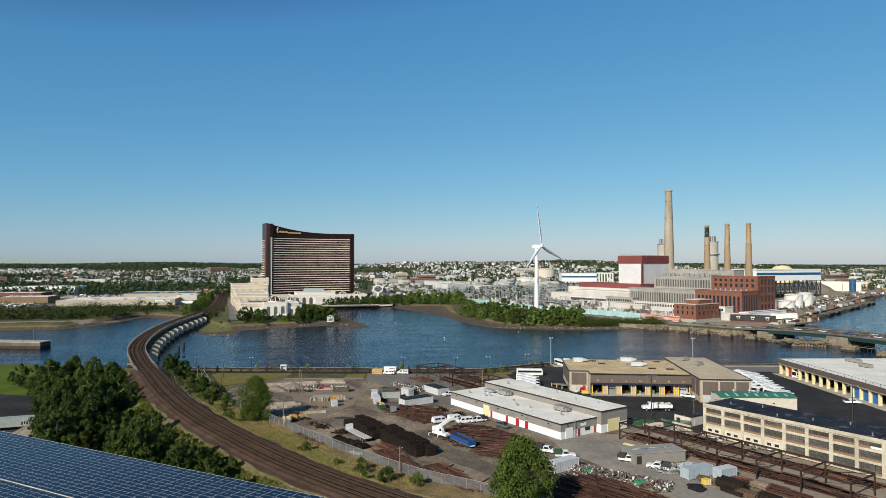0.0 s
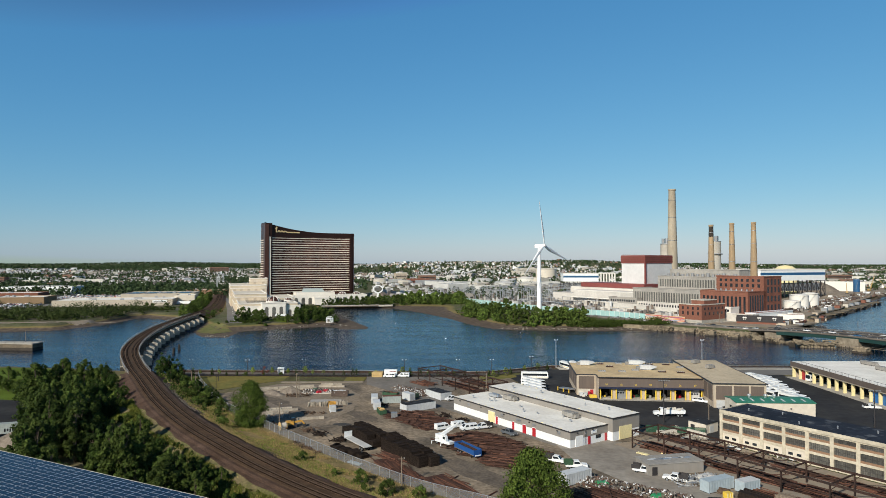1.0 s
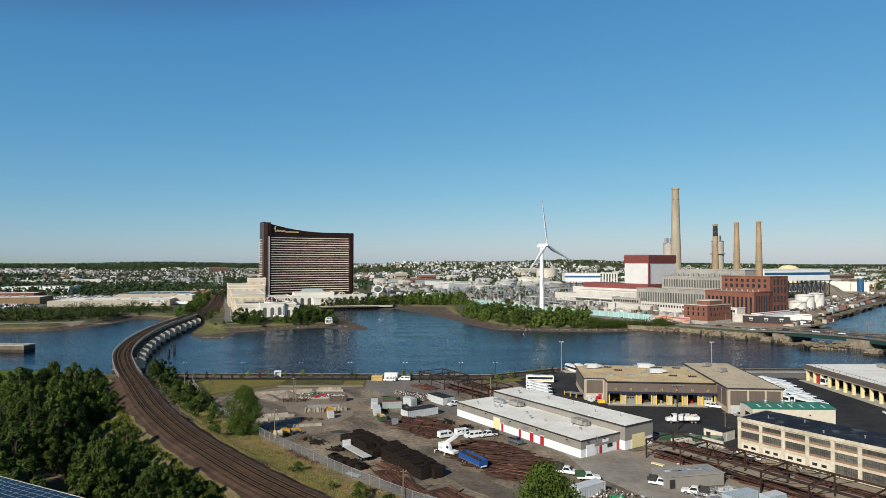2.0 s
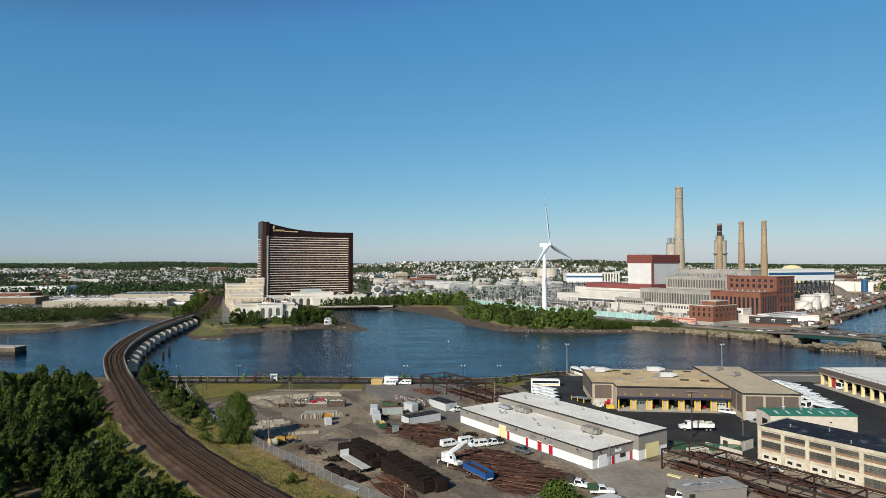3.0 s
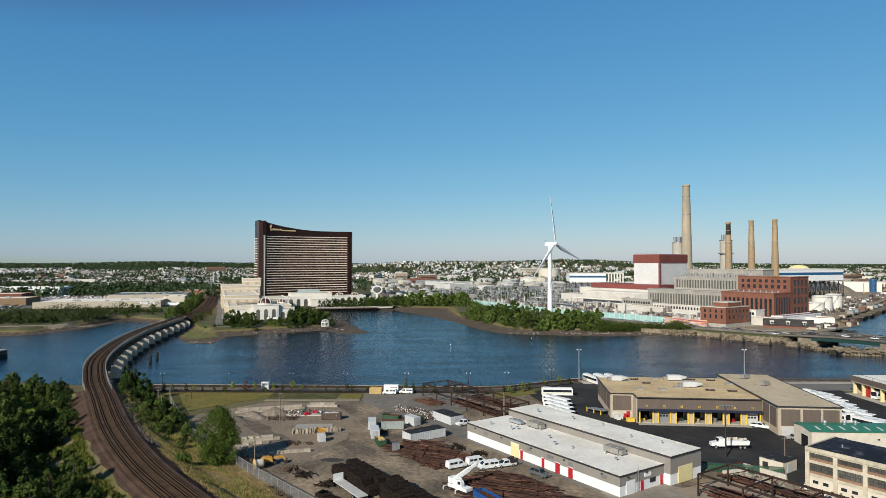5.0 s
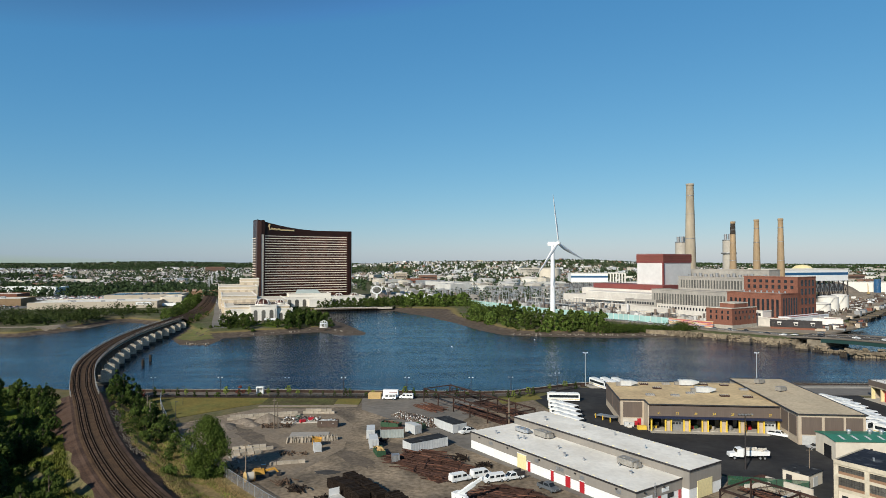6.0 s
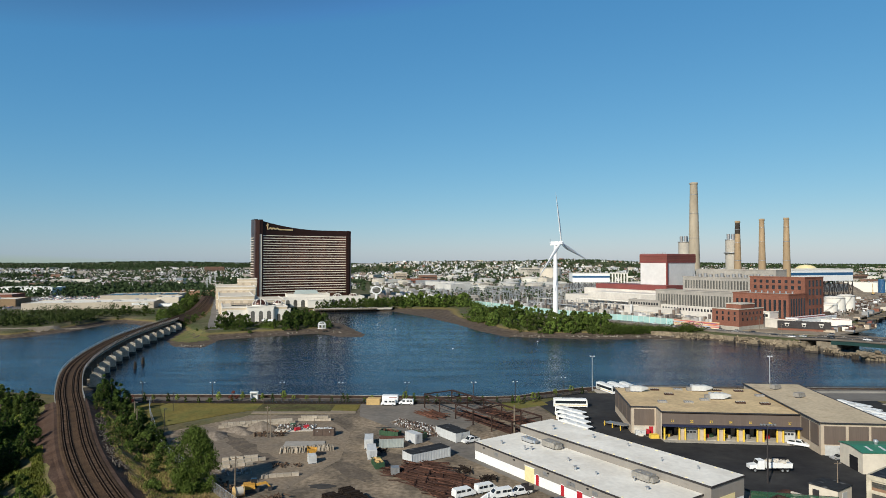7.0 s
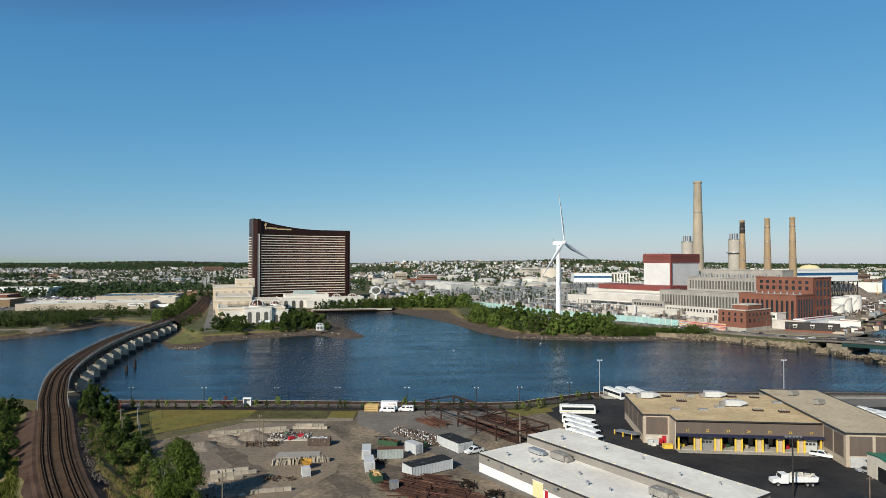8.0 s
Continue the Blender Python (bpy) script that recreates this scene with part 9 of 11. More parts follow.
def trailer(x, y, rot, paint, label, L=12.0, sides=0.0, name="flatbed_trailer"):
    t = thing(name, x, y, 3.0, rot, label, "trailer", "trailers")
    part("deck", Mesh().box(-L / 2, L / 2, -1.25, 1.25, 1.15, 1.35), WOOD_OLD if sides else paint, t)
    part("frame", Mesh().box(-L / 2 + 0.4, L / 2 - 0.4, -0.5, 0.5, 0.75, 1.15), DARK_MET, t)
    for s in (-1, 1):
        if sides:
            part("side_board", Mesh().box(-L / 2, L / 2, s * 1.25 - 0.05, s * 1.25 + 0.05, 1.35, 1.35 + sides), paint, t)
            part("top_rail", Mesh().box(-L / 2, L / 2, s * 1.3 - 0.07, s * 1.3 + 0.07, 1.3 + sides, 1.42 + sides), paint, t)
        for wx in (-L / 2 + 1.6, -L / 2 + 2.9) if sides else (L / 2 - 2.8, L / 2 - 1.5):
            wheel(t, wx, s * 1.0, 0.5, 0.4)
        part("landing_leg", Mesh().bar(((L / 2 - 2) * (1 if sides else -1), s * 0.7, 0), ((L / 2 - 2) * (1 if sides else -1), s * 0.7, 1.1), 0.16), DARK_MET, t)
    part("headboard", Mesh().box(-L / 2 - 0.06, -L / 2, -1.25, 1.25, 1.0, 2.9 if not sides else 1.4 + sides), WHITE if not sides else paint, t)
    if sides:
        part("tailboard", Mesh().box(L / 2, L / 2 + 0.08, -1.25, 1.25, 0.9, 1.4 + sides), paint, t)
        part("lamp_board", Mesh().box(L / 2 + 0.08, L / 2 + 0.12, -0.9, 0.9, 1.0, 1.3), WHITE, t)
        load = Mesh()
        r = random.Random(5)
        for k in range(44):
            load.rbox(r.uniform(-1.4, 1.4), r.uniform(-1.05, 1.05), 1.4 + 0.9 * r.random(), r.uniform(5, 7.4), 0.16, 0.16, r.gauss(0, 1.2), 1, r.gauss(0, 0.02))
        part("rail_load", load, RUST, t, "rusty rails lying in the trough", kind="stuff")
    return t


x, y = yard(36.0, -48.6)
trailer(x, y, YARD_ROT, mat("pale_deck_boards", (0.5, 0.49, 0.46), 0.7, var=0.12), "white flatbed trailer beside the sleeper stacks", 12.6)
x, y = yard(11.5, -27.6)
trailer(x, y, YARD_ROT - 3, BLUE, "blue high-sided trailer loaded with rusty rails", 9.6, 1.25, "blue_trailer")
t = thing("white_trailer", -135.5, 201.0, 3.0, 20, "grey-white semi-trailer with scrawled paint beside the wood", "trailer")
part("box", Mesh().box(-7, 7, -1.3, 1.3, 1.1, 4.0), CONT_GREY, t)
part("frame", Mesh().box(-6, 6, -0.5, 0.5, 0.7, 1.1), DARK_MET, t)
for k in range(6):
    part("paint_mark", Mesh().box(2.2 + k * 0.7, 2.6 + k * 0.7, -1.33, -1.3, 1.6 + 0.2 * (k % 2), 2.6), BLACK_SHADE, t)
for s in (-1, 1):
    wheel(t, 4.5, s * 1.0, 0.5)


def excavator(x, y, rot, label="worn yellow excavator with a folded arm"):
    t = thing("excavator", x, y, 3.0, rot, label, "excavator", "yellow machines")
    part("undercarriage", Mesh().rbox(0, 0, 0, 3.4, 2.2, 0.9), DARK_MET, t)
    part("body", Mesh().rbox(-0.5, 0, 0.9, 2.6, 2.2, 1.1, 0, 0.9), OLD_YELLOW, t)
    part("cab", Mesh().rbox(0.6, 0.5, 0.9, 1.3, 1.0, 1.9, 0, 0.9), CARGLASS, t)
    part("boom", Mesh().bar((1.0, -0.4, 1.6), (3.2, -0.4, 1.9), 0.4, 0.5), OLD_YELLOW, t)
    part("arm", Mesh().bar((3.2, -0.4, 1.9), (4.2, -0.4, 0.7), 0.3, 0.4), OLD_YELLOW, t)
    part("bucket", Mesh().rbox(4.1, -0.4, 0.1, 0.9, 1.1, 0.8, 0, 0.8), DARK_MET, t)


excavator(-49.5, 212.5, 20)
t = thing("feed_hopper", -40.8, 238.6, 3.0, 12, "worn orange steel hopper beside the kerb row", "hopper")
part("bin", Mesh().add([(-0.7, -0.7, 0.9), (0.7, -0.7, 0.9), (0.7, 0.7, 0.9), (-0.7, 0.7, 0.9), (-1.4, -1.1, 2.5), (1.2, -1.1, 2.1), (1.2, 1.1, 2.1), (-1.4, 1.1, 2.5)], [(3, 2, 1, 0), (0, 1, 5, 4), (1, 2, 6, 5), (2, 3, 7, 6), (3, 0, 4, 7)]), OLD_YELLOW, t)
for sx in (-0.7, 0.7):
    for sy in (-0.7, 0.7):
        part("leg", Mesh().bar((sx, sy, 0), (sx, sy, 1.2), 0.16), OLD_YELLOW, t)
part("back_plate", Mesh().box(-1.5, -1.38, -1.1, 1.1, 0.6, 2.6), OLD_YELLOW, t)
t = thing("cable_reel", -51.3, 209.0, 3.0, 35, "white and rust wooden cable reel", "cable reel")
part("drum", Mesh().tube((-0.9, 0, 1.3), (0.9, 0, 1.3), 1.0, n=14), CONC_LT, t)
for s in (-1, 1):
    part("flange", Mesh().tube((s * 0.9, 0, 1.3), (s * 1.05, 0, 1.3), 1.3, n=14), WOOD, t)
t = thing("kiosk", -77.5, 309.0, 3.1, 0, "small white promenade shelter with open front", "kiosk")
part("roof", Mesh().box(-1.5, 1.5, -0.8, 0.8, 2.4, 2.8), WHITE, t)
for sx in (-1, 1):
    part("post", Mesh().box(sx * 1.3 - 0.12, sx * 1.3 + 0.12, -0.6, 0.6, 0, 2.4), WHITE, t)
part("back_panel", Mesh().box(-1.18, 1.18, 0.5, 0.6, 0, 2.4), CONT_WHITE, t)
t = thing("pipe_bundle", -24.0, 175.5, 3.0, -38, "pale blue bundle of plastic pipes", "pipe bundle")
for k in range(5):
    part("pipe", Mesh().tube((-2.2, k * 0.32 - 0.6, 0.3 + 0.1 * (k % 2)), (2.2, k * 0.32 - 0.6, 0.3 + 0.1 * (k % 2)), 0.15, n=8), CONT_BLUE, t)


# ---- roads, bridge and works on the far side ----
def road(points, width, name, label, dz=0.3, step=12, zoff=None):
    run = spline([(x, y, 0) for x, y in points], step)
    zs = height([p[0] for p in run], [p[1] for p in run])
    path = [(p[0], p[1], max(3.2, float(z)) + dz if zoff is None else zoff) for p, z in zip(run, zs)]
    structure(name, Mesh().sweep(path, [(-width / 2, -0.6), (width / 2, -0.6), (width / 2, 0), (-width / 2, 0)], True), ASPHALT_GREY, label, "road")
    m = Mesh()
    for i in range(0, len(path) - 1, 2):
        m.bar((path[i][0], path[i][1], path[i][2] + 0.02), (path[i + 1][0], path[i + 1][1], path[i + 1][2] + 0.02), 0.2, 0.04)
    structure(name + "_marking", m, WHITE, "pale painted lane dashes on asphalt", "road marking")
    return path


road([(-176, 545), (-193, 590), (-236, 715), (-288, 850), (-390, 1080), (-470, 1300)], 11, "resort_road", "grey asphalt road beside the resort", 0.35)
path = road([(250, 480), (222, 513), (192, 546), (158, 590), (112, 660), (60, 776), (0, 880), (-60, 1010)], 18, "river_street", "wide grey river street", 0.5)


BRIDGE_STONE = mat("stained_bridge_stone", (0.3, 0.25, 0.185), 0.9, var=0.2, scale=1.2, col2=(0.2, 0.165, 0.12), big=5)
BRIDGE_EDGE = mat("weathered_bridge_edge", (0.17, 0.145, 0.12), 0.9, var=0.15, scale=2.0, col2=(0.12, 0.105, 0.09), big=8)
structure("street_barrier", Mesh().sweep(offset(path[:16], -9.3), [(-0.3, -0.5), (-0.3, 0.1), (-0.1, 0.7), (0.1, 0.7), (0.3, 0.1), (0.3, -0.5)], True), BRIDGE_EDGE, "stained concrete barrier along the river street", "barrier")


def road_bridge():
    t = thing("road_bridge", 0, 0, 0, 0, "low wide road bridge with dark green girders", "bridge")
    run = spline([(322, 300, 6.6), (309, 350, 7.0), (289, 401, 7.2), (276, 434, 7.2), (258, 466, 6.6), (240, 492, 5.0)], 5)
    part("deck", Mesh().sweep(run, [(-15.5, -0.7), (15.5, -0.7), (15.5, 0), (-15.5, 0)], True), mat("dark_bridge_asphalt", (0.062, 0.056, 0.052), 0.9, var=0.15, scale=2.0, col2=(0.085, 0.076, 0.068), big=12), t)
    for s in (-1, 1):
        part("girder", Mesh().sweep(offset(run[:-4], 14.9 * s), [(-0.3, -3.0), (0.3, -3.0), (0.3, -0.7), (-0.3, -0.7)], True), mat("dark_green_girder", (0.012, 0.04, 0.034), 0.5), t, "dark green steel girder")
        part("sidewalk", Mesh().sweep(offset(run, 14.0 * s), [(-1.2, 0.01), (1.2, 0.01), (1.2, 0.2), (-1.2, 0.2)], True), BRIDGE_EDGE, t)
        part("barrier", Mesh().sweep(offset(run, 15.4 * s), [(-0.12, -0.4), (0.16, -0.4), (0.16, 0.55), (-0.12, 0.55)], True), BRIDGE_EDGE, t)
    part("median", Mesh().sweep(run, [(-0.3, 0.02), (0.3, 0.02), (0.3, 0.4), (-0.3, 0.4)], True), BRIDGE_EDGE, t)
    for d in (-10, -6.5, 6.5, 10):
        ln = Mesh()
        e = offset(run, d, 0.02)
        for a, b in zip(e[::2], e[1::2]):
            ln.bar(a, b, 0.18, 0.03)
        part("lane_dash", ln, WHITE, t)
    part("pier", Mesh().rbox(277, 431, -3, 14, 32, 8.8, -62), BRIDGE_STONE, t)
    part("pier", Mesh().rbox(300, 376, -3, 8, 31, 8.5, -65), BRIDGE_STONE, t)
    part("abutment", Mesh().rbox(251, 478, -2, 12, 31, 6.4, -56), BRIDGE_STONE, t)
    return t


road_bridge()
for x, y, off, fl in ((262, 458, -9, 0), (270, 445, -6, 0), (279, 428, -11, 0), (286, 410, -8, 0), (268, 448, 8, 180), (282, 420, 6, 180), (291, 396, 9, 180), (250, 476, -8, 0), (246, 484, 7, 180), (296, 386, -7, 0)):
    sedan(x + 0.88 * off, y + 0.47 * off, -62 + fl, rnd.choice((WHITE, BLACK_ROOF, CONT_WHITE, GREY_MET, BLUE_STRIPE)), "small car on the river bridge", 7.1 if y < 460 else 6.5)


CRIB_STONE = mat("crumbling_pier_stone", (0.25, 0.2, 0.135), 0.95, var=0.28, scale=0.9, col2=(0.15, 0.12, 0.085), big=3, isl=0.3)


def crib(x, y, L, W, h, rot):
    """Old pier stump: stained stone block on a dark timber grillage, with loose caps and stakes."""
    t = thing("timber_crib", x, y, 0, rot, "ruined pier stump of stone on wet timber", "ruined pier", "ruined pier stumps")
    r = random.Random(int(x * 7 + y))
    part("grillage", Mesh().rbox(0, 0, -2, L * 1.08, W * 1.08, 3.1), PILE_WOOD, t, "dark wet timber grillage")
    for k in range(3):
        part("course", Mesh().rbox(r.uniform(-0.2, 0.2), r.uniform(-0.2, 0.2), 1.1 + k * (h - 0.6) / 3, L * (0.98 - 0.04 * k), W * (0.98 - 0.05 * k), (h - 0.6) / 3 - 0.04, r.gauss(0, 1.5), 0.98), CRIB_STONE, t)
    for k in range(5):
        part("cap_stone", Mesh().rbox(L * (k / 4 - 0.5) * 0.75, r.uniform(-0.25, 0.25) * W, h + 0.45, L * 0.24, W * r.uniform(0.5, 0.8), r.uniform(0.3, 0.9), r.gauss(0, 9), 0.85, r.gauss(0, 0.12)), CRIB_STONE, t)
    for k in range(6):
        a = 2 * math.pi * k / 6 + 0.3
        part("pile", Mesh().cyl((L / 2 + 0.5) * math.cos(a) * 1.05, (W / 2 + 0.5) * math.sin(a) * 1.1, -2, h * r.uniform(0.4, 0.8), 0.28, n=7), PILE_WOOD, t)


for x, y, L, W, h, rot in ((183, 521, 6, 5, 2.6, -40), (193, 504, 6, 5, 2.5, -45), (201, 487, 6.5, 5, 2.6, -45), (211, 471, 7, 5, 2.4, -45), (221, 455, 7, 6, 2.9, -45), (228, 447, 8, 6, 2.3, -45), (255, 397, 8, 6, 2.6, -60), (259, 371, 7, 6, 2.4, -60)):
    crib(x, y, L, W, h, rot)


def ruined_pier(x, y, rot, L, W, h, n, seed):
    """Collapsed timber and stone pier: a mound of tilted slabs and baulks with stakes round it."""
    t = thing("collapsed_pier", x, y, 0, rot, "collapsed old pier of tilted timber and stone", "ruined pier")
    r = random.Random(seed)
    part("core", Mesh().rbox(0, 0, -2, L * 0.9, W * 0.8, h * 0.55 + 2, 0, 0.75), CRIB_STONE, t, "mound of broken stone")
    for k in range(n):
        p, q = r.uniform(-0.48, 0.48), r.uniform(-0.5, 0.5)
        o = part("slab", Mesh().rbox(0, 0, -0.3, r.uniform(2.5, 7.0), r.uniform(0.8, 2.4), r.uniform(0.4, 1.0), 0, 0.9), r.choice((CRIB_STONE, CRIB_STONE, PILE_TOP)), t)
        o.matrix_basis = pose(p * L, q * W, (h - 0.6) * (1 - 1.5 * q * q) * r.uniform(0.45, 1.0), r.gauss(0, 10), r.gauss(0, 9), r.gauss(0, 22))
    for k in range(16):
        part("stake", Mesh().cyl(L * (k / 15 - 0.5) * 1.1, -W / 2 - r.uniform(0.3, 1.6), -2, r.uniform(0.8, 2.6), 0.22, 0.17, n=6), PILE_WOOD, t)
    for k in range(9):
        part("stake", Mesh().cyl(-L / 2 - 0.6 - 1.1 * (k % 3), -2.6 + 1.4 * (k // 3), -2, r.uniform(2.2, 3.6), 0.3, 0.24, n=6), PILE_WOOD, t)


ruined_pier(243, 424, -14, 26, 8.5, 5.0, 44, 9)
ruined_pier(231, 441, -45, 12, 5, 2.8, 16, 12)
for k in range(26):
    t = thing("river_pile", 194 + 1.3 * k + rnd.uniform(-1, 1), 494 - 1.8 * k + rnd.uniform(-1, 1), 0, 0, "single rotten timber pile in the river", "timber pile", "river piles")
    part("stake", Mesh().cyl(0, 0, -2, rnd.uniform(1.0, 2.4), 0.22, 0.16, n=6), PILE_WOOD, t)
for k in range(16):
    t = thing("river_pile", 252 + 1.12 * k, 424 - 2.25 * k, 0, 0, "timber pile of the old walkway", "timber pile", "walkway piles")
    part("stake", Mesh().cyl(0, 0, -2, 2.0, 0.2, 0.16, n=6), PILE_WOOD, t)
wk = thing("walkway", 252, 424, 0, math.degrees(math.atan2(-2.25, 1.12)), "narrow weathered timber walkway on piles", "walkway")
part("deck", Mesh().box(0, 40, -0.6, 0.6, 1.9, 2.1), WOOD_OLD, wk)
part("handrail", Mesh().bar((0, -0.6, 3.0), (40, -0.6, 3.0), 0.1), WOOD_OLD, wk)

# retaining wall and stone edge below the river street
structure("bank_wall", Mesh().sweep(spline([(150, 540, 0), (176, 526, 0), (203, 500, 0), (225, 479, 0), (248, 492, 0), (270, 512, 0)], 6), [(-0.8, -2), (0.8, -2), (0.5, 3.6), (-0.5, 3.6)], True), CRIB_STONE, "weathered timber and stone river wall", "river wall")


def riprap(name, pts, n, seed, spread, label):
    r = random.Random(seed)
    m = Mesh()
    run = spline([(x, y, 0) for x, y in pts], 2.0)
    P = []
    for k in range(n):
        p = r.choice(run)
        P.append((p[0] + r.gauss(0, spread), p[1] + r.gauss(0, spread)))
    Z = height([p[0] for p in P], [p[1] for p in P])
    for (x, y), z in zip(P, Z):
        if z < 0.15 and n < 200:
            continue
        s = r.uniform(0.4, 1.3)
        m.rbox(x, y, max(-0.4, z) - 0.25, s, s * r.uniform(0.6, 1), s * r.uniform(0.5, 0.9), r.uniform(0, 180), r.uniform(0.55, 0.85))
    tagged(part(name, m, STONE), label, "stones", kind="stuff")


riprap("bank_stones", [(38, 537), (80, 532), (120, 529), (168, 531)], 160, 1, 2.2, "grey boulders along the river bank")
r = random.Random(31)
rubble = Mesh()
for k in range(420):
    f = r.random()
    x0, y0 = ((165 + 30 * f * 1.27, 530 - 22 * f * 1.27) if f < 0.45 else (190 + 36 * (f - 0.45) / 0.55, 511 - 33 * (f - 0.45) / 0.55))
    d = r.uniform(-0.5, 4.5)
    q = r.uniform(0.5, 1.7)
    rubble.rbox(x0 - 0.7 * d + r.gauss(0, 0.8), y0 - 0.72 * d + r.gauss(0, 0.8), max(-0.4, 3.4 - 0.9 * d + r.gauss(0, 0.3)) - 0.5, q, q * r.uniform(0.5, 1), q * r.uniform(0.35, 0.7), r.uniform(0, 180), r.uniform(0.6, 0.92), r.gauss(0, 0.1))
tagged(part("wall_rubble", rubble, CRIB_STONE), "broken tan stones along the river wall", "stones", kind="stuff")
riprap("point_stones", [(-184, 484), (-172, 479), (-160, 480), (-160, 512)], 150, 2, 2.6, "boulders at the end of the bridge point")
riprap("garden_stones", [(-160, 526), (-140, 541), (-102, 565), (-78, 546)], 50, 3, 2.0, "grey stones along the garden shore")
r = random.Random(5)
stones = Mesh()
for k in range(900):
    y, off = r.uniform(214, 262), r.uniform(6.8, 10.2) + 1.2 * math.sin(k)
    x, yy, z = rail_at(y, off)
    q = r.uniform(0.12, 0.34)
    stones.rbox(x, yy, slope_z(off, z) - 0.1, q, q * r.uniform(0.6, 1), q * r.uniform(0.5, 0.9), r.uniform(0, 180), r.uniform(0.55, 0.85), r.uniform(0, 0.15))
tagged(part("slope_stones", stones, mat("dull_track_stone", (0.15, 0.125, 0.1), 0.95, var=0.25, scale=0.5, isl=0.35)), "pale broken stones below the railway", "stones", kind="stuff")

t = thing("stone_pier", -283, 424, 0, -6, "old flat stone pier with a pale top", "pier")
part("body", Mesh().box(-60, 26, -14, -5, -3, 3.9), PILE_TOP, t)
part("tide_band", Mesh().box(-60.2, 26.2, -14.2, -4.8, -3, 1.7), PILE_WOOD, t, "dark wet stones at the waterline")
part("cap", Mesh().box(-60.4, 26.4, -14.4, -4.6, 3.9, 4.5), CONC, t)
part("railing", Mesh().bar((-60, -13.5, 5.5), (26, -13.5, 5.5), 0.1), DARK_MET, t)
for k in range(15):
    part("rail_post", Mesh().bar((-60 + k * 6.1, -13.5, 4.5), (-60 + k * 6.1, -13.5, 5.5), 0.1), DARK_MET, t)
utility_pole(-268, 415, 7.5, 0.14, 4.5, False)

# boardwalk and buoys by the resort
t = thing("boardwalk", -134, 752, 0, math.degrees(math.atan2(14, 54)), "timber boardwalk on piles by the resort", "boardwalk")
part("deck", Mesh().box(-10, 58, -3, 4, 3.0, 3.5), WOOD_OLD, t)
part("handrail", Mesh().bar((-10, -2.9, 4.5), (58, -2.9, 4.5), 0.25), PALE, t)
for k in range(23):
    part("pile", Mesh().cyl(-9.5 + 3.0 * k, -2.6, -2, 3.0, 0.28, n=7), PILE_WOOD, t)
for x, y in ((-63, 628), (1, 470), (60, 506), (-44, 585)):
    t = thing("buoy", x, y, 0, 0, "small pale mooring buoy on the river", "buoy", "mooring buoys")
    part("float", Mesh().lathe(0, 0, [(0.05, -0.3), (0.3, 0), (0.26, 0.2), (0.1, 0.3)], 10), WHITE, t)
    part("staff", Mesh().cyl(0, 0, 0.25, 0.5, 0.1, 0.06, n=6), WHITE, t)
t = thing("ring_sign", -93, 905, 5, 12, "tall white ring-shaped roadside sign", "sign")
t.matrix_basis = t.matrix_basis @ Matrix.Scale(0.72, 4)
pr = Mesh()
for k in range(24):
    a0, a1 = 2 * math.pi * k / 24, 2 * math.pi * (k + 1) / 24
    pr.bar((9.0 * math.cos(a0), 0, 17 + 7.0 * math.sin(a0)), (9.0 * math.cos(a1), 0, 17 + 7.0 * math.sin(a1)), 1.4, 2.2)
part("ring", pr, WHITE, t)
part("stem", Mesh().rbox(0, 0, 0, 4.0, 2, 11, 0, 1.0), WHITE, t)
part("screen", Mesh().box(-6.2, 6.2, -0.4, 0.4, 13.5, 19.5), WINDOW_GREY, t)

# green glazed fence and painted hoarding by the substation
def hoarding(points, h, name, label, mats, step=5.0):
    t = thing(name, 0, 0, 0, 0, label, "fence")
    run = spline([(x, y, 0) for x, y in points], step)
    zs = height([p[0] for p in run], [p[1] for p in run])
    for i in range(len(run) - 1):
        z = max(3.3, float(zs[i]))
        part("panel", Mesh().bar((run[i][0], run[i][1], z + h / 2), (run[i + 1][0], run[i + 1][1], z + h / 2), 0.2, h), mats[i % len(mats)], t)
        if "teal" in name:
            part("post", Mesh().rbox(run[i][0], run[i][1], z - 0.3, 0.4, 0.4, h + 0.6), PALE, t)
    return t


TEAL2 = mat("pale_teal_panel", (0.34, 0.55, 0.52), 0.4, var=0.06, scale=5)
hoarding([(20, 826), (58, 752), (92, 692), (128, 640), (156, 606), (179, 575)], 5.5, "teal_fence", "pale teal panel fence round the substation", [TEAL, TEAL2, TEAL])


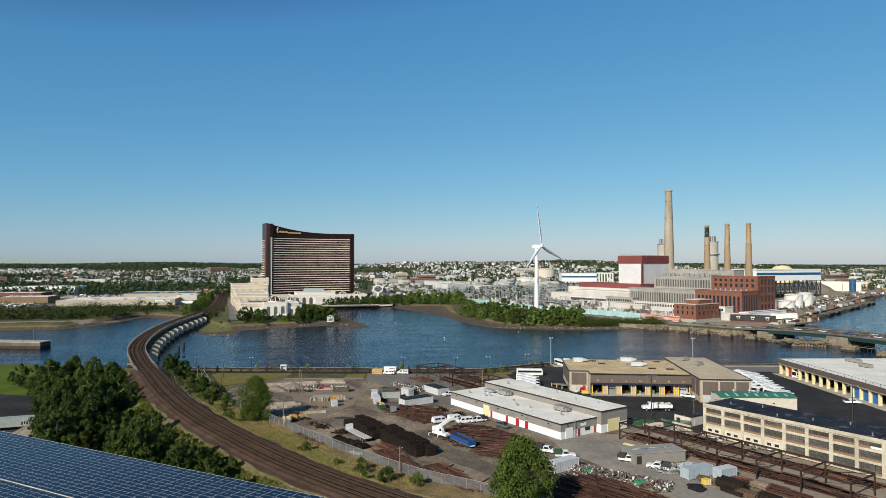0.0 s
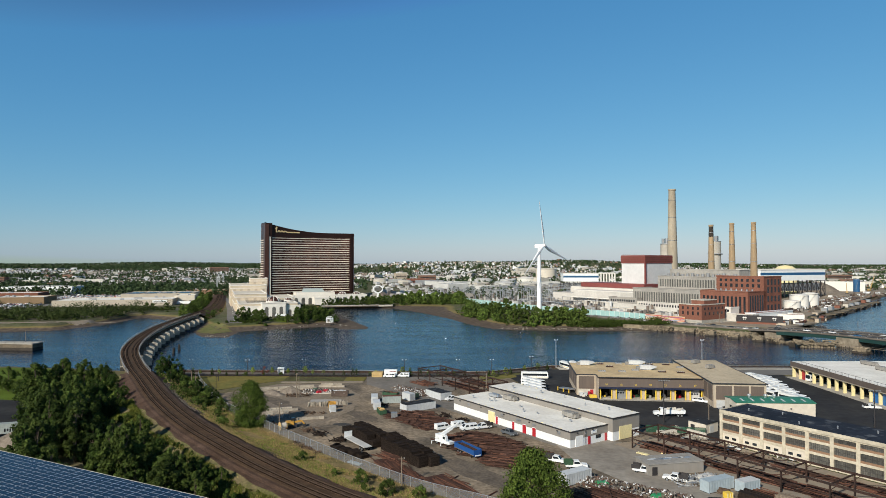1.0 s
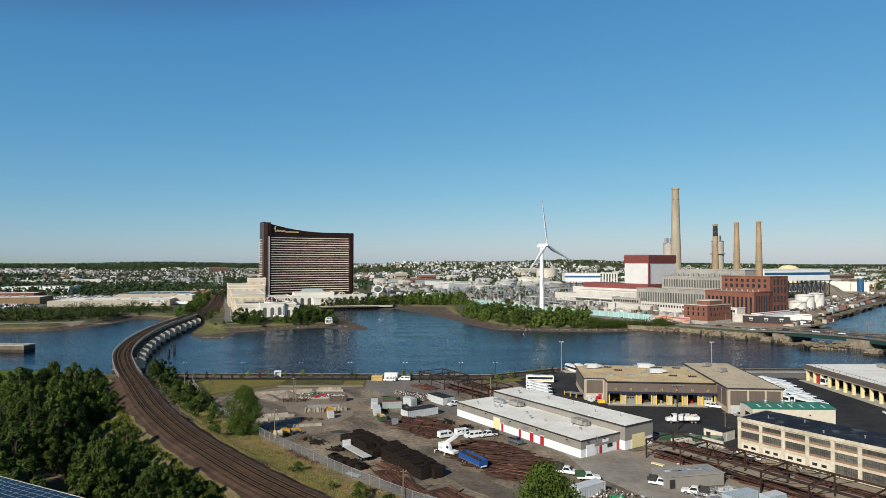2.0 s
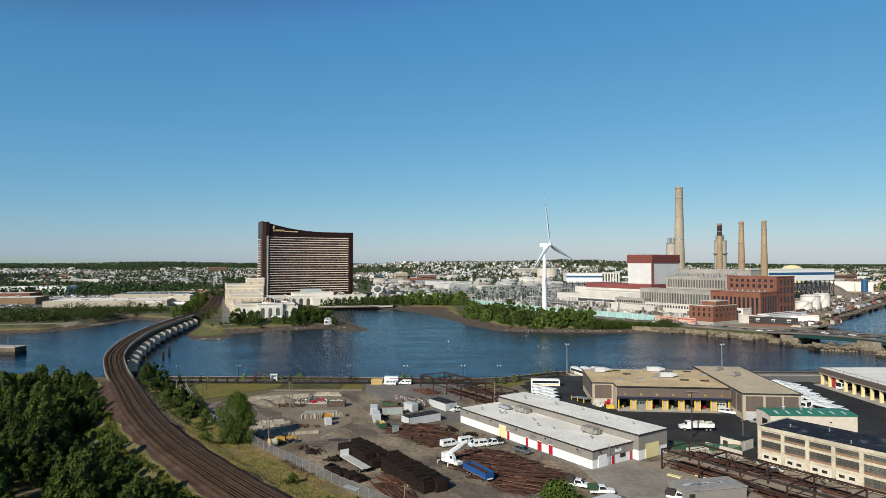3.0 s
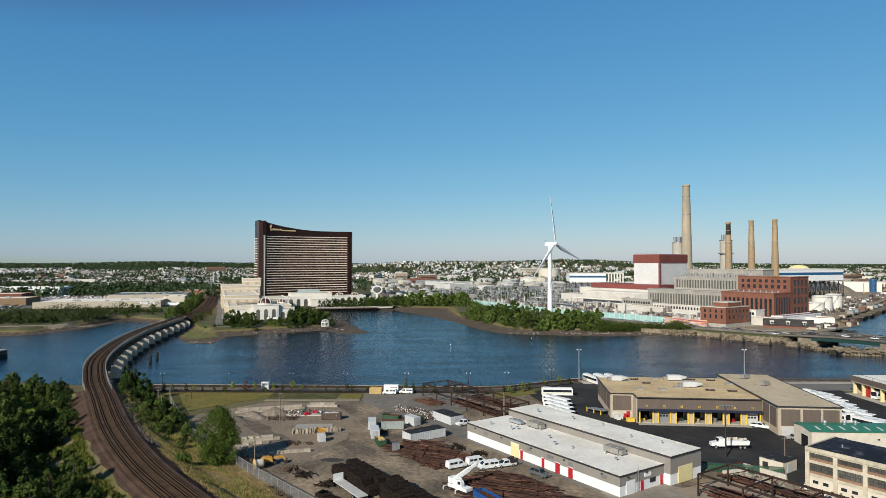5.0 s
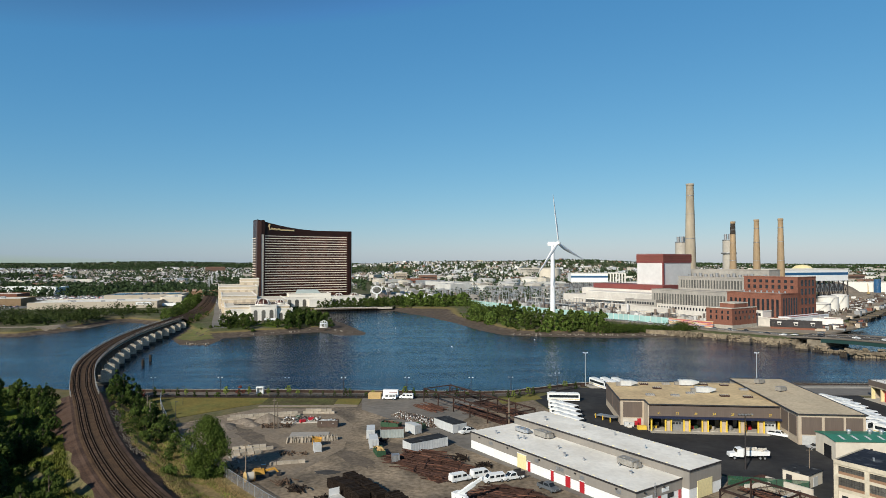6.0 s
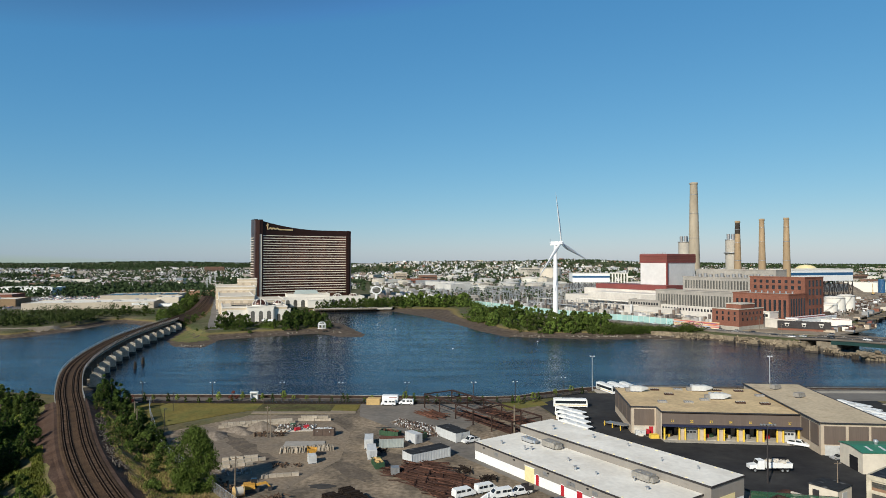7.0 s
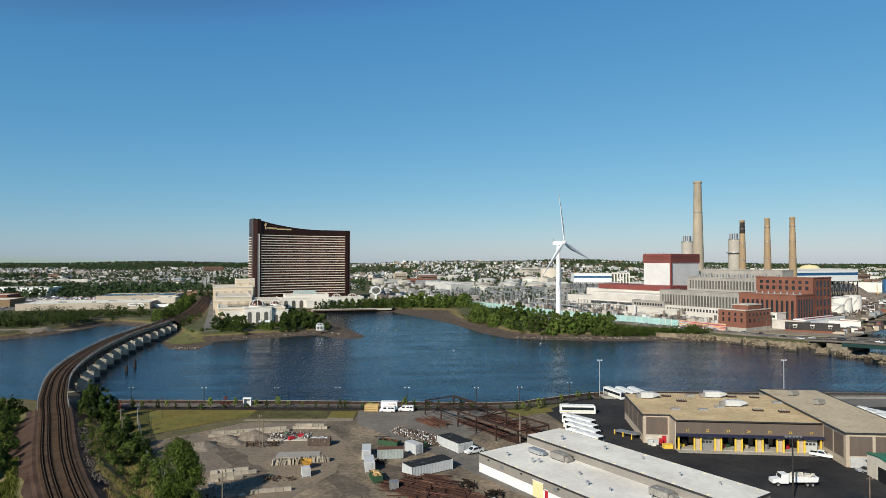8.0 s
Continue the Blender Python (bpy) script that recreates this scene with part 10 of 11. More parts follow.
def mural_material():
    """Long horizontal streaks of bright paint."""
    m = mat("streaked_mural", (1, 1, 1), 0.6, var=0.08, scale=2)
    nt = m.node_tree
    tc, mp, n, r = (nt.nodes.new(k) for k in ("ShaderNodeTexCoord", "ShaderNodeMapping", "ShaderNodeTexNoise", "ShaderNodeValToRGB"))
    mp.inputs["Scale"].default_value = (0.03, 0.03, 0.8)
    n.inputs["Scale"].default_value = 1.0
    n.inputs["Detail"].default_value = 2.0
    cols = [(0.06, 0.12, 0.3), (0.5, 0.08, 0.06), (0.6, 0.3, 0.1), (0.62, 0.58, 0.53), (0.6, 0.5, 0.2), (0.5, 0.12, 0.14), (0.3, 0.4, 0.5)]
    while len(r.color_ramp.elements) < len(cols):
        r.color_ramp.elements.new(0.5)
    for k, c in enumerate(cols):
        r.color_ramp.elements[k].position = 0.3 + 0.4 * k / len(cols)
        r.color_ramp.elements[k].color = (*c, 1)
    nt.links.new(tc.outputs["Object"], mp.inputs[0])
    nt.links.new(mp.outputs[0], n.inputs["Vector"])
    nt.links.new(n.outputs["Fac"], r.inputs[0])
    for k in nt.nodes:
        if k.type == "VECT_MATH":
            nt.links.new(r.outputs[0], k.inputs[0])
    return m


MURAL = [mural_material()]
hoarding([(180, 574), (191, 559), (203, 544)], 5.5, "painted_hoarding", "long hoarding painted in bright bands", MURAL)

# substation: gantries, transformers and masts
def substation(ox, oy, L, W, frames, units, masts, seed):
    """Outdoor switchyard: lattice gantries with hanging strings, transformers and lightning masts on gravel."""
    t = thing("substation", ox, oy, 4, YARD_ROT, "grey outdoor substation with steel gantries", "substation", "substations")
    part("gravel_bed", Mesh().box(0, L, 0, W, -0.6, 0.25), mat("switchyard_gravel", (0.27, 0.25, 0.22), 0.95, var=0.2, scale=3, col2=(0.2, 0.18, 0.16), big=14), t)
    r = random.Random(seed)
    for k in range(frames):
        x, y, h = 2 + (L - 16) * r.random(), 4 + (W - 8) * r.random(), r.uniform(6, 13)
        w = r.choice((8, 9, 12))
        g = Mesh()
        for px in (x, x + w):
            g.bar((px - 0.5, y, 0), (px, y, h), 0.22).bar((px + 0.5, y, 0), (px, y, h), 0.22).bar((px - 0.3, y, h * 0.4), (px + 0.25, y, h * 0.6), 0.14)
        g.bar((x - 0.5, y, h - 0.9), (x + w + 0.5, y, h - 0.9), 0.22).bar((x - 0.5, y, h), (x + w + 0.5, y, h), 0.22)
        for j in range(6):
            g.bar((x + w * j / 6, y, h - 0.9 * (j % 2)), (x + w * (j + 1) / 6, y, h - 0.9 * ((j + 1) % 2)), 0.14)
        g = part("gantry_frame", g, GALV, t)
        for j in (0.25, 0.5, 0.75):
            part("insulator", Mesh().cyl(x + w * j, y, h - 2.6, h - 0.9, 0.16, n=6), BROWN_SIDING, g)
    for k in range(units):
        x, y = 4 + (L - 8) * r.random(), 4 + (W - 8) * r.random()
        tr = part("transformer", Mesh().rbox(x, y, 0, r.uniform(3, 8), r.uniform(3, 5), r.uniform(2, 5)), r.choice((GREY_MET, GALV, CONC, UNIT_GREY)), t)
        for j in (-1, 0, 1):
            part("bushing", Mesh().cyl(x + j, y, 2, 6.2, 0.2, n=6), BROWN_SIDING, tr)
    for k in range(masts):
        x, y = L * r.random(), W * r.random()
        part("mast", Mesh().cyl(x, y, 0, r.uniform(12, 24), 0.25, 0.1, n=6), GALV, t)


substation(-47, 987, 290, 112, 110, 44, 30, 21)
substation(86, 1065, 190, 150, 70, 30, 16, 22)


def block(name, x, y, rot, L, W, H, wall, roof, label, category, group="", z=None, windows=0, parapet=True):
    """Flat-roofed far building with real window rows."""
    z = float(height([x], [y])[0]) - 0.4 if z is None else z
    t = thing(name, x, y, z, rot, label, category, group)
    part("wall", Mesh().box(-L / 2, L / 2, -W / 2, W / 2, 0, H), wall, t)
    part("roof", Mesh().box(-L / 2 + 0.4, L / 2 - 0.4, -W / 2 + 0.4, W / 2 - 0.4, H, H + 0.2), roof, t)
    if parapet:
        for x0, x1, y0, y1 in ((-L / 2, L / 2, -W / 2, -W / 2 + 0.4), (-L / 2, L / 2, W / 2 - 0.4, W / 2), (-L / 2, -L / 2 + 0.4, -W / 2 + 0.4, W / 2 - 0.4), (L / 2 - 0.4, L / 2, -W / 2 + 0.4, W / 2 - 0.4)):
            part("parapet", Mesh().box(x0, x1, y0, y1, H, H + 0.9), wall, t)
    for s in range(windows):
        n = max(2, int(L / 7))
        if y > 1200:
            part("window_band", Mesh().box(-L / 2 + 1.5, L / 2 - 1.5, -W / 2 - 0.1, -W / 2, 1.4 + s * 3.6, 3.0 + s * 3.6), WINDOW, t)
            continue
        for k in range(n):
            c = -L / 2 + (k + 0.5) * L / n
            part("window", Mesh().box(c - L / n * 0.3, c + L / n * 0.3, -W / 2 - 0.1, -W / 2, 1.4 + s * 3.6, 3.2 + s * 3.6), WINDOW, t)
    for k in range(max(1, int(L * W / 900))):
        part("roof_unit", Mesh().rbox(rnd.uniform(-L / 2 + 4, L / 2 - 4), rnd.uniform(-W / 2 + 4, W / 2 - 4), H + 0.2, rnd.uniform(2, 5), rnd.uniform(2, 4), rnd.uniform(1, 2.2)), GREY_MET, t)
    return t


# store and sheds behind the left bank
STORE_WALL = mat("beige_store_wall", (0.5, 0.43, 0.34), 0.85, var=0.06, scale=4)
st = block("store", -392, 776, 14.5, 128, 62, 6.6, STORE_WALL, ROOF_WHITE, "long cream retail store with a white roof", "store")
part("sign_panel", Mesh().box(42, 58, -31.2, -31.0, 3.8, 6.5), WHITE, st)
part("sign_bar", Mesh().box(44, 56, -31.3, -31.2, 4.9, 5.4), BROWN_SIDING, st, "plain dark sign bar")
s2 = block("store", -398, 905, 14, 92, 66, 8.0, STORE_WALL, GREYSTONE, "cream retail store with roof solar arrays", "store")
for k in range(4):
    part("solar_array", Mesh().box(-40 + k * 21, -24 + k * 21, -24, 20, 8.4, 8.8), SOLAR, s2)
slab("car_park", [(-560, 842), (-452, 868), (-474, 948), (-590, 920)], 4.3, mat("car_park_asphalt", (0.09, 0.088, 0.085), 0.9, var=0.2, scale=3), "asphalt car park before the stores", "car park", 0.6)
rows = random.Random(77)
for name, m, label in (("pale_cars", CAR_PAINT, "rows of parked cars in many colours"), ("dark_cars", DARK_MET, "rows of dark parked cars")):
    cars = Mesh()
    for i in range(8):
        for j in range(36):
            if rows.random() < 0.4:
                x, y = -562 + 2.9 * j - 3.2 * i, 850 + 0.72 * j + 9.4 * i
                cars.rbox(x, y, 4.45, 1.8, 4.4, 0.75, 14).rbox(x, y - 0.2, 5.2, 1.6, 2.2, 0.55, 14, 0.8)
    tagged(part(name, cars, m), label, "cars", kind="stuff")
block("loading_wing", -330, 822, 14, 24, 34, 9.0, CREAM, ROOF_WHITE, "cream loading wing with dark docks", "loading wing", windows=1)
block("brown_store", -528, 806, 14, 60, 45, 9, mat("brown_store_wall", (0.25, 0.17, 0.1), 0.85, var=0.1, scale=2), ROOF_WHITE, "brown low store with a pale roof", "store")
block("brick_store", -610, 905, 12, 80, 40, 9, BRICK, ROOF_WHITE, "low red brick store building", "store")
block("brick_store", -372, 1010, 10, 60, 30, 8, BRICK_OR, ROOF_WHITE, "low store of orange brick", "store")
block("white_store", -660, 1050, 10, 110, 50, 12, WHITE, ROOF_WHITE, "white and blue-grey warehouse", "store")
t = thing("semi_trailer", -316, 780, 3.6, 5, "white semi-trailer behind the store", "trailer")
part("box", Mesh().box(-8, 8, -1.4, 1.4, 1.2, 4.4), WHITE, t)
for s in (-1, 1):
    wheel(t, 5.5, s * 1.0, 0.6)
slab("store_lot", [(-560, 880), (-410, 880), (-395, 1000), (-600, 1000)], 4.4, ASPHALT_GREY, "grey store parking lot", "parking lot", 1.0)
slab("side_lot", [(-620, 720), (-470, 705), (-455, 780), (-640, 790)], 4.4, ASPHALT_GREY, "grey car park by the brown store", "parking lot", 1.0)
turf("tow_path", [(-480, 505), (-316, 552), (-300, 590), (-306, 592), (-322, 560), (-482, 512)], DUSTY, "pale shore path on the left bank", "path")
turf("resort_lawn", [(-154, 560), (-137, 560), (-135, 604), (-152, 604)], LAWN_GREEN, "small bright lawn in the resort garden", "lawn")
turf("point_lawn", [(-196, 510), (-178, 494), (-168, 512), (-186, 545), (-206, 560)], ROUGH_LAWN, "rough green lawn beside the bridge end", "lawn")
turf("pump_lawn", [(118, 552), (180, 545), (178, 560), (126, 580)], LAWN_GREEN, "mown green lawn near the turbine", "lawn")
slab("plant_yard", [(150, 625), (235, 545), (330, 590), (400, 690), (330, 800), (150, 800)], 4.45, CONC, "pale dusty concrete plant yard", "pavement", 1.2)
slab("street_apron", [(182, 580), (232, 521), (262, 501), (334, 562), (334, 594), (236, 546), (197, 583)], 4.42, DUSTY, "dusty brown apron before the plant", "pavement", 1.2)
slab("east_yard", [(338, 600), (366, 634), (436, 706), (494, 780), (596, 902), (752, 1082), (990, 1186), (990, 1290), (720, 1270), (560, 1010), (450, 860), (392, 750), (336, 640)], 4.5, DUSTY, "pale gravel yard along the wharves", "pavement", 0.9)
t = thing("screening_building", 84, 590, 3.4, 8, "low round brown pumping building at the turbine foot", "pumping building")
part("wall", Mesh().cyl(6, 4, 0, 4.2, 13, n=28), TAN_WALL, t)
part("roof", Mesh().cyl(6, 4, 4.2, 5.4, 15.5, 14.5, n=28), BROWN_SIDING, t)


def car_field(name, x0, x1, y0, y1, n, seed, z, rot=0.0):
    r = random.Random(seed)
    m = Mesh()
    for k in range(n):
        i, j = r.randrange(int((x1 - x0) / 3)), r.randrange(int((y1 - y0) / 8))
        x, y = x0 + i * 3, y0 + j * 8
        m.rbox(x, y, z, 1.9, 4.5, 0.9, rot).rbox(x, y - 0.2, z + 0.9, 1.6, 2.4, 0.6, rot, 0.8)
    tagged(part(name, m, CAR_PAINT), "rows of parked cars in many colours", "cars", kind="stuff")


car_field("lot_cars", -560, -415, 885, 995, 330, 1, 4.4)
car_field("side_lot_cars", -610, -475, 715, 785, 220, 2, 4.4)
slab("centre_lot", [(-75, 930), (20, 900), (60, 980), (-60, 1060)], 4.5, ASPHALT_GREY, "grey parking lot behind the shore", "parking lot", 1.2)
car_field("centre_lot_cars", -60, 25, 935, 1040, 220, 3, 4.5)
block("glass_office", -32, 880, 20, 46, 24, 7.5, WHITE, ROOF_WHITE, "low white office with ribbon windows", "office", windows=2)
block("grey_office", 26, 905, 15, 30, 20, 6, GREYSTONE, ROOF_WHITE, "low grey stone office building", "office", windows=1)
r = random.Random(17)
for k in range(24):
    y = r.uniform(1120, 1680)
    x = r.uniform(-0.1, 0.46) * y
    if 140 < x < 420 and y < 1000:
        continue
    block("works_shed", x, y, r.choice((-56, -50, 30, 12)), r.uniform(35, 110), r.uniform(22, 55), r.uniform(6, 13), r.choice((TANK_WHITE, TANK_WHITE, CONC_LT, TANK_WHITE, GREYSTONE, GREY_MET)), r.choice((TANK_WHITE, TANK_WHITE, CONC_LT, GREYSTONE)), "flat pale industrial shed among the works", "industrial shed", "works sheds", windows=1 if r.random() < 0.4 else 0)
for x, y, L, H, m in ((-40, 1560, 40, 17, BRICK_BR), (-110, 1640, 30, 20, TAN_WALL), (-60, 1500, 50, 11, BRICK), (300, 2100, 120, 22, CONC_LT), (-880, 2500, 70, 20, BRICK_BR), (-420, 1750, 40, 18, BRICK_BR), (-330, 1700, 40, 34, CONC_LT), (-300, 1600, 34, 24, WHITE), (-1050, 1500, 40, 16, BRICK_BR), (1050, 1700, 80, 16, BRICK_BR), (-520, 2900, 50, 40, WHITE)):
    block("town_block", x, y, 12, L, 26, H, m, GREYSTONE, "tall town building on the skyline", "town building", "town buildings", windows=int(H / 3.8))
# works east of the plant
block("salt_shed", 700, 1130, -20, 70, 40, 16, PALE, CONC_LT, "pale curved salt shed by the river", "industrial shed")
t = thing("salt_heap", 645, 1100, 4, 0, "brown covered salt heap by the wharf", "heap")
part("pile", Mesh().lathe(0, 0, [(34, 0), (22, 9), (8, 16), (0.1, 18)], 24), DIRT, t)
tank(705, 1090, 5, 22, BLUE_STRIPE, "dark blue round silo by the wharf")
tank(600, 1120, 18, 38, PALE_YELLOW, "yellow domed storage tank", 6)
r = random.Random(91)
yard_stuff = Mesh()
for k in range(520):
    f, q = r.random(), abs(r.gauss(0, 1))
    x, y = (372 + 224 * f, 640 + 262 * f) if r.random() < 0.6 else (596 + 330 * f, 902 + 260 * f)
    x, y = x - 7 - 16 * q, y + 3 + 12 * q
    L = r.choice((1.5, 2.5, 4, 6, 9))
    yard_stuff.rbox(x, y, 4.4, L, r.uniform(0.3, 0.8) * min(L, 4), r.uniform(0.5, 3.2), r.choice((47, 137, 20, 80)) + r.uniform(-9, 9), r.uniform(0.7, 1))
tagged(part("wharf_clutter", yard_stuff, DEBRIS), "timber, scrap and machinery heaped along the wharves", "scrap", kind="stuff")
heap(520, 850, 14, 5, DIRT, "brown spoil heap on the wharf yard", 21)
heap(570, 930, 18, 7, DIRT, "brown spoil heap on the wharf yard", 22)
CRANE_PAINT = mat("faded_crane_paint", (0.42, 0.28, 0.1), 0.7, var=0.2, scale=1.0)
for x, y, rot, h in ((742, 1112, 30, 26), (800, 1150, 140, 20), (650, 1030, 60, 16)):
    t = thing("crawler_crane", x, y, 4.5, rot, "faded yellow crawler crane with a lattice boom", "crane", "wharf cranes")
    part("tracks", Mesh().rbox(0, -1.9, 0, 6.5, 1.0, 1.2).rbox(0, 1.9, 0, 6.5, 1.0, 1.2), DARK_MET, t)
    part("house", Mesh().rbox(-1.0, 0, 1.2, 6.0, 3.2, 2.6), CRANE_PAINT, t)
    jib = Mesh()
    for sy in (-0.7, 0.7):
        for sz in (0, 1.3):
            jib.bar((2, sy, 2 + sz), (2 + 0.55 * h, sy * 0.4, h + sz * 0.5), 0.28)
    for k in range(12):
        f, g = k / 12, (k + 1) / 12
        jib.bar((2 + 0.55 * h * f, 0.7 - 0.42 * f, 2 + (h - 2) * f), (2 + 0.55 * h * g, -0.7 + 0.42 * g, 3.3 + (h - 2.6) * g), 0.2)
    part("boom", jib, CRANE_PAINT, t)
    part("hoist_rope", Mesh().bar((2 + 0.55 * h, 0, h), (2.3 + 0.55 * h, 0, 5), 0.15), DARK_MET, t)
for k in range(9):
    t = thing("wharf", 374 + 24 * k, 632 + 26 * k, 0, 47, "weathered timber wharf on piles", "wharf", "river wharves")
    part("deck", Mesh().box(-12, 12, -4 - (k % 3), 4, 2.2, 3.2), PILE_TOP, t)
    for j in range(6):
        part("pile", Mesh().cyl(-11 + 4.4 * j, -4, -2, 2.2, 0.35, n=6), PILE_WOOD, t)
    part("shed", Mesh().rbox(rnd.uniform(-5, 5), 8, 2.9, rnd.uniform(5, 12), 5, rnd.uniform(2.5, 5)), rnd.choice((CONC_LT, TAN_WALL, BRICK, GREY_MET)), t)
t = thing("brick_hall", 262, 536, 2.9, -28, "long dark brick hall with a slate roof", "brick hall")
part("wall", Mesh().box(-17, 17, -5, 5, 0, 3.2).add([(17, -5, 3.2), (17, 5, 3.2), (17, 0, 7.8)], [(0, 1, 2)]), BRICK, t)
part("roof", Mesh().gable(-17, 17, -5, 5, 3.3, 8.2), mat("old_slate", (0.05, 0.045, 0.044), 0.8, var=0.2, scale=1.5), t)
for k in range(3):
    d = part("dormer", Mesh().gable(-12.2 + k * 11, -9.8 + k * 11, -4.3, -1.2, 6.2, 6.9).box(-12 + k * 11, -10 + k * 11, -4.0, -1.4, 4.0, 6.25), PALE, t)
    part("pane", Mesh().box(-11.7 + k * 11, -10.3 + k * 11, -4.06, -4.0, 4.7, 6.0), WINDOW, d)
block("white_hall", 306, 574, -28, 26, 16, 4.6, PALE, MAROON, "low white hall with a maroon edge", "industrial shed")
block("white_cabin", 288, 536, 10, 12, 5, 3.0, WHITE, ROOF_WHITE, "white site cabin on the river edge", "cabin")
for k in range(12):
    x, y = 160 + 7.2 * k + rnd.uniform(-1, 1), 588 - 8.6 * k + rnd.choice((-5, 5))
    sedan(x, y, 128, rnd.choice((WHITE, BLACK_ROOF, CONT_WHITE, BLUE_STRIPE, GREY_MET)), "small car on the river street", 4.05)
for x, y, h in ((205, 560, 9), (186, 586, 9), (228, 534, 9), (160, 618, 9), (130, 660, 9), (226, 500, 9), (277, 434, 12), (290, 402, 10)):
    utility_pole(x, y, h, 0.16, 4.0)
# low sheds, walls and stacks between the bridge end and the plant
r = random.Random(41)
for k in range(26):
    f = r.random()
    x, y = 272 + 62 * f + r.uniform(-4, 14), 520 + 50 * f + r.uniform(-2, 14)
    t = thing("wharf_hut", x, y, 4.2, r.choice((-42, 48, -28)), "small weathered hut or stack on the wharf ground", "hut", "wharf huts")
    L, W, h = r.uniform(2.5, 9), r.uniform(2, 5), r.uniform(1.2, 3.6)
    part("wall", Mesh().rbox(0, 0, 0, L, W, h), r.choice((BRICK, RUST, PILE_TOP, TAN_WALL, CRIB_STONE, GREY_MET, PALE)), t)
    part("roof", Mesh().rbox(0, 0, h, L + 0.4, W + 0.4, 0.3, 0, 0.9), r.choice((RUST, BLACK_ROOF, BROWN_SIDING, MAROON)), t)
# power line towers beyond the railway
for x, y, h in ((-408, 1150, 24), (-432, 1230, 24), (-458, 1300, 26), (-480, 1390, 26)):
    t = thing("power_pylon", x, y, 5, 0, "slim grey power line pylon", "pylon", "power pylons")
    part("mast", Mesh().bar((-1.5, 0, 0), (-0.4, 0, h), 0.5).bar((1.5, 0, 0), (0.4, 0, h), 0.5), GALV, t)
    for k in range(3):
        part("arm", Mesh().bar((-4, 0, h - 2 - 3 * k), (4, 0, h - 2 - 3 * k), 0.35), GALV, t)


# pipework and plant between the teal fence and the halls
def pipe_rack(a, b, L, h, seed):
    """Steel bents carrying pipes; a, b in the plant's own frame."""
    c, s = math.cos(radians(YARD_ROT)), math.sin(radians(YARD_ROT))
    x, y = PLANT[0] + c * a - s * b, PLANT[1] + s * a + c * b
    t = thing("pipe_rack", x, y, 4.0, YARD_ROT, "grey steel pipe rack with pale pipes", "pipe rack", "pipe racks")
    r = random.Random(seed)
    n = max(2, int(L / 8))
    for k in range(n + 1):
        part("bent", Mesh().bar((k * L / n, -2, 0), (k * L / n, -2, h), 0.35).bar((k * L / n, 2, 0), (k * L / n, 2, h), 0.35).bar((k * L / n, -2.4, h), (k * L / n, 2.4, h), 0.35), GREY_MET, t)
    for k in range(4):
        part("pipe", Mesh().tube((0, -1.6 + k * 1.05, h + 0.5), (L, -1.6 + k * 1.05, h + 0.5), r.uniform(0.25, 0.5)), r.choice((PALE, GALV, CREAM, GREY_MET)), t)


for k, (a, b, L, h) in enumerate(((-250, -4, 60, 7), (-185, -8, 50, 9), (-230, 8, 70, 11), (-270, -25, 80, 6), (-300, 10, 60, 8), (-130, -22, 50, 5))):
    pipe_rack(a, b, L, h, k)
c_, s_ = math.cos(radians(YARD_ROT)), math.sin(radians(YARD_ROT))
r = random.Random(31)
clutter = Mesh()
for k in range(420):
    a, b = r.uniform(-330, -20), r.uniform(-34, 8)
    if a > -125 and b > -8:
        continue
    x, y = PLANT[0] + c_ * a - s_ * b, PLANT[1] + s_ * a + c_ * b
    if r.random() < 0.25:
        clutter.cyl(x, y, 3.5, r.uniform(6, 15), r.uniform(0.25, 1.6), n=8)
    else:
        clutter.rbox(x, y, 3.5, r.uniform(1.5, 7), r.uniform(1.5, 5), r.uniform(1.2, 6), YARD_ROT + r.choice((0, 90)))
tagged(part("plant_clutter", clutter, WORKS_WALL), "pale pumps, cabins and pipework around the plant", "plant equipment", kind="stuff")
clutter = Mesh()
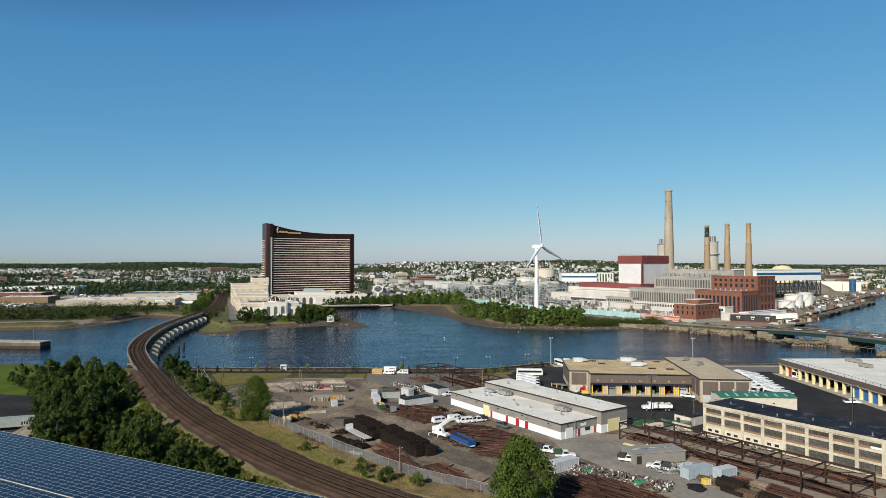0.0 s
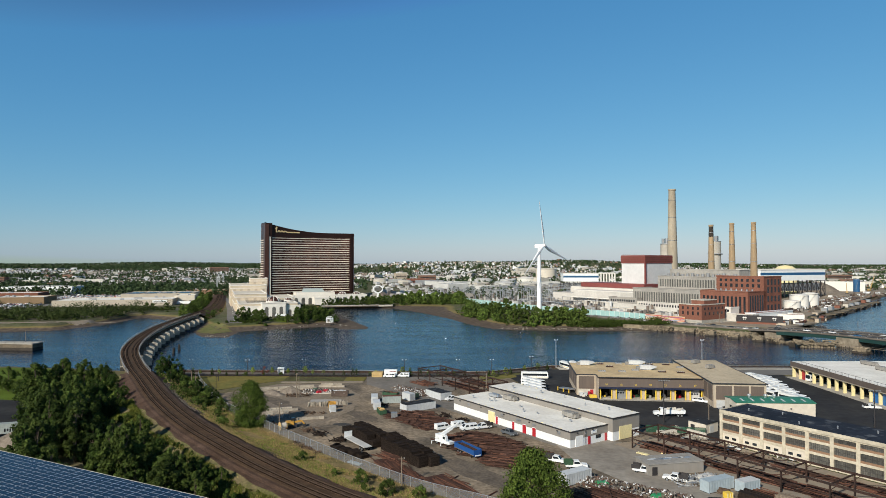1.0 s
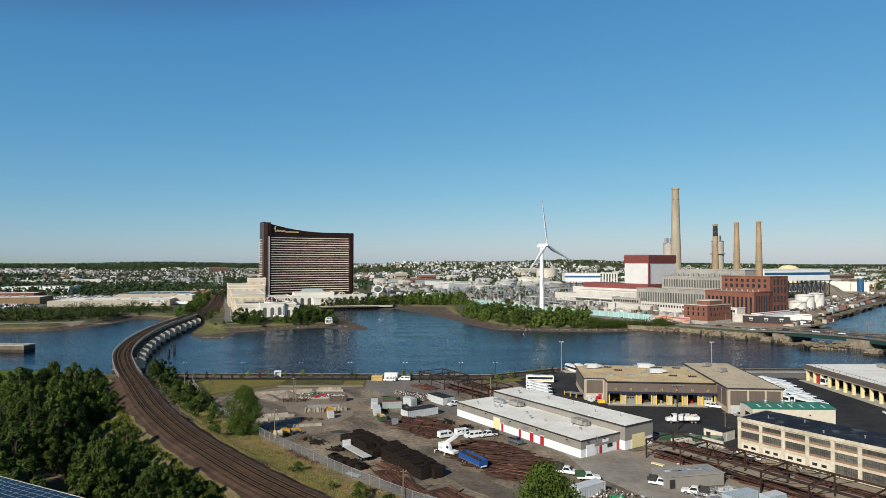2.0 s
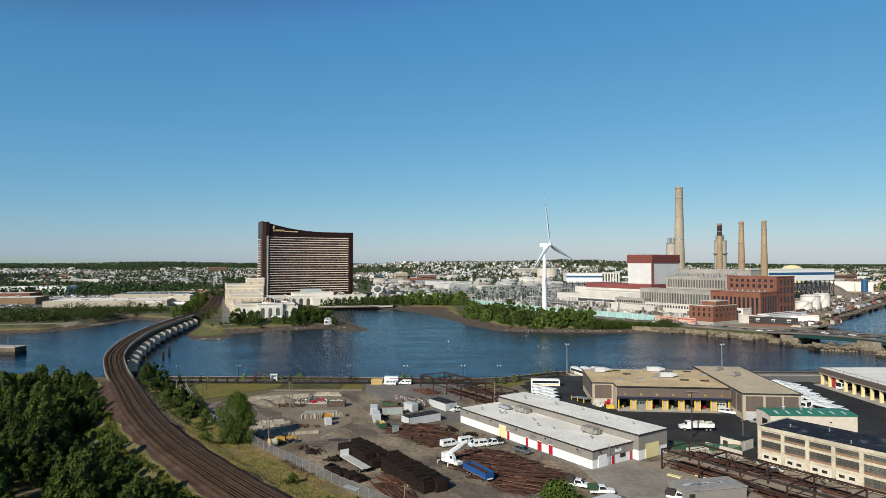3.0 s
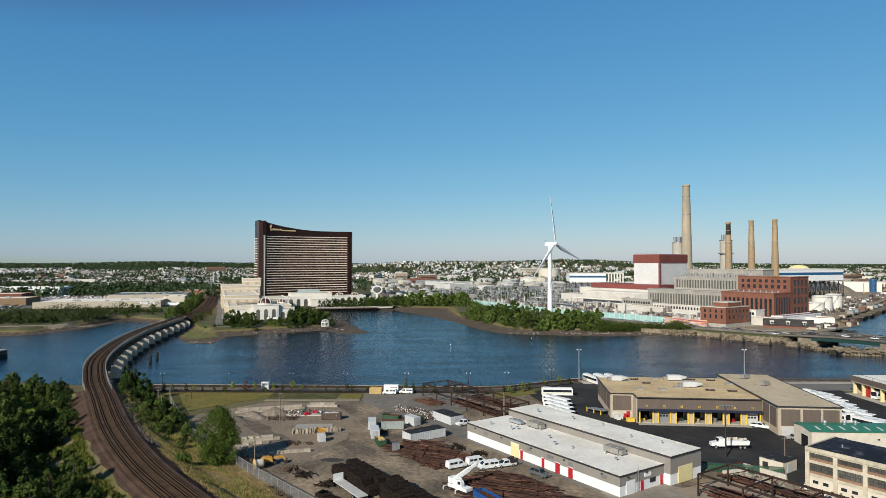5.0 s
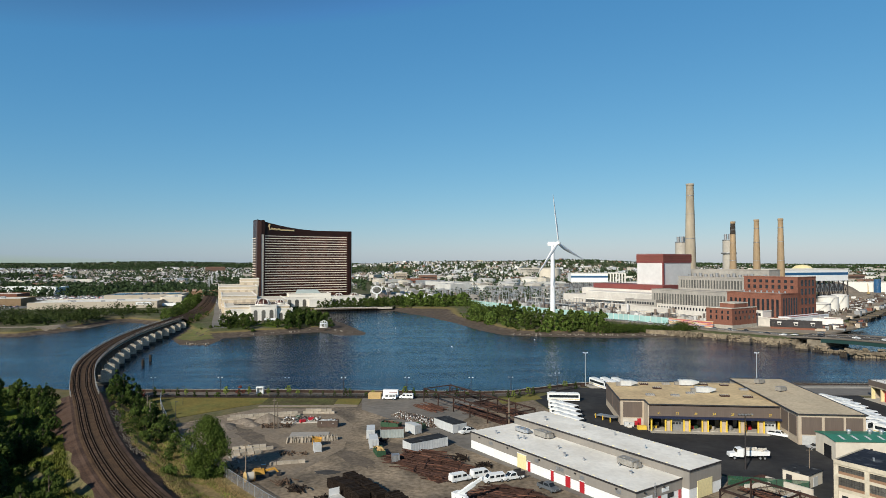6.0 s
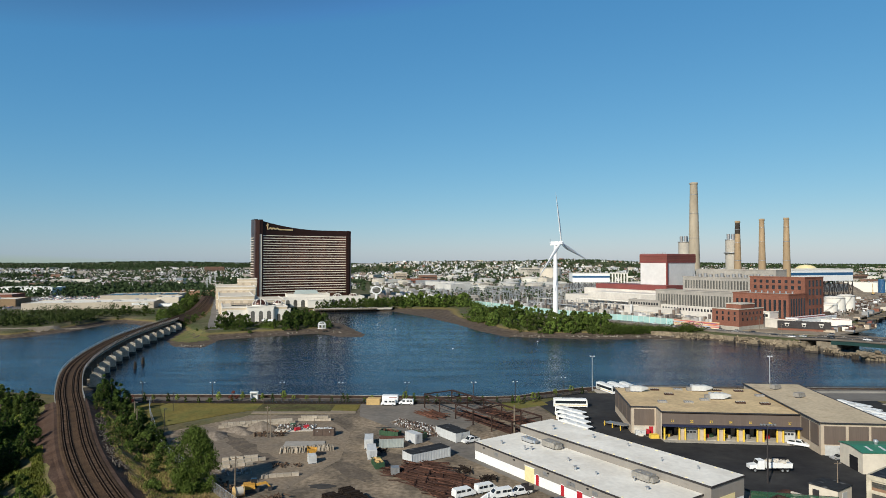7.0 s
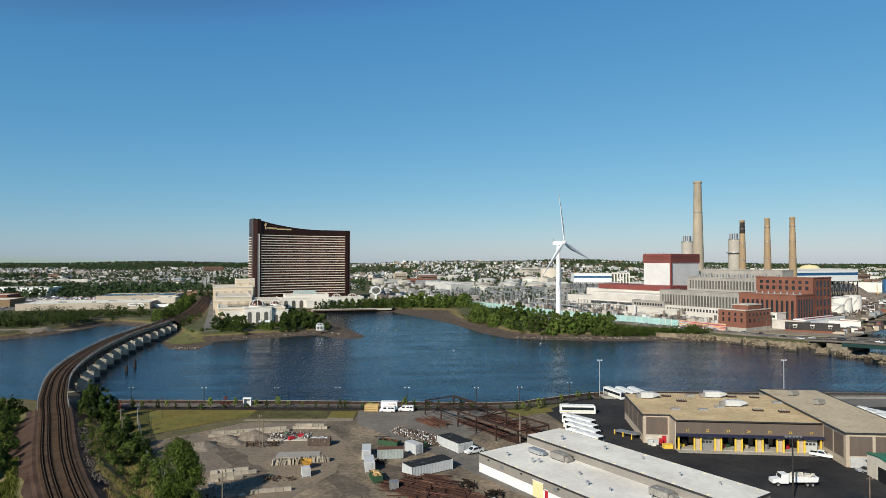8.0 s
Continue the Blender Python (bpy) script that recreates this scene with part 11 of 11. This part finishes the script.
for k in range(900):
    y = r.uniform(900, 1500)
    x = r.uniform(-0.11, 0.45) * y
    clutter.rbox(x, y, 3.5, r.uniform(2, 14), r.uniform(2, 8), r.uniform(1.5, 7), r.choice((-56, 34, 12)))
tagged(part("works_clutter", clutter, WORKS_WALL), "small pale sheds, trailers and plant among the works", "industrial clutter", kind="stuff")
for k in range(10):
    x, y = 150 + 9 * k, 640 - 8 * k + 14
    t = thing("tall_mast", x + 30, y + 20, 4.0, 0, "slim grey lightning mast at the plant", "mast", "lightning masts")
    part("pole", Mesh().cyl(0, 0, 0, 16 + (k % 3) * 5, 0.22, 0.08, n=6), GALV, t)

# old tyre-worn and wet patches on the yard
WET = mat("wet_asphalt", (0.06, 0.055, 0.05), 0.8, var=0.2, scale=1.2)
TRACKED = mat("tyre_worn_asphalt", (0.115, 0.094, 0.074), 0.95, var=0.25, scale=0.8, col2=(0.15, 0.12, 0.09), big=3)


def patch(name, x, y, rx, ry, rot, z, material, label, seed):
    r = random.Random(seed)
    c, s = math.cos(radians(rot)), math.sin(radians(rot))
    poly = []
    for k in range(22):
        a = 2 * math.pi * k / 22
        q = 1 + r.uniform(-0.22, 0.22)
        px, py = rx * q * math.cos(a), ry * q * math.sin(a)
        poly.append((x + c * px - s * py, y + s * px + c * py))
    slab(name, poly, z, material, label, "pavement", 0.12)


WET_SPOTS = ((-34, 216, 3.0, 1.6, 0), (-52, 216, 4.0, 1.3, -40), (-24, 268, 3.0, 0.7, 5))
WORN_SPOTS = ((-63, 249, 11, 3.0, -55), (-55, 238, 7, 3.0, -40), (-20, 236, 12, 4, -56), (6, 170, 14, 4, -56), (-10, 262, 11, 4.5, 20), (-28, 226, 8, 3, -56))
for k, (x, y, rx, ry, rot) in enumerate(WET_SPOTS):
    patch("wet_patch_%d" % (k + 1), x, y, rx, ry, rot, 3.035 + 0.002 * k, WET, "dark wet patch on the yard", k)
for k, (x, y, rx, ry, rot) in enumerate(WORN_SPOTS):
    patch("worn_patch_%d" % (k + 1), x, y, rx, ry, rot, 3.026 + 0.001 * k, TRACKED, "dark tyre-worn patch of the yard", 50 + k)
